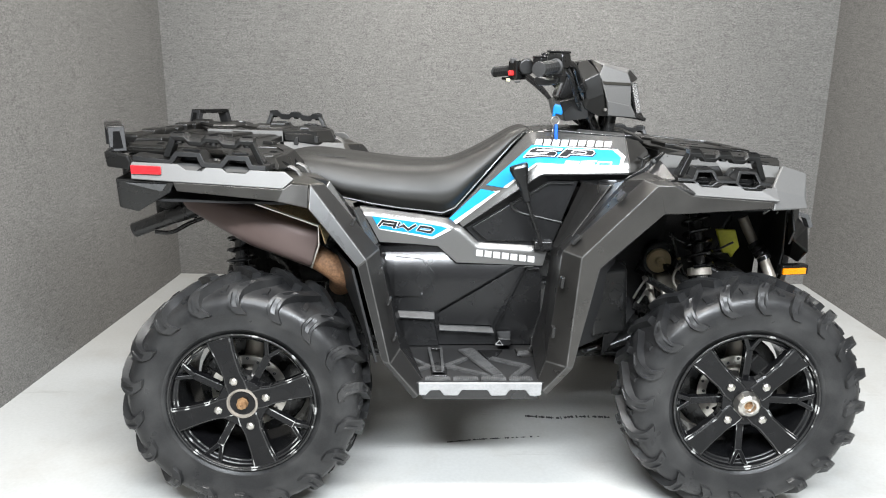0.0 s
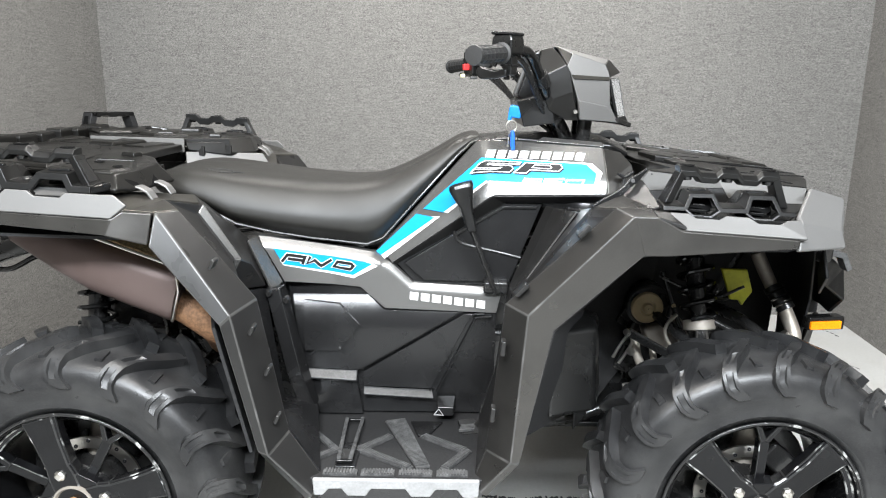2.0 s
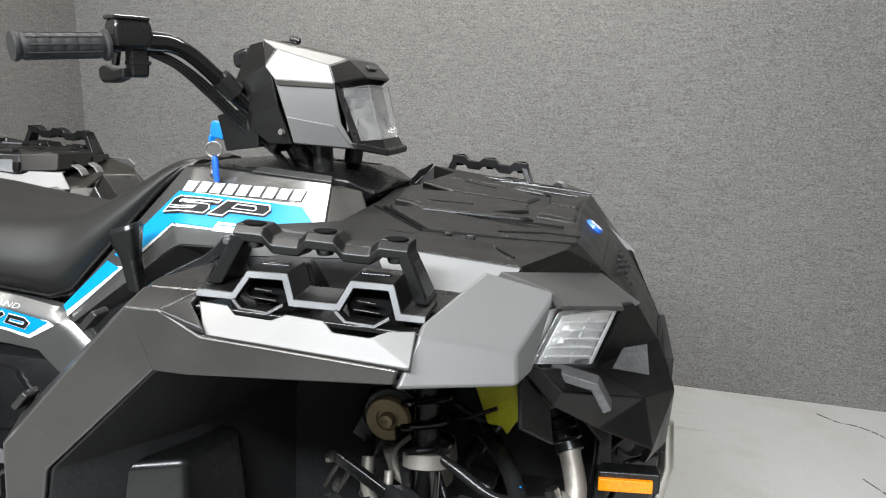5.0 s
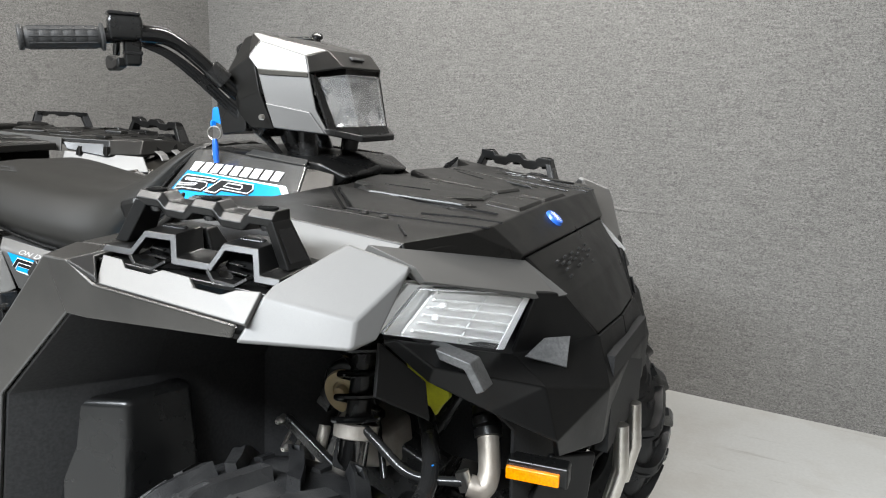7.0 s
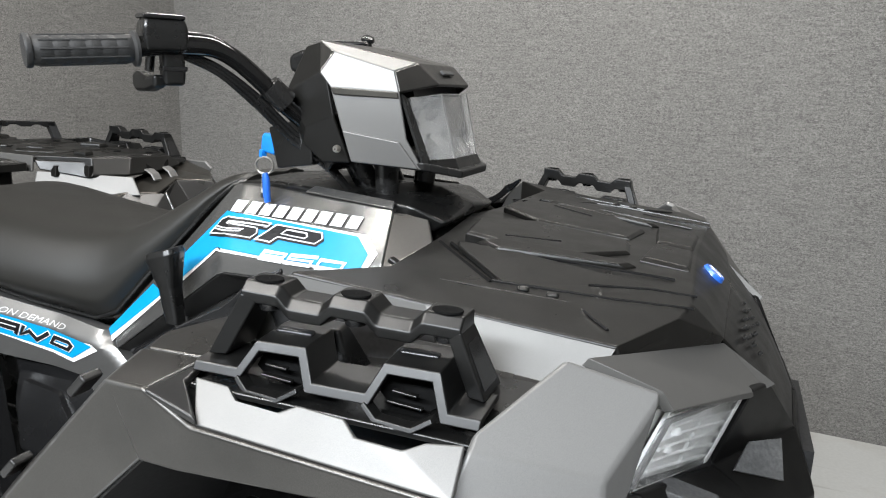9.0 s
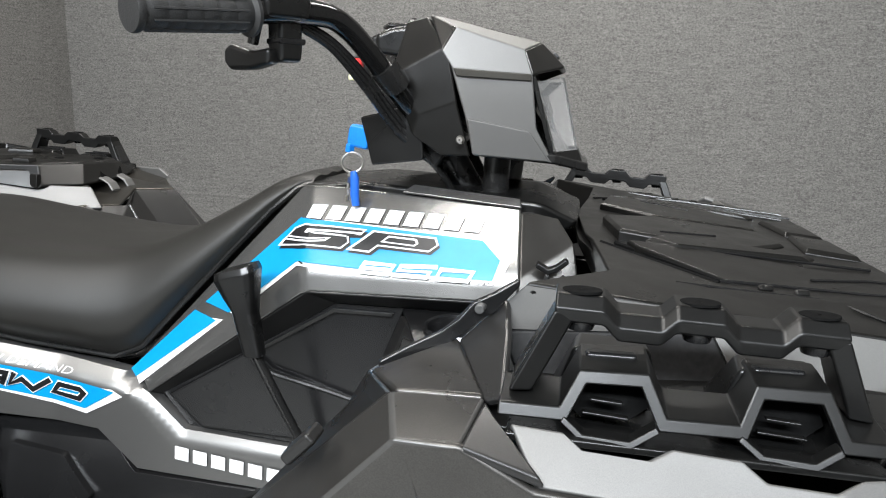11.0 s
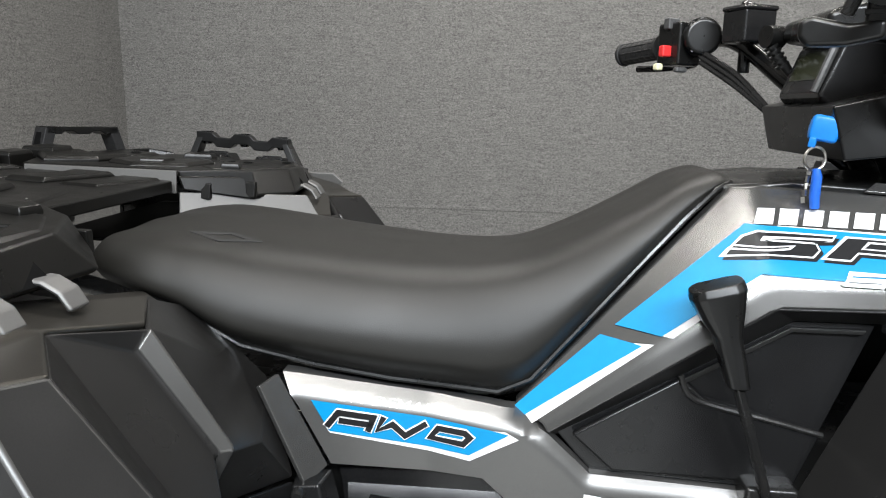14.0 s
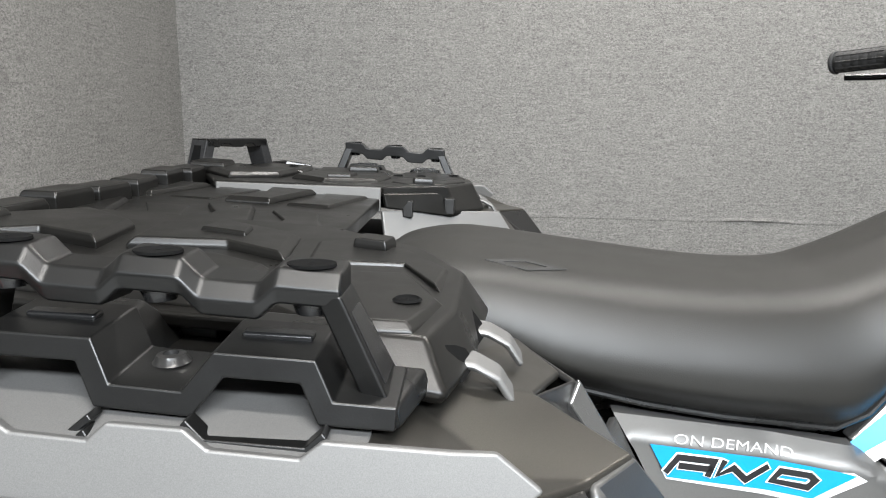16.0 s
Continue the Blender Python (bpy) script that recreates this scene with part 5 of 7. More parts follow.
bm = slab([(0.285, -0.112, 1.0155), (0.425, -0.128, 1.005), (0.428, -0.141, 0.9955), (0.270, -0.120, 1.0055)], [(0, 1, 2, 3)], 0.004)
pair("tank_trim", bm, SILVER, quad, bevel=0.0015)

# -- front rack and storage lid --
lid = [(0.495, 0, 0.973), (0.505, -0.128, 0.967), (0.514, -0.188, 0.970), (0.526, -0.346, 0.971), (0.454, -0.433, 0.976), (0.600, -0.415, 0.957), (0.784, -0.408, 0.940),
       (0.602, -0.370, 0.963), (0.775, -0.352, 0.942), (0.636, -0.321, 0.957), (0.679, -0.323, 0.955), (0.830, -0.311, 0.944), (0.840, -0.257, 0.946), (0.832, 0, 0.948),
       (0.876, -0.222, 0.902), (0.882, 0, 0.904), (0.512, 0, 0.930), (0.522, -0.190, 0.925), (0.522, -0.350, 0.925), (0.456, -0.425, 0.930)]
lid_faces = [(3, 4, 5, 7), (7, 5, 6, 8), (2, 3, 7, 9), (9, 7, 8, 11, 10), (0, 1, 2, 9, 10), (0, 10, 12, 13), (10, 11, 12), (8, 6, 11), (6, 14, 11), (11, 14, 12), (12, 14, 15, 13),
             (0, 16, 17, 2, 1), (2, 17, 18, 3), (3, 18, 19, 4)]
n = len(lid)
lid_both = lid + [(x, -y, z) for x, y, z in lid]
centre = {n: 0, n + 13: 13, n + 15: 15, n + 16: 16}
bm = slab(lid_both, lid_faces + [tuple(centre.get(i + n, i + n) for i in f) for f in lid_faces], 0.012, out=(-0.2, 0, 1))
front_lid = part("storage_lid", bm, DECK, quad, "matt black front storage lid with moulded ribs", bevel=0.003)


def lid_z(x, y):
    return 0.974 - 0.100 * (x - 0.55) - max(0.0, abs(y) - 0.18) * 0.075


# paired grooves that run from the lid's rear edge to its hinges, drawn as black rods for their shade
for o in (0.0, 0.016):
    bm = tube(bmesh.new(), [(0.524 + o, -0.196, 0.9685), (0.575 + o, -0.252, 0.9625), (0.632 + o * 0.4, -0.314 + o * 0.3, 0.9570)], 0.0026, 6)
    for side in (1, -1):
        part("lid_groove", bm.copy() if side > 0 else flipped(bm), VOID, front_lid)
for outline, h, keep in (([(0.560, -0.222), (0.645, -0.308), (0.700, -0.308), (0.822, -0.296), (0.830, -0.252), (0.800, -0.215), (0.620, -0.196), (0.552, -0.205)], 0.003, 0.985),
                         ([(0.572, -0.192), (0.588, -0.170), (0.757, -0.138), (0.768, -0.148), (0.756, -0.166), (0.600, -0.208)], 0.006, 0.90),
                         ([(0.740, -0.280), (0.764, -0.262), (0.836, -0.268), (0.832, -0.290), (0.760, -0.300)], 0.005, 0.93),
                         ([(0.545, -0.160), (0.624, -0.175), (0.693, -0.160), (0.752, -0.084), (0.740, -0.006), (0.600, -0.006), (0.530, -0.060)], 0.005, 0.95),
                         ([(0.767, -0.114), (0.776, -0.006), (0.828, -0.006), (0.830, -0.120)], 0.007, 0.88)):
    c = Vector((sum(p[0] for p in outline), sum(p[1] for p in outline))) / len(outline)
    bm = loft(bmesh.new(), [[(c.x + (x - c.x) * k, c.y + (y - c.y) * k, lid_z(x, y) + up) for x, y in outline] for k, up in ((1.0, -0.020), (1.0, h * 0.25), (keep, h))])
    pair("lid_plate", bm, DECK, front_lid, bevel=0.0016)
# fine raised lines moulded into the lid
for line in ([(0.633, -0.310, 0.9585), (0.670, -0.308, 0.9570), (0.694, -0.305, 0.9555), (0.766, -0.293, 0.9500), (0.842, -0.273, 0.9450)],
             [(0.587, -0.349, 0.9632), (0.722, -0.331, 0.9510), (0.735, -0.337, 0.9495), (0.770, -0.376, 0.9430)],
             [(0.595, -0.141, 0.9745), (0.664, -0.111, 0.9675)], [(0.657, -0.201, 0.9650), (0.816, -0.178, 0.9500)], [(0.730, -0.262, 0.9535), (0.792, -0.234, 0.9500), (0.843, -0.227, 0.9460)]):
    bm = tube(bmesh.new(), line, 0.0017, 6)
    pair("lid_rib", bm, SATIN, front_lid)
for x in (0.672, 0.704):
    for s in (-1, 1):
        bm = box(bmesh.new(), (x, s * 0.323, 0.957 - (x - 0.679) * 0.08), (0.014, 0.009, 0.006))
        part("lid_hinge", bm, BLACK, front_lid, bevel=0.003)
# front of the lid, sloping down to the grille, with a round blue badge
nose = [(0.874, -0.208, 0.898), (0.882, 0, 0.902), (0.874, 0.208, 0.898), (0.928, 0.180, 0.838), (0.938, 0, 0.838), (0.928, -0.180, 0.838), (0.968, -0.122, 0.772), (0.975, 0, 0.772), (0.968, 0.122, 0.772)]
bm = slab(nose, [(0, 1, 4, 5), (1, 2, 3, 4), (5, 4, 7, 6), (4, 3, 8, 7)], 0.012, out=(1, 0, 0.5))
front_nose = part("lid_nose", bm, DECK, quad, "black plastic nose with raised grille marks", bevel=0.004)
# a slanting cluster of small raised marks
bm = bmesh.new()
rnd = random.Random(5)
for k in range(9):
    y = -0.170 + k * 0.027
    for j in range(1 + (k * 5) % 3):
        f = 0.02 + 0.09 * (k % 2) + 0.15 * j
        box(bm, (0.900 + 0.050 * f, y * 0.72 - 0.02 + rnd.uniform(-0.003, 0.003), 0.882 - 0.058 * f), (0.004, 0.003 + 0.007 * rnd.random(), 0.006), (0, 38, 0))
part("nose_emblem", bm, GRAPHITE, front_nose, "cluster of small raised grey marks", bevel=0.001)
bm = lathe(bmesh.new(), [(0.001, 0.006), (0.015, 0.006), (0.017, 0.0)], 24, axis="z")
badge = part("badge", bm, BADGE, front_nose, "round glossy blue badge")
badge.matrix_world = pose(0.856, -0.030, 0.9265, 0, 38, 0)
bm = bmesh.new()
for k in range(4):
    a = math.pi / 4 * k
    prism(bm, [(0.012 * math.cos(a), 0.012 * math.sin(a), 0.0065), (0.0015 * math.cos(a + 1.57), 0.0015 * math.sin(a + 1.57), 0.0065),
               (-0.012 * math.cos(a), -0.012 * math.sin(a), 0.0065), (-0.0015 * math.cos(a + 1.57), -0.0015 * math.sin(a + 1.57), 0.0065)], (0, 0, 0.0006))
part("badge_star", bm, WHITE, badge, smooth=False)


def moulded_rail(zig, y_at, deep, rise, width=0.0085):
    """The moulded side rail of a rack: a zigzag outer face whose upper edge runs inwards as a sheet, so that it makes a hood over each opening."""
    pts = [Vector((x, 0, z)) for x, z in zig]
    rings = []
    for i, p in enumerate(pts):
        ds = []
        if i:
            ds.append((p - pts[i - 1]).normalized())
        if i < len(pts) - 1:
            ds.append((pts[i + 1] - p).normalized())
        n = sum((Vector((-d.z, 0, d.x)) for d in ds), Vector()) / len(ds)
        n = n / max(n.length_squared, 0.35)
        q, r = p - n * width, p - n * 0.0045
        rings.append([(q.x, y_at(q.x, q.z), q.z), (p.x, y_at(p.x, p.z), p.z), (p.x, y_at(p.x, p.z) + deep, p.z + rise), (p.x, y_at(p.x, p.z) + deep, p.z + rise - 0.006),
                      (r.x, y_at(p.x, p.z) + 0.010, r.z), (q.x, y_at(q.x, q.z) + 0.010, q.z)])
    bm = loft(bmesh.new(), rings)
    return pair("rack_rail", bm, RACK, quad, "black moulded rack rail with hooded openings", bevel=0.0016)


def rail_hoop(path, y, lean=0.3):
    """The thin lower lip of an opening in the rail."""
    bm = ribbon(bmesh.new(), [(x, y, z) for x, z in path], 0.0042, 0.012)
    for v in bm.verts:
        v.co.y += lean * (v.co.z - path[0][1])
    pair("rail_hoop", bm, RACK, quad, bevel=0.0010)


def rack_handle(rear_low, rear_top, front_top, front_low, deep=0.034):
    """A moulded grab handle: a stepped top bar with round tie-down holes, on two raked legs."""
    rl, rt, ft, fl = (Vector(p) for p in (rear_low, rear_top, front_top, front_low))
    d = ft - rt
    steps = ((0, 0), (0.17, 0), (0.22, -0.010), (0.37, -0.010), (0.42, 0), (0.58, 0), (0.63, -0.010), (0.78, -0.010), (0.83, 0), (1.0, 0))
    top = [rt + d * f + Vector((0, 0, h)) for f, h in steps]
    bm = bmesh.new()
    back = Vector((0, deep, 0.002))
    loft(bm, [(p + Vector((0, 0.003, -0.012)), p + Vector((0, 0, -0.002)), p + Vector((0, 0.009, 0.007)), p + back + Vector((0, 0, 0.006)), p + back - Vector((0, 0, 0.016))) for p in top])
    ob = pair("rack_handle", bm, RACK, quad, "black plastic grab handle", bevel=0.002)
    for lo, hi, s in ((rl, rt, 1), (fl, ft, -1)):
        along = d.normalized() * 0.016 * s
        bm = loft(bmesh.new(), [(q, q + along + Vector((0, 0.004, 0)), q + along + Vector((0, w, 0)), q + Vector((0, w, 0))) for q, w in ((lo, 0.046), (hi - Vector((0, 0, 0.004)), deep))])
        a0, a1, b1, b0 = lo, hi - Vector((0, 0, 0.006)), hi + Vector((0, deep, -0.006)), lo + Vector((0, 0.046, 0))
        mid = (a0 + a1 + b0 + b1) / 4
        inset = prism_mesh([mid + (c - mid) * 0.70 - along * 0.02 for c in (a0, a1, b1, b0)], -along * 0.05)
        for o, side in zip(ob, (1, -1)):
            part("handle_leg", bm.copy() if side > 0 else flipped(bm), RACK, o, bevel=0.0022)
            part("leg_inset", inset.copy() if side > 0 else flipped(inset), SATIN, o)
    for f in (0.09, 0.50, 0.91):
        p = rt + d * f + back / 2
        # black disc for the dark inside of the hole
        bm = lathe(bmesh.new(), [(0.001, 0.0074), (0.0095, 0.0074), (0.0100, 0.0076), (0.0102, 0.006)], 18, p, "z")
        for v in bm.verts:
            v.co.x = p.x + (v.co.x - p.x) * 1.35
        cup = tube(bmesh.new(), [p - Vector((0, 0, 0.006)), p - Vector((0, 0, 0.010)), p - Vector((0, 0, 0.020))], [0.0125, 0.0125, 0.009], 14)
        for o, side in zip(ob, (1, -1)):
            part("tie_down_hole", bm.copy() if side > 0 else flipped(bm), VOID, o)
            part("tie_down_boss", cup.copy() if side > 0 else flipped(cup), SATIN, o)
    return ob


def front_rail_y(x, z):
    return -0.567 + 0.123 * (x - 0.492) + 0.50 * (z - 0.922 + 0.035 * (x - 0.492))


def rear_rail_y(x, z):
    return -0.579 + 0.25 * (z - 0.962 + 0.06 * (x + 0.70))


moulded_rail([(0.449, 0.928), (0.489, 0.926), (0.501, 0.9480), (0.547, 0.9468), (0.559, 0.9215), (0.605, 0.9195), (0.616, 0.9428), (0.664, 0.9408), (0.676, 0.9130), (0.703, 0.9115)],
             front_rail_y, 0.044, 0.004)
for path in ([(0.491, 0.9190), (0.504, 0.9095), (0.535, 0.9080), (0.552, 0.9180)], [(0.605, 0.9120), (0.619, 0.9020), (0.651, 0.9005), (0.667, 0.9100)]):
    rail_hoop(path, front_rail_y(path[0][0], path[0][1]) - 0.001, 0.5)
    (xa, za), (xb, zb), (xc, zc), (xd, zd) = path
    pocket = [(xa, za), (xb, zb), (xc, zc), (xd, zd), (xd - 0.006, zd + 0.022), (xa + 0.009, za + 0.026)]
    # black sheet that darkens the opening from behind
    bm = bmesh.new()
    prism(bm, [(x, front_rail_y(x, z) + 0.030, z) for x, z in pocket], (0, 0.004, 0))
    pair("rail_pocket", bm, VOID, quad)
    for f, k in ((0.20, 1.0), (0.50, 0.7)):
        bm = box(bmesh.new(), ((xb + xc) / 2, front_rail_y(xb, zb) + 0.022, zb + 0.034 * f), ((xc - xb) * k, 0.006, 0.0022), (0, 4, 0))
        pair("pocket_slat", bm, BLACK, quad, bevel=0.001)
# dark sill under the openings, between rail and silver strip
bm = slab([(0.455, -0.585, 0.914), (0.700, -0.556, 0.896), (0.700, -0.515, 0.893), (0.455, -0.535, 0.908)], [(0, 1, 2, 3)], 0.006)
pair("rail_sill", bm, BLACK, quad, bevel=0.002)
rack_handle((0.454, -0.560, 0.931), (0.482, -0.548, 0.990), (0.676, -0.523, 0.976), (0.698, -0.521, 0.915))
for x0, x1, zt in ((0.496, 0.552, 0.9500), (0.611, 0.668, 0.9435)):
    bm = loft(bmesh.new(), [[(x0 - 0.014, -0.512, 0.905), (x1 + 0.012, -0.500, 0.900), (x1 + 0.012, -0.455, 0.90), (x0 - 0.014, -0.455, 0.905)],
              [(x0, -0.512, zt), (x1, -0.500, zt - 0.002), (x1 - 0.004, -0.478, zt - 0.001), (x0 + 0.004, -0.478, zt + 0.001)]])
    pair("rack_pad", bm, BLACK, quad, bevel=0.004)
for x0, y0, zt in ((0.522, -0.524, 0.9485), (0.636, -0.510, 0.9425)):
    bm = box(bmesh.new(), (x0, y0, zt), (0.036, 0.010, 0.008), (4, 2, 7))
    pair("rack_pad_slot", bm, SATIN, quad, bevel=0.003)
tray = [(0.455, -0.555, 0.900), (0.700, -0.530, 0.890), (0.765, -0.440, 0.905), (0.783, -0.411, 0.938), (0.60, -0.418, 0.956), (0.456, -0.436, 0.973), (0.405, -0.448, 0.905), (0.64, -0.446, 0.884), (0.455, -0.448, 0.892), (0.430, -0.441, 0.948)]
bm = slab(tray, [(0, 1, 7, 8), (1, 2, 7), (0, 8, 6)], 0.008)
pair("rack_tray", bm, MESH, quad, "dull black tray below the rack handle", bevel=0.003)
for a, b in ((4, 7), (9, 8)):
    tray.append(tuple(u * 0.78 + v * 0.22 for u, v in zip(tray[a], tray[b])))
# lower part of the flank, painted dark where its reflection fades
bm = slab(tray, [(10, 11, 8, 7)], 0.008)
pair("rack_tray_side", bm, MESH, quad, bevel=0.003)
# grey put in for the broad reflection on the flank
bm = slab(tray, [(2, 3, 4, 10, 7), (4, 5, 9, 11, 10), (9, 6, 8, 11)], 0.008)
pair("rack_flank", bm, FLANK, quad, "flank between rack and lid, its broad reflection painted grey", bevel=0.003)
bm = slab([(0.402, -0.450, 0.926), (0.440, -0.436, 0.962), (0.446, -0.480, 0.945), (0.450, -0.55, 0.922), (0.436, -0.545, 0.916)], [(0, 1, 2), (0, 2, 3, 4)], 0.008)
pair("rack_tray_end", bm, GRAPHITE, quad, bevel=0.003)
# thin hinge arm that runs from the guard's crown to the lid, with a round nut, and the catch on the lid's rear edge
arm = [(0.341, -0.478, 0.896), (0.341, -0.478, 0.911), (0.365, -0.470, 0.924), (0.389, -0.464, 0.936), (0.403, -0.461, 0.947), (0.415, -0.456, 0.961), (0.431, -0.450, 0.968), (0.451, -0.443, 0.980), (0.452, -0.443, 0.974), (0.431, -0.450, 0.950), (0.423, -0.453, 0.947), (0.408, -0.459, 0.934), (0.390, -0.464, 0.920), (0.366, -0.470, 0.908)]
bm = prism_mesh(arm, (-0.002, 0.006, 0))
arms_of_lid = pair("lid_arm", bm, SATIN, quad, "dark grey moulded hinge arm", bevel=0.002)
nut = tube(bmesh.new(), [(0.420, -0.460, 0.956), (0.421, -0.449, 0.957)], [0.0040, 0.0048], 14)
for o, side in zip(arms_of_lid, (1, -1)):
    part("arm_nut", nut.copy() if side > 0 else flipped(nut), SCUFF, o, bevel=0.001)
bm = bmesh.new()
for path, w in (([(0.452, -0.203, 0.938), (0.466, -0.203, 0.930), (0.476, -0.203, 0.934), (0.488, -0.203, 0.944)], 0.007), ([(0.466, -0.206, 0.928), (0.462, -0.210, 0.905)], 0.006), ([(0.486, -0.206, 0.925), (0.474, -0.208, 0.912)], 0.006)):
    ribbon(bm, path, w, 0.014)
pair("lid_catch", bm, BLACK, quad, "black plastic lid catch", bevel=0.002)

# -- rear wings, rack --
edge = [(-0.910, 0.966), (-0.795, 0.961), (-0.776, 0.947), (-0.737, 0.944), (-0.727, 0.953), (-0.688, 0.951), (-0.676, 0.941), (-0.631, 0.938), (-0.620, 0.947), (-0.557, 0.944), (-0.535, 0.944)]
bm = slab([(x, -0.604 - (0.955 - z) * 0.1, z) for x, z in edge] + [(-0.512, -0.606, 0.925), (-0.540, -0.613, 0.902), (-0.806, -0.617, 0.919), (-0.905, -0.617, 0.926)], [tuple(range(15))], 0.008)
pair("rear_wing_strip", bm, STRIP, quad, "bright silver strip below the rear rack", bevel=0.002)
bm = slab([(-0.806, -0.618, 0.917), (-0.540, -0.614, 0.900), (-0.520, -0.604, 0.914), (-0.484, -0.566, 0.904), (-0.480, -0.606, 0.852), (-0.56, -0.604, 0.868), (-0.802, -0.606, 0.893)],
          [(0, 1, 5, 6), (1, 2, 3, 4, 5)], 0.008)
pair("rear_wing_band", bm, GUARD, quad, bevel=0.004)
bm = slab([(-0.600, -0.602, 0.940), (-0.470, -0.590, 0.880), (-0.450, -0.523, 0.904), (-0.504, -0.450, 0.911), (-0.474, -0.348, 0.887), (-0.507, -0.280, 0.894), (-0.575, -0.17, 0.868), (-0.600, -0.50, 0.936), (-0.520, -0.603, 0.918),
           (-0.529, -0.568, 0.909), (-0.482, -0.560, 0.906), (-0.530, -0.165, 0.834)],
          [(0, 8, 9, 7), (8, 10, 9), (9, 10, 2, 3), (9, 3, 7), (3, 4, 5, 7), (5, 6, 7), (5, 11, 6)], 0.008)
# body paint with its dark reflections put into the colour
pair("rear_wing_top", bm, TITAN, quad, "titanium rear wing, its dark reflections put into the colour", bevel=0.004, segments=3)
bm = bmesh.new()
prism(bm, [(-0.904, -0.618, 0.959), (-0.832, -0.618, 0.956), (-0.832, -0.618, 0.936), (-0.904, -0.618, 0.938)], (0, 0.008, 0))
pair("side_reflector", bm, RED, quad, "rectangular red reflector", bevel=0.002)
bm = slab([(-0.945, -0.604, 0.922), (-0.806, -0.604, 0.916), (-0.822, -0.596, 0.888), (-0.912, -0.575, 0.836), (-0.955, -0.575, 0.846), (-0.955, -0.45, 0.86), (-0.95, -0.45, 0.93)],
          [(0, 1, 2, 3, 4), (0, 4, 5, 6)], 0.01)
pair("tail_fin", bm, BLACK, quad, bevel=0.003)
bm = slab([(-0.925, -0.606, 0.914), (-0.825, -0.606, 0.910), (-0.84, -0.602, 0.892)], [(0, 1, 2)], 0.004)
pair("tail_fin_facet", bm, SCUFF, quad, bevel=0.001)
bm = slab([(-0.972, -0.60, 0.990), (-0.912, -0.612, 0.980), (-0.906, -0.612, 0.962), (-0.915, -0.60, 0.945), (-0.972, -0.59, 0.950), (-1.05, -0.35, 0.955), (-1.05, -0.35, 0.992), (-1.06, 0, 0.955), (-1.06, 0, 0.995)],
          [(0, 1, 2, 3, 4), (0, 4, 5, 6), (6, 5, 7, 8)], 0.012, out=(-1, -0.8, 0))
pair("rear_rack_end", bm, BLACK, quad, bevel=0.004)
moulded_rail([(-0.912, 0.979), (-0.824, 0.968), (-0.809, 0.9885), (-0.748, 0.9855), (-0.737, 0.9625), (-0.699, 0.9595), (-0.683, 0.9795), (-0.629, 0.9765), (-0.619, 0.9560), (-0.586, 0.9540)],
             rear_rail_y, 0.052, 0.003, 0.0125)
for path in ([(-0.822, 0.9535), (-0.810, 0.9435), (-0.752, 0.9410), (-0.741, 0.9500)], [(-0.694, 0.9480), (-0.683, 0.9385), (-0.630, 0.9360), (-0.621, 0.9440)]):
    rail_hoop(path, -0.592, 0.3)
    rail_hoop([(x, z - 0.006) for x, z in path], -0.597, 0.3)
# the wing's silver ledge, seen through the openings
bm = slab([(-0.835, -0.606, 0.946), (-0.600, -0.606, 0.932), (-0.600, -0.535, 0.948), (-0.835, -0.535, 0.962)], [(0, 1, 2, 3)], 0.005)
pair("rear_wing_ledge", bm, STRIP, quad, bevel=0.001)
rack_handle((-0.842, -0.570, 0.974), (-0.822, -0.567, 1.027), (-0.617, -0.567, 1.013), (-0.591, -0.570, 0.952))
for x0, z0 in ((-0.778, 0.9885), (-0.656, 0.9795)):
    bm = box(bmesh.new(), (x0, -0.545, z0), (0.040, 0.011, 0.006), (3, 2, 0))
    pair("rack_pad_slot", bm, SATIN, quad, bevel=0.002)
for x0, x1, zt in ((-0.806, -0.750, 0.9885), (-0.681, -0.631, 0.9795)):
    bm = loft(bmesh.new(), [[(x0 - 0.014, -0.525, 0.95), (x1 + 0.014, -0.525, 0.946), (x1 + 0.014, -0.47, 0.955), (x0 - 0.014, -0.47, 0.958)],
              [(x0, -0.525, zt), (x1, -0.525, zt - 0.003), (x1 - 0.004, -0.500, zt - 0.002), (x0 + 0.004, -0.500, zt + 0.001)]])
    pair("rack_pad", bm, BLACK, quad, bevel=0.004)
bm = slab([(-0.910, -0.560, 0.962), (-0.592, -0.528, 0.944), (-0.570, -0.49, 0.940), (-0.57, -0.46, 0.950), (-0.95, -0.44, 0.968), (-0.975, -0.56, 0.966)], [(0, 1, 2, 3, 4, 5)], 0.012)
pair("rear_rack_tray", bm, DECK, quad, bevel=0.003)
# blunt end of the rail
bm = loft(bmesh.new(), [[(-0.622, -0.577, 0.9415), (-0.585, -0.577, 0.9395), (-0.572, -0.522, 0.9395), (-0.622, -0.522, 0.9415)], [(-0.622, -0.576, 0.9545), (-0.587, -0.576, 0.9525), (-0.575, -0.522, 0.9550), (-0.622, -0.522, 0.9570)]])
pair("rail_end", bm, BLACK, quad, bevel=0.003)
bm = lathe(bmesh.new(), [(0.001, 0.003), (0.004, 0.003), (0.0045, 0.005), (0.008, 0.0045), (0.010, 0.001), (0.011, 0.0)], 18, (-0.718, -0.546, 0.9630), "z")
pair("rack_bolt", bm, GRAPHITE, quad)
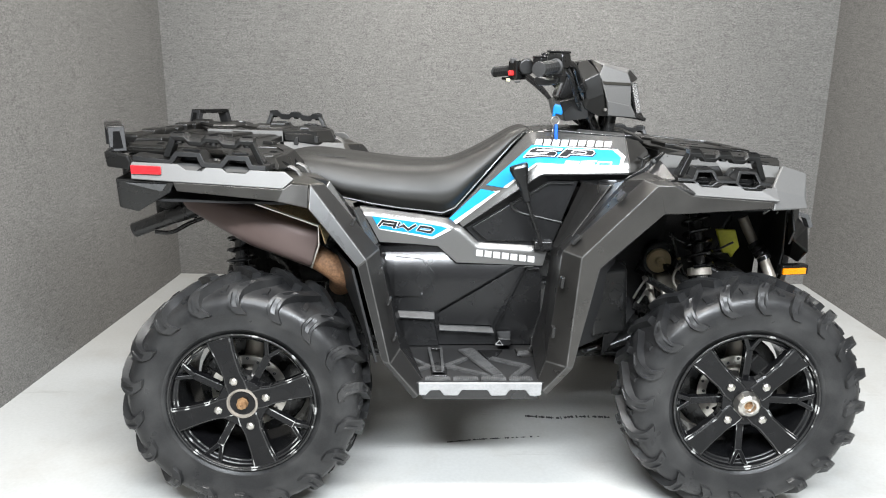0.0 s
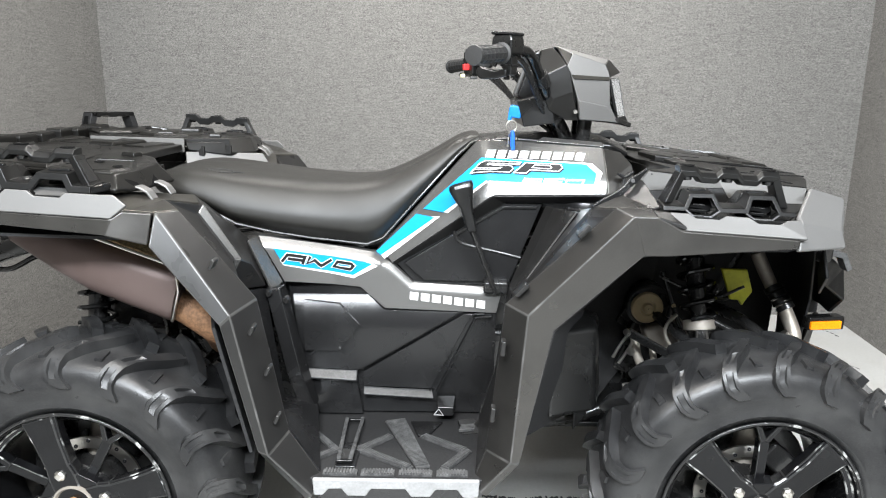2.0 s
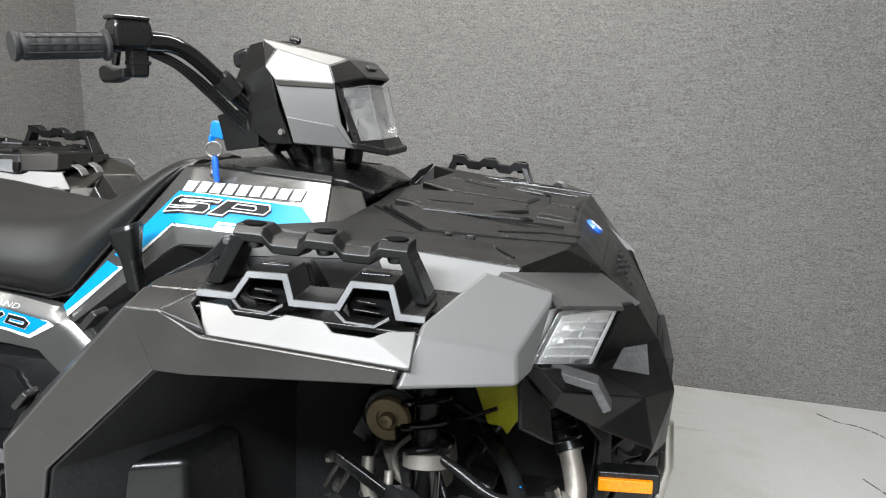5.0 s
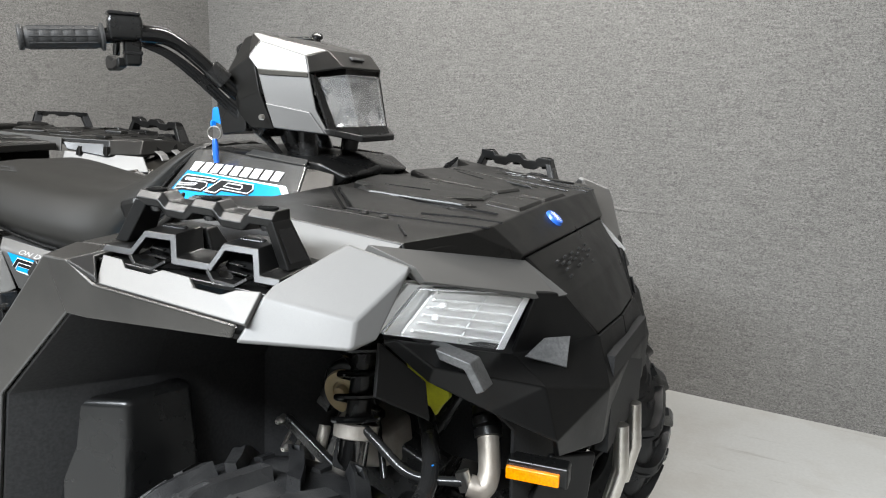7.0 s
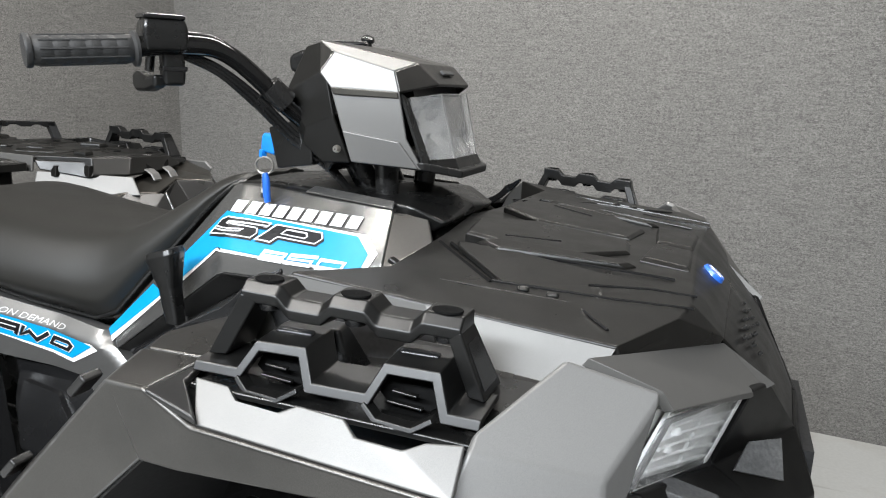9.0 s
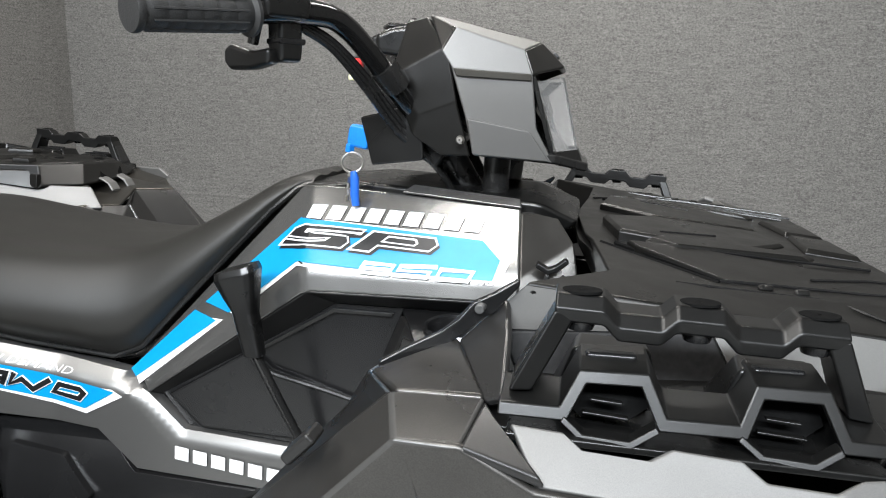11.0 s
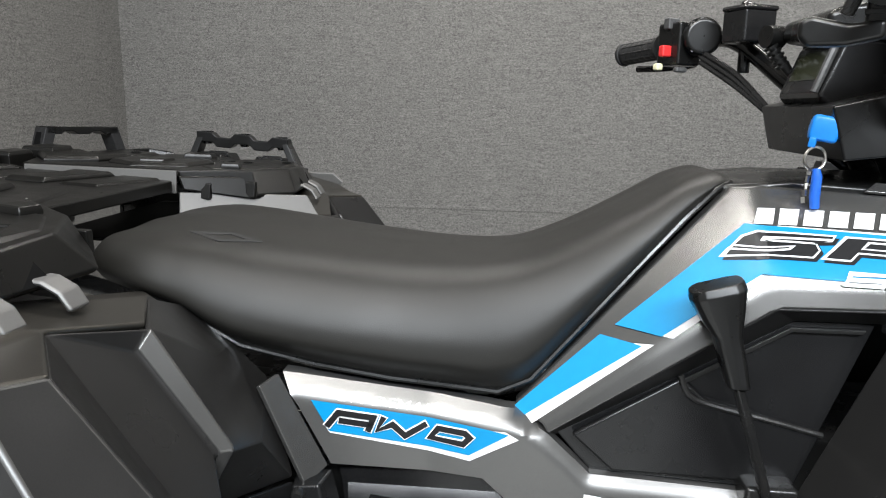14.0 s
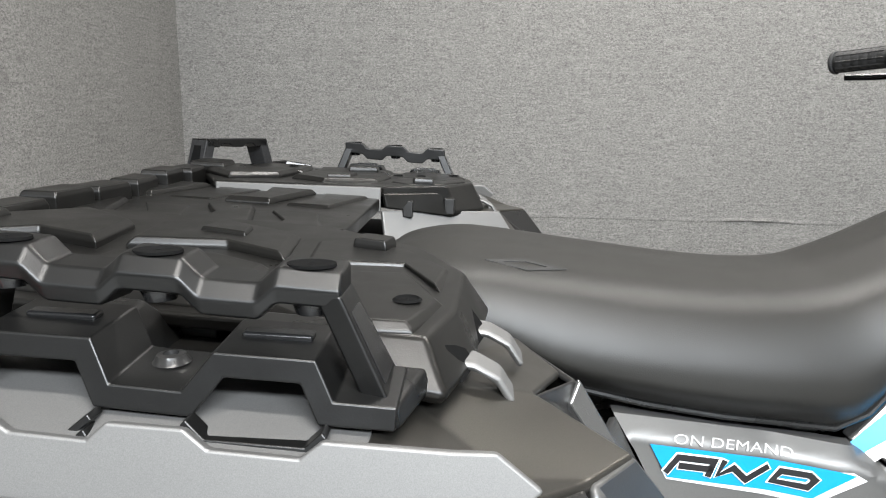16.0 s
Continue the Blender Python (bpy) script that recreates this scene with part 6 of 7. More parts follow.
# the deck of the rear rack: broad moulded plates at two levels
bm = slab([(-0.577, -0.503, 0.967), (-0.561, -0.447, 0.969), (-0.557, -0.352, 0.973), (-0.70, -0.19, 0.982), (-0.96, -0.16, 0.992), (-1.03, -0.30, 0.992), (-0.97, -0.48, 0.985), (-0.68, -0.50, 0.974),
           (-0.562, -0.533, 0.940), (-0.546, -0.455, 0.932), (-0.534, -0.318, 0.931), (-0.70, -0.205, 0.945), (-0.598, -0.268, 0.976), (-0.584, -0.252, 0.934), (-0.68, -0.520, 0.955)],
          [(0, 1, 2, 12, 3, 7), (3, 4, 5, 6, 7), (0, 8, 9, 1), (1, 9, 10, 2), (2, 10, 13, 12), (12, 13, 11, 3), (7, 14, 8, 0)], 0.012)
decks = pair("rack_deck", bm, DECK, quad, "matt black rear rack deck", bevel=0.004)
bm = slab([(-0.700, -0.186, 0.981), (-0.955, -0.156, 0.990), (-0.955, -0.150, 0.950), (-0.700, -0.180, 0.942)], [(0, 1, 2, 3)], 0.006, out=(0, 1, 0.2))
pair("deck_side", bm, FLANK, quad, "dull grey inner side of the rack deck", bevel=0.002)
bm = slab([(-0.70, -0.17, 0.965), (-0.70, 0.17, 0.965), (-1.04, 0.20, 0.985), (-1.04, -0.20, 0.985)], [(0, 1, 2, 3)], 0.02)
part("rack_floor", bm, DECK, quad, bevel=0.003)
def deck_z(x):
    return 0.941 - 0.047 * x


def deck_plate(outline, h, owner, base=0.0):
    """A raised plate with chamfered edges, on both halves of the deck."""
    n = len(outline)
    c = Vector((sum(p[0] for p in outline) / n, sum(p[1] for p in outline) / n))
    rings = []
    for shrink, up in ((1.0, -0.02), (1.0, h - 0.006), (0.90, h)):
        rings.append([(c.x + (x - c.x) * shrink, c.y + (y - c.y) * shrink, deck_z(x) + base + up) for x, y in outline])
    bm = loft(bmesh.new(), rings)
    for o, side in zip(owner, (1, -1)):
        part("deck_plate", bm.copy() if side > 0 else flipped(bm), DECK, o, bevel=0.002)


for outline, h in (([(-0.585, -0.500), (-0.568, -0.440), (-0.600, -0.360), (-0.690, -0.370), (-0.700, -0.470), (-0.660, -0.505)], 0.006),
                   ([(-0.572, -0.415), (-0.566, -0.352), (-0.606, -0.285), (-0.668, -0.246), (-0.700, -0.270), (-0.690, -0.355), (-0.605, -0.345)], 0.008),
                   ([(-0.715, -0.485), (-0.710, -0.375), (-0.770, -0.340), (-0.850, -0.360), (-0.860, -0.470)], 0.008),
                   ([(-0.705, -0.355), (-0.715, -0.260), (-0.800, -0.215), (-0.860, -0.250), (-0.850, -0.335), (-0.765, -0.320)], 0.013),
                   ([(-0.875, -0.470), (-0.870, -0.375), (-0.930, -0.340), (-0.985, -0.400), (-0.965, -0.475)], 0.009),
                   ([(-0.870, -0.345), (-0.880, -0.255), (-0.950, -0.200), (-1.020, -0.280), (-0.990, -0.370), (-0.935, -0.320)], 0.015)):
    deck_plate(outline, h, decks)
for k in range(4):
    x = -0.715 - 0.083 * k
    deck_plate([(x, -0.165), (x - 0.035, -0.030), (x - 0.098, -0.030), (x - 0.062, -0.100), (x - 0.070, -0.165)], 0.006 + 0.005 * (k % 2), decks, -0.010)
for k, y in enumerate((-0.315, -0.225, -0.135, -0.045)):
    deck_plate([(-0.99 - 0.02 * (k > 0), y - 0.035), (-0.985 - 0.02 * (k > 0), y + 0.035), (-1.045, y + 0.040), (-1.050, y - 0.040)], 0.020 - 0.004 * (k % 2), decks, 0.002)
for outline in ([(-0.628, -0.300), (-0.622, -0.270), (-0.655, -0.262), (-0.660, -0.292)], [(-0.755, -0.300), (-0.760, -0.262), (-0.800, -0.245), (-0.805, -0.285)], [(-0.74, -0.45), (-0.738, -0.42), (-0.79, -0.40), (-0.80, -0.44)]):
    deck_plate(outline, 0.017, decks)
for k, (x, y, h) in enumerate(((-0.594, -0.450, 0.0068), (-0.655, -0.400, 0.0068), (-0.700, -0.425, 0.003), (-0.900, -0.420, 0.010))):
    # black disc for the shade in a tie-down hollow
    bm = lathe(bmesh.new(), [(0.001, 0.0), (0.0075, 0.0), (0.0085, 0.0014), (0.0105, 0.0)], 22, (x, y, deck_z(x) + h), "z")
    for o, side in zip(decks, (1, -1)):
        part("tie_down_ring", bm.copy() if side > 0 else flipped(bm), VOID, o)
# black plates for the shade in the notches of the deck's front face, above the clips
for y0, xb, xt in ((-0.475, -0.552, -0.568), (-0.405, -0.543, -0.559)):
    bm = bmesh.new()
    prism(bm, [(xb + 0.004 - 0.006, y0 - 0.019, 0.934), (xb + 0.004 + 0.002, y0 + 0.019, 0.934), (xt + 0.005 + 0.001, y0 + 0.011, 0.958), (xt + 0.005 - 0.004, y0 - 0.011, 0.958)], (-0.004, 0, 0))
    for o, side in zip(decks, (1, -1)):
        part("deck_notch", bm.copy() if side > 0 else flipped(bm), VOID, o)
# silver flank and clips between rack deck and seat
bm = slab([(-0.700, 0.192, 0.944), (-0.508, 0.305, 0.930), (-0.480, 0.298, 0.886), (-0.690, 0.165, 0.888)], [(0, 1, 2, 3)], 0.008)
part("rear_flank", bm, STRIP, quad, "silver flank between rack and seat", bevel=0.003)
for x0, y0, z0 in ((-0.555, -0.475, 0.936), (-0.545, -0.405, 0.936)):
    bm = ribbon(bmesh.new(), [(x0 - 0.02, y0, z0 + 0.004), (x0 + 0.008, y0, z0 + 0.001), (x0 + 0.024, y0, z0 - 0.008), (x0 + 0.034, y0, z0 - 0.024)], 0.006, 0.028)
    pair("rack_clip", bm, STRIP, quad, bevel=0.003)
for x0, y0 in ((-0.660, -0.214), (-0.594, -0.252)):
    bm = loft(bmesh.new(), [[(x0 - 0.009, y0 - 0.006, 0.958), (x0 + 0.009, y0 - 0.006, 0.957), (x0 + 0.009, y0 + 0.006, 0.957), (x0 - 0.009, y0 + 0.006, 0.958)],
                            [(x0 - 0.008, y0 - 0.002, 0.931), (x0 + 0.008, y0 - 0.002, 0.930), (x0 + 0.008, y0 + 0.010, 0.930), (x0 - 0.008, y0 + 0.010, 0.931)]])
    pair("deck_lug", bm, DECK, quad, bevel=0.002)


def end_handle(a, b):
    """An upright grab loop at the rack's rear corner: two box legs and a notched top bar."""
    a, b = Vector(a), Vector(b)
    d = b - a
    n = Vector((-abs(d.y), -abs(d.x), 0)).normalized() * 0.040
    u, up = d.normalized(), Vector((0, 0, 0.062))
    lean = d * 0.10
    bm = loft(bmesh.new(), [(p - Vector((0, 0, w)), p, p + n, p + n - Vector((0, 0, w))) for p, w in
                            [(a + lean + up + (d - 2 * lean) * f, w) for f, w in ((0, 0.016), (0.20, 0.016), (0.25, 0.010), (0.36, 0.010), (0.42, 0.016), (0.58, 0.016), (0.64, 0.010), (0.75, 0.010), (0.80, 0.016), (1, 0.016))]])
    ob = pair("rear_grab_loop", bm, BLACK, quad, "upright black plastic grab loop", bevel=0.002)
    for foot, head, s in ((a, a + lean + up, 1), (b, b - lean + up, -1)):
        w = u * 0.022 * s
        bm = loft(bmesh.new(), [(q, q + w, q + w + n, q + n) for q in (foot, head - Vector((0, 0, 0.002)))])
        rec = [foot + (head - foot) * f + n * g - u * 0.001 * s for f, g in ((0.12, 0.2), (0.80, 0.3), (0.80, 0.7), (0.12, 0.8))]
        # black plate for the shade in the leg's recess
        hole = prism_mesh(rec, u * 0.004 * s)
        for o, side in zip(ob, (1, -1)):
            part("loop_leg", bm.copy() if side > 0 else flipped(bm), MESH, o, bevel=0.002)
            part("leg_recess", hole.copy() if side > 0 else flipped(hole), VOID, o)
    return ob


end_handle((-0.960, -0.495, 0.980), (-1.046, -0.325, 0.985))
# tail light bar and hitch
bm = bmesh.new()
box(bm, (-1.02, 0, 0.90), (0.05, 0.70, 0.09))
box(bm, (-0.97, 0, 0.80), (0.10, 0.40, 0.12))
part("tail_panel", bm, BLACK, quad, bevel=0.01)
bm = bmesh.new()
tube(bm, [(-0.86, -0.29, 0.795), (-0.95, -0.28, 0.762), (-1.045, -0.27, 0.726), (-1.058, -0.27, 0.721), (-1.050, -0.27, 0.724)], [0.026, 0.024, 0.022, 0.022, 0.017], 16)
part("exhaust_tip", bm, CHASSIS, quad, "blackened exhaust tail pipe")
bm = bmesh.new()
tube(bm, curve_path([(-0.99, -0.29, 0.72), (-0.94, -0.29, 0.72), (-0.89, -0.28, 0.745), (-0.85, -0.27, 0.76)]), 0.007, 8)
box(bm, (-0.93, -0.22, 0.80), (0.12, 0.06, 0.06), (0, 20, 0))
part("hitch_bracket", bm, CHASSIS, quad, bevel=0.005)
# muffler
a, b = Vector((-0.85, -0.40, 0.846)), Vector((-0.485, -0.42, 0.718))
bm = bmesh.new()
d = (b - a)
up = Vector((0.28, 0, 0.96))
rows = []
for f, r in ((0, 0.30), (0.04, 0.44), (0.16, 0.58), (0.34, 0.78), (0.55, 0.96), (0.98, 1.0), (1.0, 0.94)):
    c = a + d * f
    rows.append([c + up * (0.062 * r * math.copysign(abs(math.sin(t)) ** 0.6, math.sin(t))) + Vector((0, 0.085 * r * math.copysign(abs(math.cos(t)) ** 0.6, math.cos(t)), 0))
                 for t in (2 * math.pi * k / 24 for k in range(24))])
loft(bm, rows)
part("muffler", bm, MUFFLER, quad, "oval heat-browned steel muffler")
bm = slab([(-0.66, -0.50, 0.862), (-0.47, -0.505, 0.790), (-0.455, -0.50, 0.735), (-0.44, -0.42, 0.80), (-0.62, -0.40, 0.875)], [(0, 1, 3, 4), (1, 2, 3)], 0.004)
shield = part("heat_shield", bm, HEATFOIL, quad, "gold perforated heat shield", bevel=0.001)
bm = tube(bmesh.new(), [(-0.69, -0.505, 0.866), (-0.472, -0.510, 0.788), (-0.474, -0.50, 0.735), (-0.50, -0.48, 0.665)], 0.0035, 8)
part("shield_edge", bm, STEEL, shield)
bm = bmesh.new()
tube(bm, curve_path([(-0.53, -0.43, 0.705), (-0.470, -0.435, 0.670), (-0.428, -0.425, 0.632), (-0.44, -0.35, 0.58)]), 0.034, 16)
part("header_wrap", bm, COPPER, quad, "scorched copper-brown header wrap")

# -- headlights and front fascia --
lens = [(0.838, -0.460, 0.902), (0.904, -0.254, 0.857), (0.872, -0.270, 0.773), (0.815, -0.506, 0.855)]
bm = slab(lens, [(0, 1, 2, 3)], 0.006)
lamps = pair("headlight", bm, LENS, quad, "clear faceted headlight lens", bevel=0.003)
for o in lamps:
    o.visible_shadow = False
lens = [Vector(p) for p in lens]


def lamp_at(u, v, deep):
    """A place inside the headlight: u from its outer to its inner end, v from its top to its bottom edge."""
    return (lens[0] * (1 - u) + lens[1] * u) * (1 - v) + (lens[3] * (1 - u) + lens[2] * u) * v + Vector((-deep, deep * 0.4, 0))


def lamp_piece(name, bm, mat, label=""):
    for o, side in zip(lamps, (1, -1)):
        part(name, bm.copy() if side > 0 else flipped(bm), mat, o, label, bevel=0.001)


lamp_piece("lamp_reflector", slab([lamp_at(0.0, 0.0, 0.044), lamp_at(1.0, 0.0, 0.040), lamp_at(1.0, 1.0, 0.040), lamp_at(0.0, 1.0, 0.044)], [(0, 1, 2, 3)], 0.004), LAMPWHITE)
# a pale outer bay, then a shallow ribbed bowl with dividers, two small bulbs, and a thick inner edge, white for the
# gleam of clear plastic
lamp_piece("lamp_side_bay", slab([lamp_at(-0.02, -0.02, 0.016), lamp_at(0.24, -0.02, 0.022), lamp_at(0.20, 1.02, 0.022), lamp_at(-0.02, 1.02, 0.016)], [(0, 1, 2, 3)], 0.004), LAMPSIDE)
lamp_piece("lamp_bowl", slab([lamp_at(0.20, 0.03, 0.015), lamp_at(0.96, 0.03, 0.009), lamp_at(0.96, 0.97, 0.009), lamp_at(0.18, 0.97, 0.015)], [(0, 1, 2, 3)], 0.004), LAMPWHITE)
for k in range(6):
    v0 = 0.08 + 0.155 * k
    lamp_piece("reflector_rib", slab([lamp_at(0.22, v0, 0.0115), lamp_at(0.94, v0, 0.0055), lamp_at(0.94, v0 + 0.05, 0.0065), lamp_at(0.22, v0 + 0.05, 0.0125)], [(0, 1, 2, 3)], 0.003), LAMPWHITE)
for u in (0.62,):
    lamp_piece("bowl_divider", slab([lamp_at(u, 0.05, 0.0095), lamp_at(u + 0.02, 0.05, 0.0095), lamp_at(u, 0.95, 0.0095), lamp_at(u - 0.02, 0.95, 0.0095)], [(0, 1, 2, 3)], 0.003), LAMPSIDE)
for v in (0.36, 0.60):
    bm = lathe(bmesh.new(), [(0.001, 0.006), (0.004, 0.005), (0.006, 0.0), (0.001, -0.004)], 12, lamp_at(0.32, v, 0.012), "z")
    lamp_piece("lamp_bulb", bm, LAMPWHITE)
lamp_piece("lens_edge", slab([lamp_at(0.93, 0.0, 0.002), lamp_at(1.0, 0.0, 0.002), lamp_at(1.0, 1.0, 0.002), lamp_at(0.93, 1.0, 0.002)], [(0, 1, 2, 3)], 0.003), LAMPWHITE)
fascia = [(0.910, -0.255, 0.860), (0.930, -0.188, 0.846), (0.970, -0.126, 0.772), (0.878, -0.252, 0.764), (0.818, -0.480, 0.842), (0.842, -0.430, 0.795), (0.945, -0.300, 0.745),
          (0.998, -0.15, 0.700), (0.962, -0.290, 0.665), (0.992, -0.15, 0.610), (0.955, -0.255, 0.625), (0.800, -0.480, 0.835), (0.830, -0.42, 0.770), (0.885, -0.35, 0.715),
          (0.978, 0, 0.772), (0.995, 0, 0.700), (0.990, 0, 0.610)]
bm = slab(fascia, [(0, 1, 2, 3), (3, 2, 7, 6), (4, 3, 6, 5), (6, 7, 8), (8, 7, 9, 10), (11, 4, 5, 12), (5, 6, 13, 12), (6, 8, 13), (2, 14, 15, 7), (7, 15, 16, 9)], 0.010, out=(1, -0.6, -0.1))
pair("front_fascia", bm, FASCIA, quad, "faceted black front bumper moulding", bevel=0.005)
bm = slab([(0.798, -0.482, 0.836), (0.828, -0.42, 0.771), (0.835, -0.42, 0.720), (0.804, -0.50, 0.775)], [(0, 1, 2, 3)], 0.006, out=(1, -0.6, -0.1))
pair("fascia_cheek", bm, FASCIA, quad, bevel=0.002)
bm = slab([(0.906, -0.222, 0.786), (0.940, -0.208, 0.791), (0.945, -0.234, 0.753), (0.892, -0.262, 0.768)], [(0, 1, 2, 3)], 0.004)
for v in bm.verts:
    v.co.x += 0.008
# black moulding painted grey for the light this facet catches
pair("fascia_facet", bm, SCUFF, quad, bevel=0.001)
bm = ribbon(bmesh.new(), [(0.824, -0.418, 0.812), (0.879, -0.412, 0.798), (0.896, -0.408, 0.766)], 0.012, 0.03)
# grey again for the light along the rib
pair("fascia_rib", bm, SCUFF, quad, bevel=0.002)
bm = bmesh.new()
box(bm, (0.985, 0, 0.66), (0.02, 0.24, 0.16))
part("front_grille", bm, MESH, quad)
for y in (-0.05, 0.05):
    bm = tube(bmesh.new(), [(1.00, y, 0.60), (1.005, y, 0.52), (0.99, y, 0.45)], [0.012, 0.014, 0.014], 12)
    part("tow_pin", bm, STEEL, quad, "bright metal tow pin")
bm = bmesh.new()
box(bm, (0.932, -0.268, 0.606), (0.088, 0.03, 0.032), (0, 0, 8))
mark = pair("marker_housing", bm, BLACK, quad, bevel=0.004)
bm = bmesh.new()
box(bm, (0.929, -0.286, 0.604), (0.076, 0.008, 0.019), (0, 0, 8))
for o, side in zip(mark, (1, -1)):
    part("amber_marker", bm.copy() if side > 0 else flipped(bm), AMBER, o, "amber marker reflector", bevel=0.002)
bm = slab([(0.935, -0.22, 0.605), (0.985, -0.15, 0.590), (0.975, -0.14, 0.50), (0.90, -0.20, 0.38), (0.90, -0.23, 0.50)], [(0, 1, 2, 3, 4)], 0.01)
pair("bumper_strut", bm, FASCIA, quad, bevel=0.004)

# -- handlebar --
RIGHT_END, LEFT_END = (0.105, -0.436, 1.192), (0.060, 0.362, 1.188)
bar = curve_path([(0.150, -0.36, 1.199), (0.205, -0.285, 1.208), (0.238, -0.235, 1.195), (0.285, -0.150, 1.115), (0.305, -0.09, 1.085), (0.308, 0.05, 1.085),
                  (0.275, 0.115, 1.120), (0.215, 0.190, 1.190), (0.180, 0.235, 1.205), (0.118, 0.29, 1.195)], 8)
bm = tube(bmesh.new(), bar, 0.0125, 14)
handlebar = part("handlebar", bm, TUBING, quad, "gloss black steel handlebar")


def grip(end, base):
    e, b = Vector(end), Vector(base)
    d = b - e
    bm = bmesh.new()
    prof = [(0.0, 0.012), (0.004, 0.019), (0.03, 0.020), (0.06, 0.019), (0.065, 0.0165)]
    for k in range(6):
        f = 0.10 + k * 0.14
        prof += [(f, 0.0172), (f + 0.015, 0.0178), (f + 0.11, 0.0178), (f + 0.125, 0.0172)]
    prof += [(0.95, 0.017), (0.97, 0.022), (1.0, 0.022)]
    tube(bm, [e + d * f for f, r in prof], [r for f, r in prof], 18)
    g = part("grip", bm, GRIP, handlebar, "ribbed black rubber grip")
    for k in range(10):
        a = 2 * math.pi * k / 10
        u = d.orthogonal().normalized()
        v = d.normalized().cross(u)
        o = (u * math.cos(a) + v * math.sin(a)) * 0.0172
        part("grip_rib", tube(bmesh.new(), [e + d * 0.12 + o, e + d * 0.90 + o], 0.0016, 6), GRIP, g)
    return g


grip(RIGHT_END, (0.167, -0.330, 1.201))
grip(LEFT_END, (0.112, 0.272, 1.194))
# right: throttle housing, thumb lever, brake reservoir
def rounded_box(at, size, turn, taper=0.86):
    """A moulded housing: a box whose upper part draws in."""
    m = pose(*at, *turn)
    a, b, c = (v / 2 for v in size)
    return loft(bmesh.new(), [[m @ Vector((u * a * k, v * b * k, w * c)) for u, v in ((-1, -1), (1, -1), (1, 1), (-1, 1))] for w, k in ((-1, 0.92), (-0.5, 1.0), (0.5, 1.0), (1, taper))])


throttle = part("throttle_housing", rounded_box((0.181, -0.300, 1.219), (0.050, 0.054, 0.042), (0, 0, -35)), BLACK, handlebar, bevel=0.005, segments=3)
part("housing_lid", rounded_box((0.180, -0.301, 1.241), (0.052, 0.050, 0.007), (0, 3, -35)), SATIN, throttle, bevel=0.003)
part("housing_stem", rounded_box((0.186, -0.291, 1.186), (0.026, 0.028, 0.058), (0, 0, -35), 1.0), BLACK, throttle, bevel=0.005, segments=3)
part("clamp_band", rounded_box((0.187, -0.291, 1.178), (0.028, 0.030, 0.006), (0, 0, -35), 1.0), SATIN, throttle, bevel=0.002)
bm = xz([(-0.034, -0.004), (-0.034, 0.010), (-0.024, 0.015), (0.006, 0.007), (0.034, 0.010), (0.034, -0.006), (0.006, -0.012), (-0.026, -0.012)], -0.010, 0.018)
bmesh.ops.transform(bm, matrix=pose(0.150, -0.294, 1.161, 0, 0, -22), verts=bm.verts)
part("thumb_lever", bm, BLACK, throttle, "black thumb throttle paddle", bevel=0.005, segments=3)
bm = tube(bmesh.new(), [(0.160, -0.300, 1.198), (0.152, -0.296, 1.176)], 0.006, 10)
part("lever_pivot", bm, CHASSIS, throttle)
# sheathed cable above the bar, held to it by a sleeve
bm = tube(bmesh.new(), curve_path([(0.196, -0.276, 1.220), (0.222, -0.245, 1.214), (0.250, -0.208, 1.180), (0.272, -0.178, 1.150), (0.294, -0.150, 1.110), (0.318, -0.115, 1.070)]), 0.0062, 10)
part("control_cable", bm, CHASSIS, handlebar)
bm = tube(bmesh.new(), [(0.262, -0.192, 1.160), (0.276, -0.172, 1.138)], 0.0175, 16)
part("cable_sleeve", bm, CHASSIS, handlebar)
# left: switch block with red and pale buttons, brake lever clamp and reservoir
bm = bmesh.new()
box(bm, (0.128, 0.232, 1.195), (0.046, 0.050, 0.066), (0, 0, 30))
lathe(bm, [(0.001, -0.025), (0.026, -0.025), (0.030, -0.018), (0.030, 0.02), (0.001, 0.02)], 20, (0.155, 0.215, 1.205))
switches = part("switch_block", bm, BLACK, handlebar, bevel=0.005)
for (x, y, z), s, m, t in (((0.103, 0.214, 1.184), (0.018, 0.012, 0.018), REDBTN, "red engine stop switch"), ((0.112, 0.222, 1.226), (0.022, 0.014, 0.018), SCUFF, "grey rocker switch"),
                           ((0.094, 0.216, 1.160), (0.012, 0.012, 0.011), CREAM, "pale yellow button"), ((0.125, 0.200, 1.155), (0.022, 0.010, 0.008), SCUFF, "grey slide switch")):
    bm = box(bmesh.new(), (x, y, z), s, (0, 0, 30))
    part("switch", bm, m, switches, t, bevel=0.003)
bm = bmesh.new()
box(bm, (0.205, 0.142, 1.213), (0.056, 0.048, 0.046), (0, 0, 25))
box(bm, (0.205, 0.142, 1.238), (0.060, 0.052, 0.008), (0, 0, 25))
part("brake_reservoir", bm, SATIN, handlebar, "glossy black brake fluid reservoir", bevel=0.005)
bm = tube(bmesh.new(), [(0.214, 0.062, 1.180), (0.222, 0.061, 1.165), (0.242, 0.060, 1.142)], [0.006, 0.007, 0.006], 10)
tube(bm, [(0.204, 0.062, 1.192), (0.226, 0.070, 1.192)], 0.015, 14)
for k in range(5):
    tube(bm, [(0.212 + 0.004 * k, 0.062, 1.180 - 0.006 * k), (0.214 + 0.004 * k, 0.062, 1.177 - 0.006 * k)], 0.010, 10)
part("mirror_mount", bm, BLACK, handlebar)
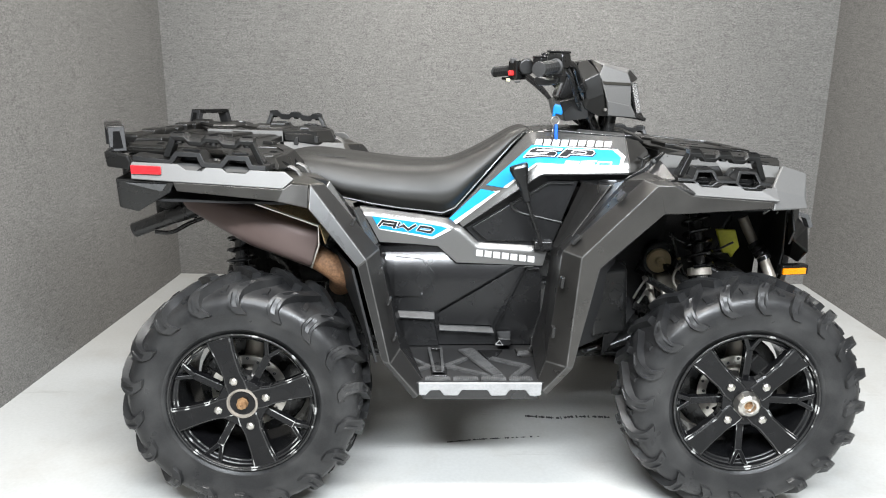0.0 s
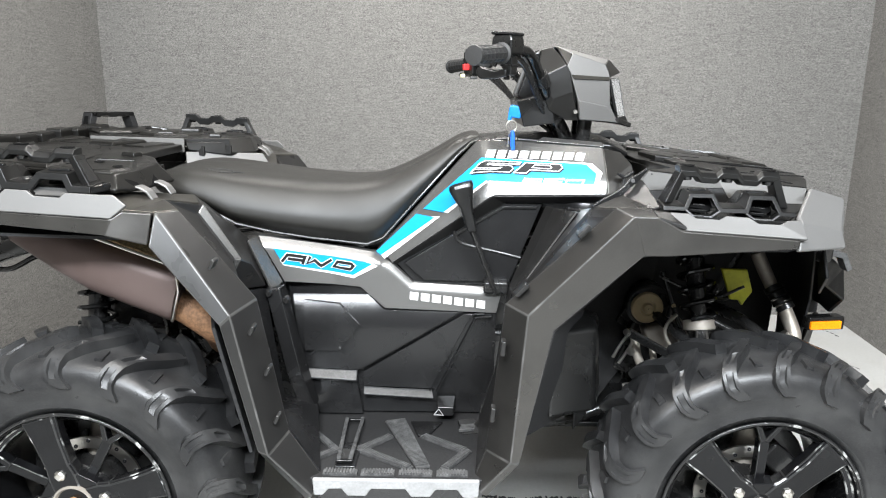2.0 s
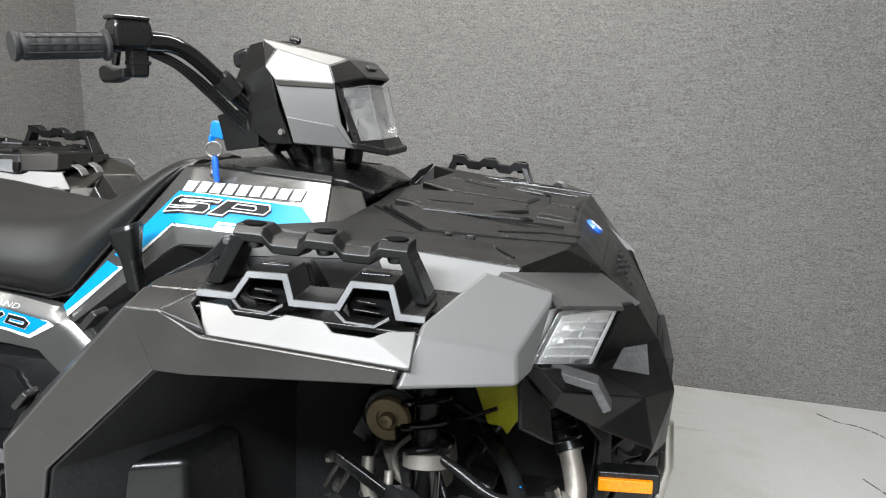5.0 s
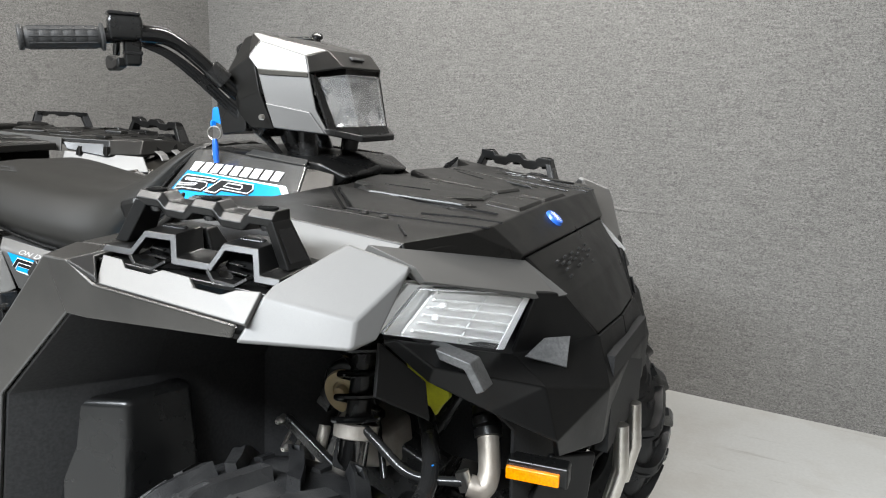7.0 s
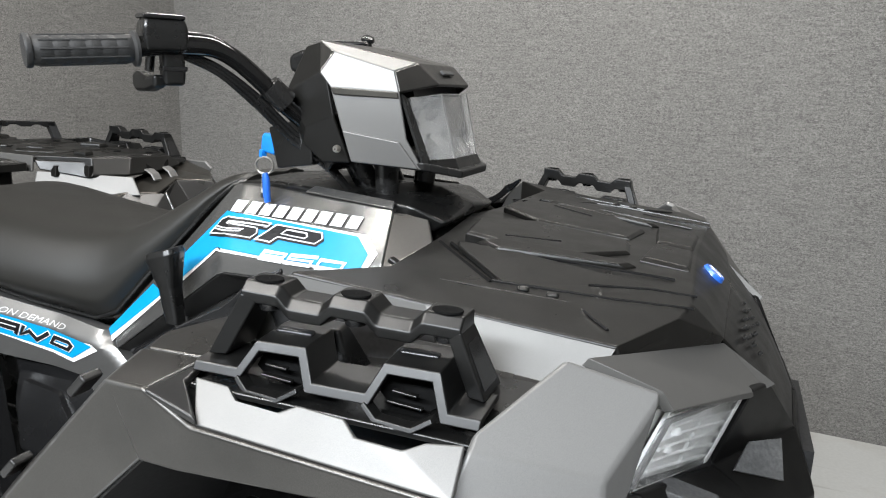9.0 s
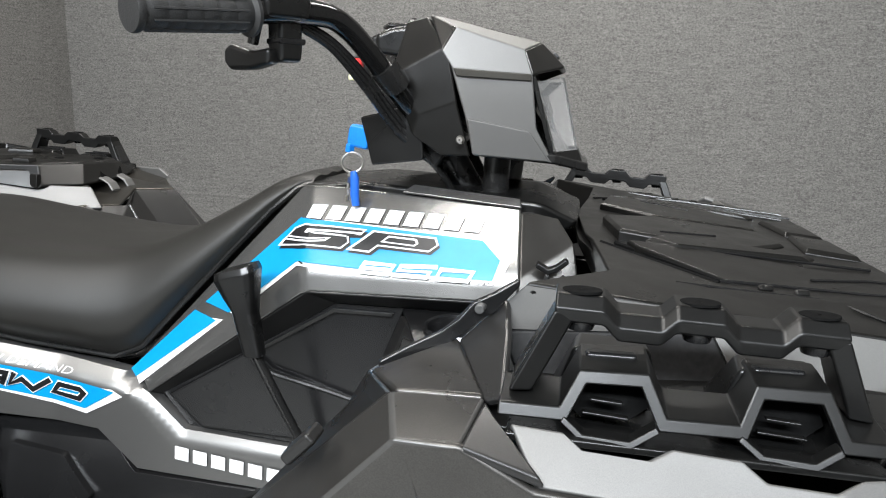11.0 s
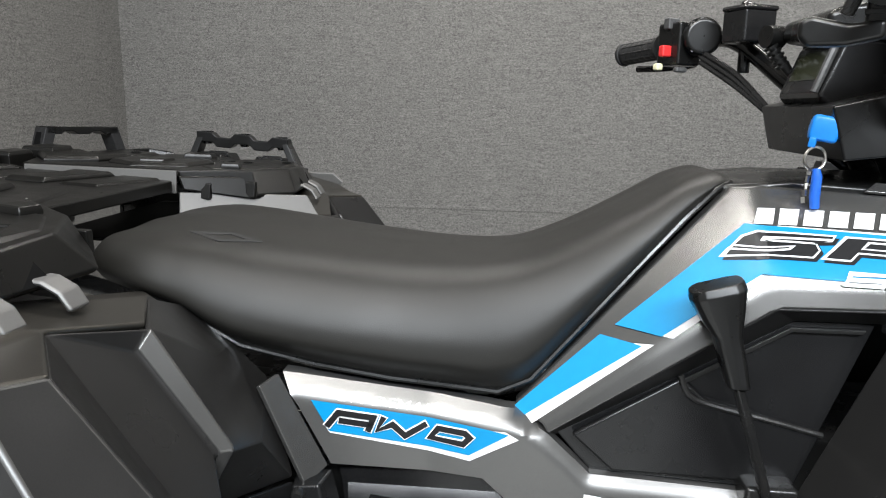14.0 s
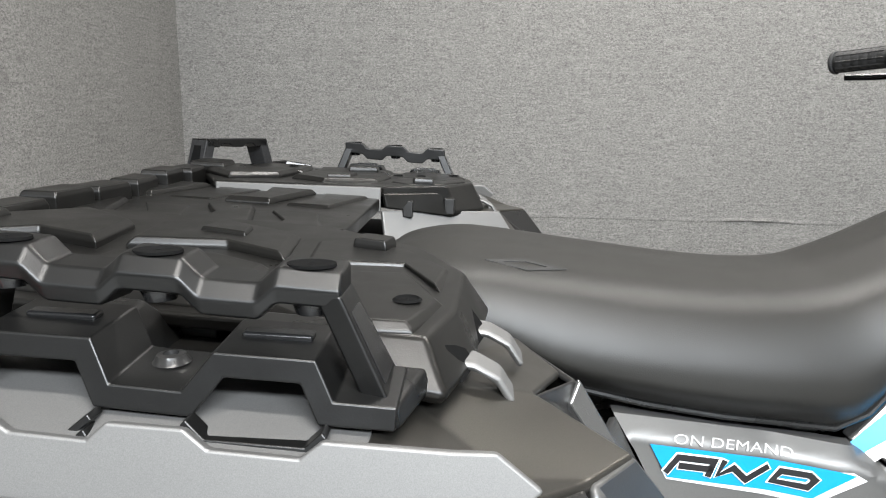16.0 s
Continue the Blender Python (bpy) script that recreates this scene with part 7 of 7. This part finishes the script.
bm = tube(bmesh.new(), curve_path([(0.14, 0.27, 1.18), (0.17, 0.30, 1.17), (0.13, 0.34, 1.165), (0.09, 0.38, 1.165)]), 0.006, 8)
part("brake_lever", bm, SATIN, handlebar)
for o in (0.0, 0.008, -0.008):
    bm = tube(bmesh.new(), curve_path([(0.200, -0.282, 1.196 + o * 0.4), (0.222, -0.245, 1.178 + o * 0.6), (0.246, -0.200, 1.140 + o), (0.272, -0.155, 1.092 + o), (0.315, -0.115 + o, 1.04), (0.34, -0.08, 0.99)]), 0.0038, 8)
    part("control_cable", bm, CHASSIS, handlebar)
    bm = tube(bmesh.new(), curve_path([(0.155, 0.20, 1.175 + o), (0.200, 0.15, 1.135 + o), (0.255, 0.09, 1.070), (0.32, 0.05 + o, 1.02), (0.35, 0.05, 0.98)]), 0.0045, 8)
    part("control_cable", bm, CHASSIS, handlebar)
bm = tube(bmesh.new(), [(0.216, 0.186, 1.150), (0.215, 0.185, 1.222), (0.215, 0.184, 1.225), (0.215, 0.184, 1.244), (0.215, 0.184, 1.246)], [0.009, 0.009, 0.0075, 0.0075, 0.004], 14)
stub = part("mirror_stub", bm, BLACK, handlebar, "black threaded mirror stub with a cap", bevel=0.001)
bm = tube(bmesh.new(), [(0.215, 0.184, 1.241), (0.215, 0.184, 1.244), (0.216, 0.182, 1.251), (0.217, 0.181, 1.254)], [0.009, 0.0125, 0.0125, 0.008], 14)
part("stub_cap", bm, SATIN, stub)
# steering post
bm = bmesh.new()
for y in (-0.055, 0.03):
    tube(bm, curve_path([(0.305, y, 1.085), (0.335, y, 1.03), (0.365, y * 0.7, 0.98), (0.40, y * 0.5, 0.93)]), 0.020, 14)
box(bm, (0.305, -0.02, 1.075), (0.06, 0.22, 0.05), (0, 35, 0))
tube(bm, [(0.39, -0.085, 1.06), (0.385, -0.07, 0.97)], 0.018, 12)
tube(bm, [(0.40, 0.05, 1.06), (0.39, 0.04, 0.97)], 0.018, 12)
part("steering_post", bm, CHASSIS, handlebar, bevel=0.004)

# -- lamp pod on the handlebar --
POD = -0.018


def podded(rows):
    """Both sides of the pod from its right side: half widths from the pod's own middle plane."""
    return [(x, POD - w, z) for x, w, z in rows]


right = podded([(0.328, 0.150, 1.180), (0.342, 0.133, 1.209), (0.423, 0.110, 1.185), (0.434, 0.117, 1.156), (0.339, 0.141, 1.161), (0.357, 0.142, 1.105), (0.441, 0.106, 1.091),
                (0.464, 0.100, 1.049), (0.366, 0.126, 1.057), (0.306, 0.112, 1.226), (0.440, 0.070, 1.197), (0.470, 0.062, 1.168), (0.505, 0.055, 1.036)])
left = [(x, 2 * POD - y, z) for x, y, z in right]
n = len(right)
vs = right + left
roof = [(2, 3, 11, 10), (9, 0, 1)]
bm = slab(vs, roof + [tuple(i + n for i in f) for f in roof] + [(9, 10, 10 + n, 9 + n), (10, 11, 11 + n, 10 + n)], 0.006, core=(0.39, POD, 1.12))
pod = part("lamp_pod", bm, GUARD, handlebar, "graphite headlamp pod with titanium cheeks", bevel=0.004)
for k in (0, n):
    bm = slab(vs, [tuple(i + k for i in f) for f in ((9, 1, 2, 10), (0, 1, 2, 3, 4), (4, 3, 6, 5), (5, 6, 7, 8))], 0.006, core=(0.39, POD, 1.12))
    part("pod_cheek", bm, CHEEK, pod, "satin titanium side of the pod", bevel=0.0025)
for k, s in ((0, -1), (n, 1)):
    a, b, c, d = (Vector(vs[i + k]) for i in (5, 6, 7, 8))
    bm = slab([a.lerp(b, 0.03).lerp(d, 0.04), b.lerp(a, 0.14).lerp(c, 0.10), c.lerp(d, 0.04).lerp(b, 0.03), d.lerp(a, 0.03)], [(0, 1, 2, 3)], 0.006, core=(0.39, POD, 1.12))
    for v in bm.verts:
        v.co.y += 0.005 * s
    part("cheek_ledge", bm, CHEEK, pod, bevel=0.0022)
    # darker strip put in for the shade of a groove
    a, b, c, d = (Vector(vs[i + k]) for i in (4, 3, 6, 5))
    bm = slab([a.lerp(b, 0.02), b.lerp(a, 0.02), b.lerp(c, 0.13).lerp(a, 0.02), a.lerp(d, 0.17).lerp(b, 0.03)], [(0, 1, 2, 3)], 0.004, core=(0.39, POD, 1.12))
    for v in bm.verts:
        v.co.y += 0.0025 * s
    part("cheek_band", bm, TITAN, pod, bevel=0.001)
bm = slab(vs, [(8, 7, 12, 12 + n, 7 + n, 8 + n)], 0.012, out=(0, 0, -1))
part("pod_chin", bm, GRAPHITE, pod, bevel=0.003)
bm = slab([(0.437, POD - 0.097, 1.148), (0.470, POD - 0.052, 1.156), (0.492, POD - 0.047, 1.064), (0.464, POD - 0.079, 1.062),
           (0.470, POD + 0.052, 1.156), (0.492, POD + 0.047, 1.064), (0.437, POD + 0.097, 1.148), (0.464, POD + 0.079, 1.062)], [(0, 1, 2, 3), (1, 4, 5, 2), (4, 6, 7, 5)], 0.004, core=(0.39, POD, 1.10))
glass = part("pod_lens", bm, LENS, pod, "clear headlamp lens", bevel=0.003)
glass.visible_shadow = False
# black surround between the lens and the pod
for s in (-1, 1):
    bm = slab([(0.437, POD + s * 0.113, 1.154), (0.438, POD + s * 0.097, 1.149), (0.465, POD + s * 0.079, 1.063), (0.466, POD + s * 0.097, 1.051),
               (0.492, POD + s * 0.047, 1.065), (0.501, POD + s * 0.052, 1.044)], [(0, 1, 2, 3), (2, 4, 5, 3)], 0.006, core=(0.39, POD, 1.10))
    part("lens_surround", bm, BLACK, pod, bevel=0.001)
bm = slab([(0.492, POD - 0.047, 1.065), (0.492, POD + 0.047, 1.065), (0.501, POD + 0.052, 1.044), (0.501, POD - 0.052, 1.044)], [(0, 1, 2, 3)], 0.006, core=(0.39, POD, 1.10))
part("lens_surround", bm, BLACK, pod, bevel=0.001)
# a bowl of small mirror facets, deepest in the middle
rnd = random.Random(8)
bm = bmesh.new()
facets = []
for j in range(7):
    y = -0.086 + 0.172 * j / 6
    line = []
    for i in range(6):
        z = 1.060 + 0.090 * i / 5
        edge = max(abs(y) / 0.092, abs(z - 1.105) / 0.049)
        line.append(bm.verts.new((0.486 - (z - 1.056) * 0.24 - abs(y) * 0.26 - 0.042 * (1 - edge) + rnd.uniform(-0.005, 0.005), POD + y, z)))
    facets.append(line)
for a, b in zip(facets, facets[1:]):
    for i in range(5):
        bm.faces.new((a[i], b[i], b[i + 1], a[i + 1]))
thicken(bm, 0.003)
part("pod_reflector", bm, PODREF, pod, smooth=False)
# black rear shell of the pod, open towards the rider, with its instrument face
shell = podded([(0.333, 0.144, 1.186), (0.300, 0.100, 1.224), (0.272, 0.095, 1.218), (0.262, 0.137, 1.150), (0.290, 0.135, 1.080), (0.330, 0.150, 1.058), (0.362, 0.126, 1.056), (0.346, 0.144, 1.122),
                (0.300, 0.145, 1.105)])
shell2 = [(x, 2 * POD - y, z) for x, y, z in shell]
m = len(shell)
faces = [(0, 1, 2, 3), (0, 3, 8, 7), (8, 4, 5, 6, 7), (3, 4, 8)]
faces += [tuple(i + m for i in f) for f in faces] + [(1, 2, 2 + m, 1 + m)]
bm = slab(shell + shell2, faces, 0.006, core=(0.33, POD, 1.13))
part("pod_shell", bm, DECK, pod, "satin black pod shell", bevel=0.003)
bm = xz([(0.224, 1.182), (0.222, 1.206), (0.245, 1.215), (0.310, 1.222), (0.310, 1.176), (0.250, 1.178)], -0.088, 0.145)
part("pod_hood", bm, BLACK, pod, "black visor over the instrument", bevel=0.008, segments=3)
bm = xz([(0.246, 1.176), (0.222, 1.112), (0.250, 1.085), (0.310, 1.085), (0.310, 1.176)], -0.082, 0.132)
dial = part("instrument", bm, SATIN, pod, "black instrument housing below the visor", bevel=0.006)
bm = slab([(0.2405, -0.062, 1.167), (0.2405, 0.032, 1.167), (0.2275, 0.030, 1.132), (0.2275, -0.055, 1.132)], [(0, 1, 2, 3)], 0.004, out=(-1, 0, 0.3))
part("screen", bm, SCREEN, dial, "dark olive display glass", bevel=0.001)
bm = tube(bmesh.new(), [(0.238, -0.078, 1.172), (0.219, -0.078, 1.116)], 0.0045, 8)
part("bezel", bm, SCUFF, dial)
bm = lathe(bmesh.new(), [(0.001, -0.003), (0.0035, -0.003), (0.0050, -0.001), (0.0055, 0.004)], 14, (0.352, -0.166, 1.077))
part("pod_screw", bm, STEEL, pod)
bm = bmesh.new()
prism(bm, [(0.452, POD - 0.022, 1.1865), (0.458, POD - 0.020, 1.1805), (0.458, POD + 0.020, 1.1805), (0.452, POD + 0.022, 1.1865)], (0.003, 0, 0.003))
part("pod_badge", bm, SCUFF, pod, bevel=0.002)
# black ignition panel below the pod
bm = slab([(0.218, -0.135, 1.100), (0.300, -0.150, 1.120), (0.305, -0.155, 1.050), (0.235, -0.140, 1.040), (0.218, 0.095, 1.100), (0.300, 0.115, 1.120), (0.305, 0.12, 1.050), (0.235, 0.10, 1.040)],
          [(0, 1, 2, 3), (0, 3, 7, 4), (0, 4, 5, 1), (3, 2, 6, 7), (4, 7, 6, 5)], 0.008, core=(0.28, 0, 1.08))
part("ignition_panel", bm, BLACK, handlebar, bevel=0.005)

# -- gear lever --
bm = tube(bmesh.new(), [(0.175, -0.200, 0.645), (0.140, -0.222, 0.74), (0.112, -0.236, 0.815)], 0.0065, 10)
lever = part("gear_lever", bm, CHASSIS, quad, "black gear lever with a wedge-shaped knob")
bm = bmesh.new()
rows = []
for f, wx, wy in ((0, 0.012, 0.012), (0.25, 0.014, 0.014), (0.5, 0.015, 0.015), (0.72, 0.022, 0.018), (0.92, 0.028, 0.022), (1.0, 0.026, 0.020)):
    c = Vector((0.114, -0.236, 0.808)).lerp(Vector((0.086, -0.221, 0.915)), f)
    tilt = 0.35 if f > 0.7 else 0.0
    rows.append([c + Vector((wx * math.copysign(abs(math.cos(a)) ** 0.6, math.cos(a)), wy * math.copysign(abs(math.sin(a)) ** 0.6, math.sin(a)), wx * math.cos(a) * tilt))
                 for a in (2 * math.pi * k / 16 for k in range(16))])
loft(bm, rows)
part("lever_knob", bm, BLACK, lever, bevel=0.003)
bm = bmesh.new()
box(bm, (0.175, -0.185, 0.66), (0.06, 0.04, 0.03))
part("lever_gate", bm, CHASSIS, quad, bevel=0.006)

# -- decals --
tank_r, seat_r = tank_panels[0], seat_panels[0]
for side_ob in tank_panels:
    sgn = 1 if side_ob is tank_r else -1

    def lay(name, outline, lift, mat, label=""):
        bm = draped(outline, tank_y, lift, 0.02)
        part(name, bm if sgn > 0 else flipped(bm), mat, side_ob, label)
    lay("white_edge", [(0.172, 0.9662), (0.3985, 0.9574), (0.4212, 0.9365), (0.4092, 0.9104), (0.300, 0.9075), (0.225, 0.9100), (0.1478, 0.9122), (0.0580, 0.8385), (0.0450, 0.8390), (0.100, 0.900)], 0.0015, WHITE, "white decal border")
    lay("blue_flash", [(0.137, 0.9672), (0.200, 0.9644), (0.384, 0.9550), (0.4075, 0.9345), (0.4000, 0.9112), (0.225, 0.9142), (0.1478, 0.9178), (0.0462, 0.8387), (-0.0026, 0.8421)], 0.0030, BLUE, "glossy blue decal")
    lay("white_edge", [(0.018, 0.8262), (0.0385, 0.8285), (-0.0985, 0.7200), (-0.110, 0.7285)], 0.0015, WHITE)
    lay("blue_flash", [(-0.0195, 0.8293), (0.0259, 0.8254), (-0.1075, 0.7278), (-0.1195, 0.7355)], 0.0030, BLUE)
for side_ob in seat_panels:
    sgn = 1 if side_ob is seat_r else -1

    def lay(name, outline, lift, mat, label=""):
        bm = draped(outline, lower_y, lift, 0.008)
        part(name, bm if sgn > 0 else flipped(bm), mat, side_ob, label)
    lay("white_edge", [(-0.342, 0.722), (-0.336, 0.712), (-0.170, 0.677), (-0.112, 0.707), (-0.128, 0.716)], 0.0015, WHITE)
    lay("blue_flash", [(-0.357, 0.754), (-0.336, 0.715), (-0.171, 0.685), (-0.124, 0.713), (-0.146, 0.718)], 0.0030, BLUE)


def lettering(name, text, size, stretch, slant, origin, along, depth_at, lift, mat, parent, label="", heavy=0.0):
    bm = place_letters(letters(text, size, slant, stretch, heavy), origin, along, depth_at, lift)
    return part(name, bm, mat, parent, label, smooth=False)


def sheet_on_tank(outline, lift, mat, label=""):
    """A flat shape laid on the tank panel, its outline given in thousandths of a metre along x and z."""
    bm = draped([(x / 1000, z / 1000) for x, z in outline], tank_y, lift, 0.012)
    return part("letters" if mat is INK else "letter_outline", bm, mat, tank_r, label, smooth=False)


def block_letters(strokes, width, depth_at, lift, mat, parent, label="", shift=(0, 0)):
    """Angular letters from strokes in x and z, as mitred bands laid on the side."""
    bm = bmesh.new()
    for stroke in strokes:
        pts = [Vector((x + shift[0], 0, z + shift[1])) for x, z in stroke]
        closed = pts[0] == pts[-1]
        lo, hi = [], []
        for i, p in enumerate(pts):
            ds = []
            if i or closed:
                ds.append((p - (pts[i - 1] if i else pts[-2])).normalized())
            if i < len(pts) - 1 or closed:
                ds.append(((pts[i + 1] if i < len(pts) - 1 else pts[1]) - p).normalized())
            n = sum((Vector((-e.z, 0, e.x)) for e in ds), Vector()) / len(ds)
            n = n / max(n.length_squared, 0.35)
            ext = Vector() if closed or 0 < i < len(pts) - 1 else ds[0] * (width * 0.35 * (1 if i else -1))
            hi.append(p + ext + n * width / 2)
            lo.append(p + ext - n * width / 2)
        for a, b, c, e in zip(lo, lo[1:], hi[1:], hi):
            bm.faces.new([bm.verts.new(q) for q in (a, b, c, e)])
    bmesh.ops.subdivide_edges(bm, edges=bm.edges[:], cuts=3, use_grid_fill=True)
    for v in bm.verts:
        v.co.y = depth_at(v.co.x, v.co.z) - lift
    return part("letters" if mat is INK else "letter_outline", bm, mat, parent, label, smooth=False)


# the large S and P: a black drop shadow, a white edge, the black face and its white inner lines
for outline, lift, mat, label in (
        ([(150.3, 958.5), (234.8, 955.5), (228.6, 948.7), (211.8, 947.9), (214.9, 939.9), (205.8, 932.1), (156.0, 933.2), (111.0, 926.2), (119.4, 936.0), (123.6, 939.4), (134.5, 951.6)], 0.0040, INK, ""),
        ([(243.2, 955.1), (327.2, 951.9), (331.4, 943.7), (320.6, 935.2), (253.6, 937.8), (243.9, 930.1), (212.3, 931.7), (225.8, 941.3)], 0.0040, INK, ""),
        ([(147.5, 961.6), (232.3, 958.7), (226.1, 951.8), (209.2, 951.1), (212.3, 943.0), (203.2, 935.2), (153.1, 936.7), (108.0, 929.2), (116.4, 939.0), (120.7, 942.4), (131.6, 954.7)], 0.0046, WHITE, ""),
        ([(240.6, 958.2), (324.8, 955.0), (329.1, 946.8), (318.2, 938.2), (251.1, 940.9), (241.4, 933.1), (209.7, 934.7), (223.2, 944.4)], 0.0046, WHITE, ""),
        ([(147.9, 959.9), (228.4, 957.3), (224.9, 953.3), (207.4, 949.5), (209.9, 943.1), (202.0, 936.9), (153.1, 938.4), (114.9, 932.4), (119.5, 938.0), (125.0, 944.8), (133.8, 953.7)], 0.0052, INK, "black outlined letter S"),
        ([(242.6, 956.4), (323.1, 953.4), (326.7, 946.7), (317.4, 939.9), (250.6, 942.8), (240.7, 935.2), (215.8, 936.3), (227.4, 944.6)], 0.0052, INK, "black outlined letter P"),
        ([(152.8, 956.1), (227.9, 955.0), (226.1, 953.0), (157.0, 953.7), (154.1, 953.1), (207.0, 950.8), (206.6, 949.2), (148.7, 951.2)], 0.0058, WHITE, ""),
        ([(123.7, 944.4), (187.0, 947.4), (179.3, 942.7), (116.4, 938.4), (118.1, 940.4), (178.0, 944.4), (181.5, 946.0), (123.3, 942.7)], 0.0058, WHITE, ""),
        ([(262.9, 953.6), (300.2, 952.0), (303.4, 947.0), (298.5, 943.6), (253.7, 945.9)], 0.0058, WHITE, ""),
        ([(264.4, 951.8), (298.0, 950.4), (300.6, 946.9), (297.2, 945.2), (257.5, 947.1)], 0.0064, INK, ""),
):
    sheet_on_tank(outline, lift, mat, label)
AWD = [[(-0.337, 0.7235), (-0.325, 0.7385), (-0.284, 0.7315), (-0.290, 0.7165)], [(-0.322, 0.7285), (-0.287, 0.7225)],
       [(-0.273, 0.7300), (-0.280, 0.7155), (-0.262, 0.7230), (-0.247, 0.7085), (-0.224, 0.7220)],
       [(-0.217, 0.7065), (-0.208, 0.7180), (-0.176, 0.7135), (-0.170, 0.7080), (-0.178, 0.6995), (-0.217, 0.7065)]]
for width, lift, mat in ((0.0104, 0.0042, WHITE), (0.0072, 0.0054, INK)):
    block_letters(AWD, width, lower_y, lift, mat, seat_r, "black outlined letters AWD" if mat is INK else "")
lettering("lettering", "ON DEMAND", 0.0118, 1.95, 0.15, (-0.332, 0.7525), (1, -0.155), lower_y, 0.0012, PALELETTER, seat_r, "pale silver words ON DEMAND")
for low_left, low_right, top_right, top_left, strokes in (
        ((0.2275, 0.9085), (0.2710, 0.9080), (0.2808, 0.9232), (0.2372, 0.9243), [[(0.06, 0.14), (0.94, 0.14), (0.94, 0.86), (0.06, 0.86), (0.06, 0.14)], [(0.06, 0.50), (0.94, 0.50)]]),
        ((0.2745, 0.9080), (0.3205, 0.9075), (0.3318, 0.9250), (0.2836, 0.9232), [[(1.0, 0.86), (0.07, 0.86), (0.07, 0.52), (0.93, 0.52), (0.93, 0.14), (0.0, 0.14)]]),
        ((0.3265, 0.9060), (0.3715, 0.9070), (0.3806, 0.9222), (0.3352, 0.9228), [[(0.06, 0.14), (0.94, 0.14), (0.94, 0.86), (0.06, 0.86), (0.06, 0.14)]])):
    corners = [Vector(p) for p in (low_left, low_right, top_right, top_left)]
    bm = [[tuple((corners[0] * (1 - u) + corners[1] * u) * (1 - v) + (corners[3] * (1 - u) + corners[2] * u) * v) for u, v in line] for line in strokes]
    block_letters(bm, 0.0044, tank_y, 0.0046, WHITE, tank_r, "white numeral, one of 850")
lettering("lettering", "HO", 0.0075, 1.9, 0.4, (0.3795, 0.9070), (1, -0.03), tank_y, 0.0046, WHITE, tank_r, "small white letters HO")


def name_row(count, start, step, size, lean, depth_at, parent, label):
    """A maker's word as plain shapes: one slanted block for each character, plain and solid."""
    for k in range(count):
        bm = bmesh.new()
        x0, z0 = start[0] + step[0] * k, start[1] + step[1] * k
        w, h = size
        sl = step[1] / step[0] * w

        def at(u, v):
            return (x0 + u * w + lean * v * h, z0 + u * sl + v * h)
        draped([at(0, 0), at(1, 0), at(1, 1), at(0, 1)], depth_at, 0.003, 0.05, bm)
        part("name_block", bm, WHITE, parent, label, smooth=False)


name_row(9, (0.1456, 0.9680), (0.0265, -0.0005), (0.0205, 0.0165), 0.37, tank_y, tank_r, "row of slanted pale blocks")
name_row(7, (-0.034, 0.6250), (0.0272, -0.0032), (0.0205, 0.0195), 0.05, lower_y, seat_r, "row of white square blocks")

# -- key, ring and tag hanging from the ignition --
keys = empty("key_ring", (0.213, -0.125, 1.074))
tagged(keys, "blue-headed key with steel ring and blue whistle tag in the ignition", "key ring")


def key_part(name, bm, mat, label="", **more):
    for v in bm.verts:
        v.co -= Vector((0.213, -0.125, 1.074))
    return part(name, bm, mat, keys, label, **more)


key_part("key_head", rounded_box((0.216, -0.126, 1.075), (0.031, 0.015, 0.029), (0, 10, -12)), KEYBLUE, "blue rubber key head", bevel=0.005, segments=3)
key_part("key_loop", rounded_box((0.203, -0.130, 1.060), (0.008, 0.010, 0.012), (0, 8, -25)), KEYBLUE, bevel=0.002)
ring = [(0.207 + 0.013 * math.cos(a), -0.132 + 0.004 * math.cos(a), 1.042 + 0.013 * math.sin(a)) for a in (2 * math.pi * k / 28 for k in range(29))]
key_part("ring", tube(bmesh.new(), ring, 0.0016, 8), STEEL, "bright steel split ring")
bm = tube(bmesh.new(), [(0.209, -0.134, 1.031), (0.2105, -0.134, 1.022), (0.2105, -0.134, 1.000), (0.212, -0.134, 0.986)], [0.004, 0.0058, 0.0058, 0.005], 12)
key_part("whistle_tag", bm, BADGE, "anodised blue metal tag")
bm = bmesh.new()
for k in range(5):
    box(bm, (0.2025 - 0.0008 * k, -0.131, 1.027 - 0.008 * k), (0.004, 0.0025, 0.007), (0, 8, 40 * k))
key_part("spare_key", bm, STEEL, "small steel key and chain")
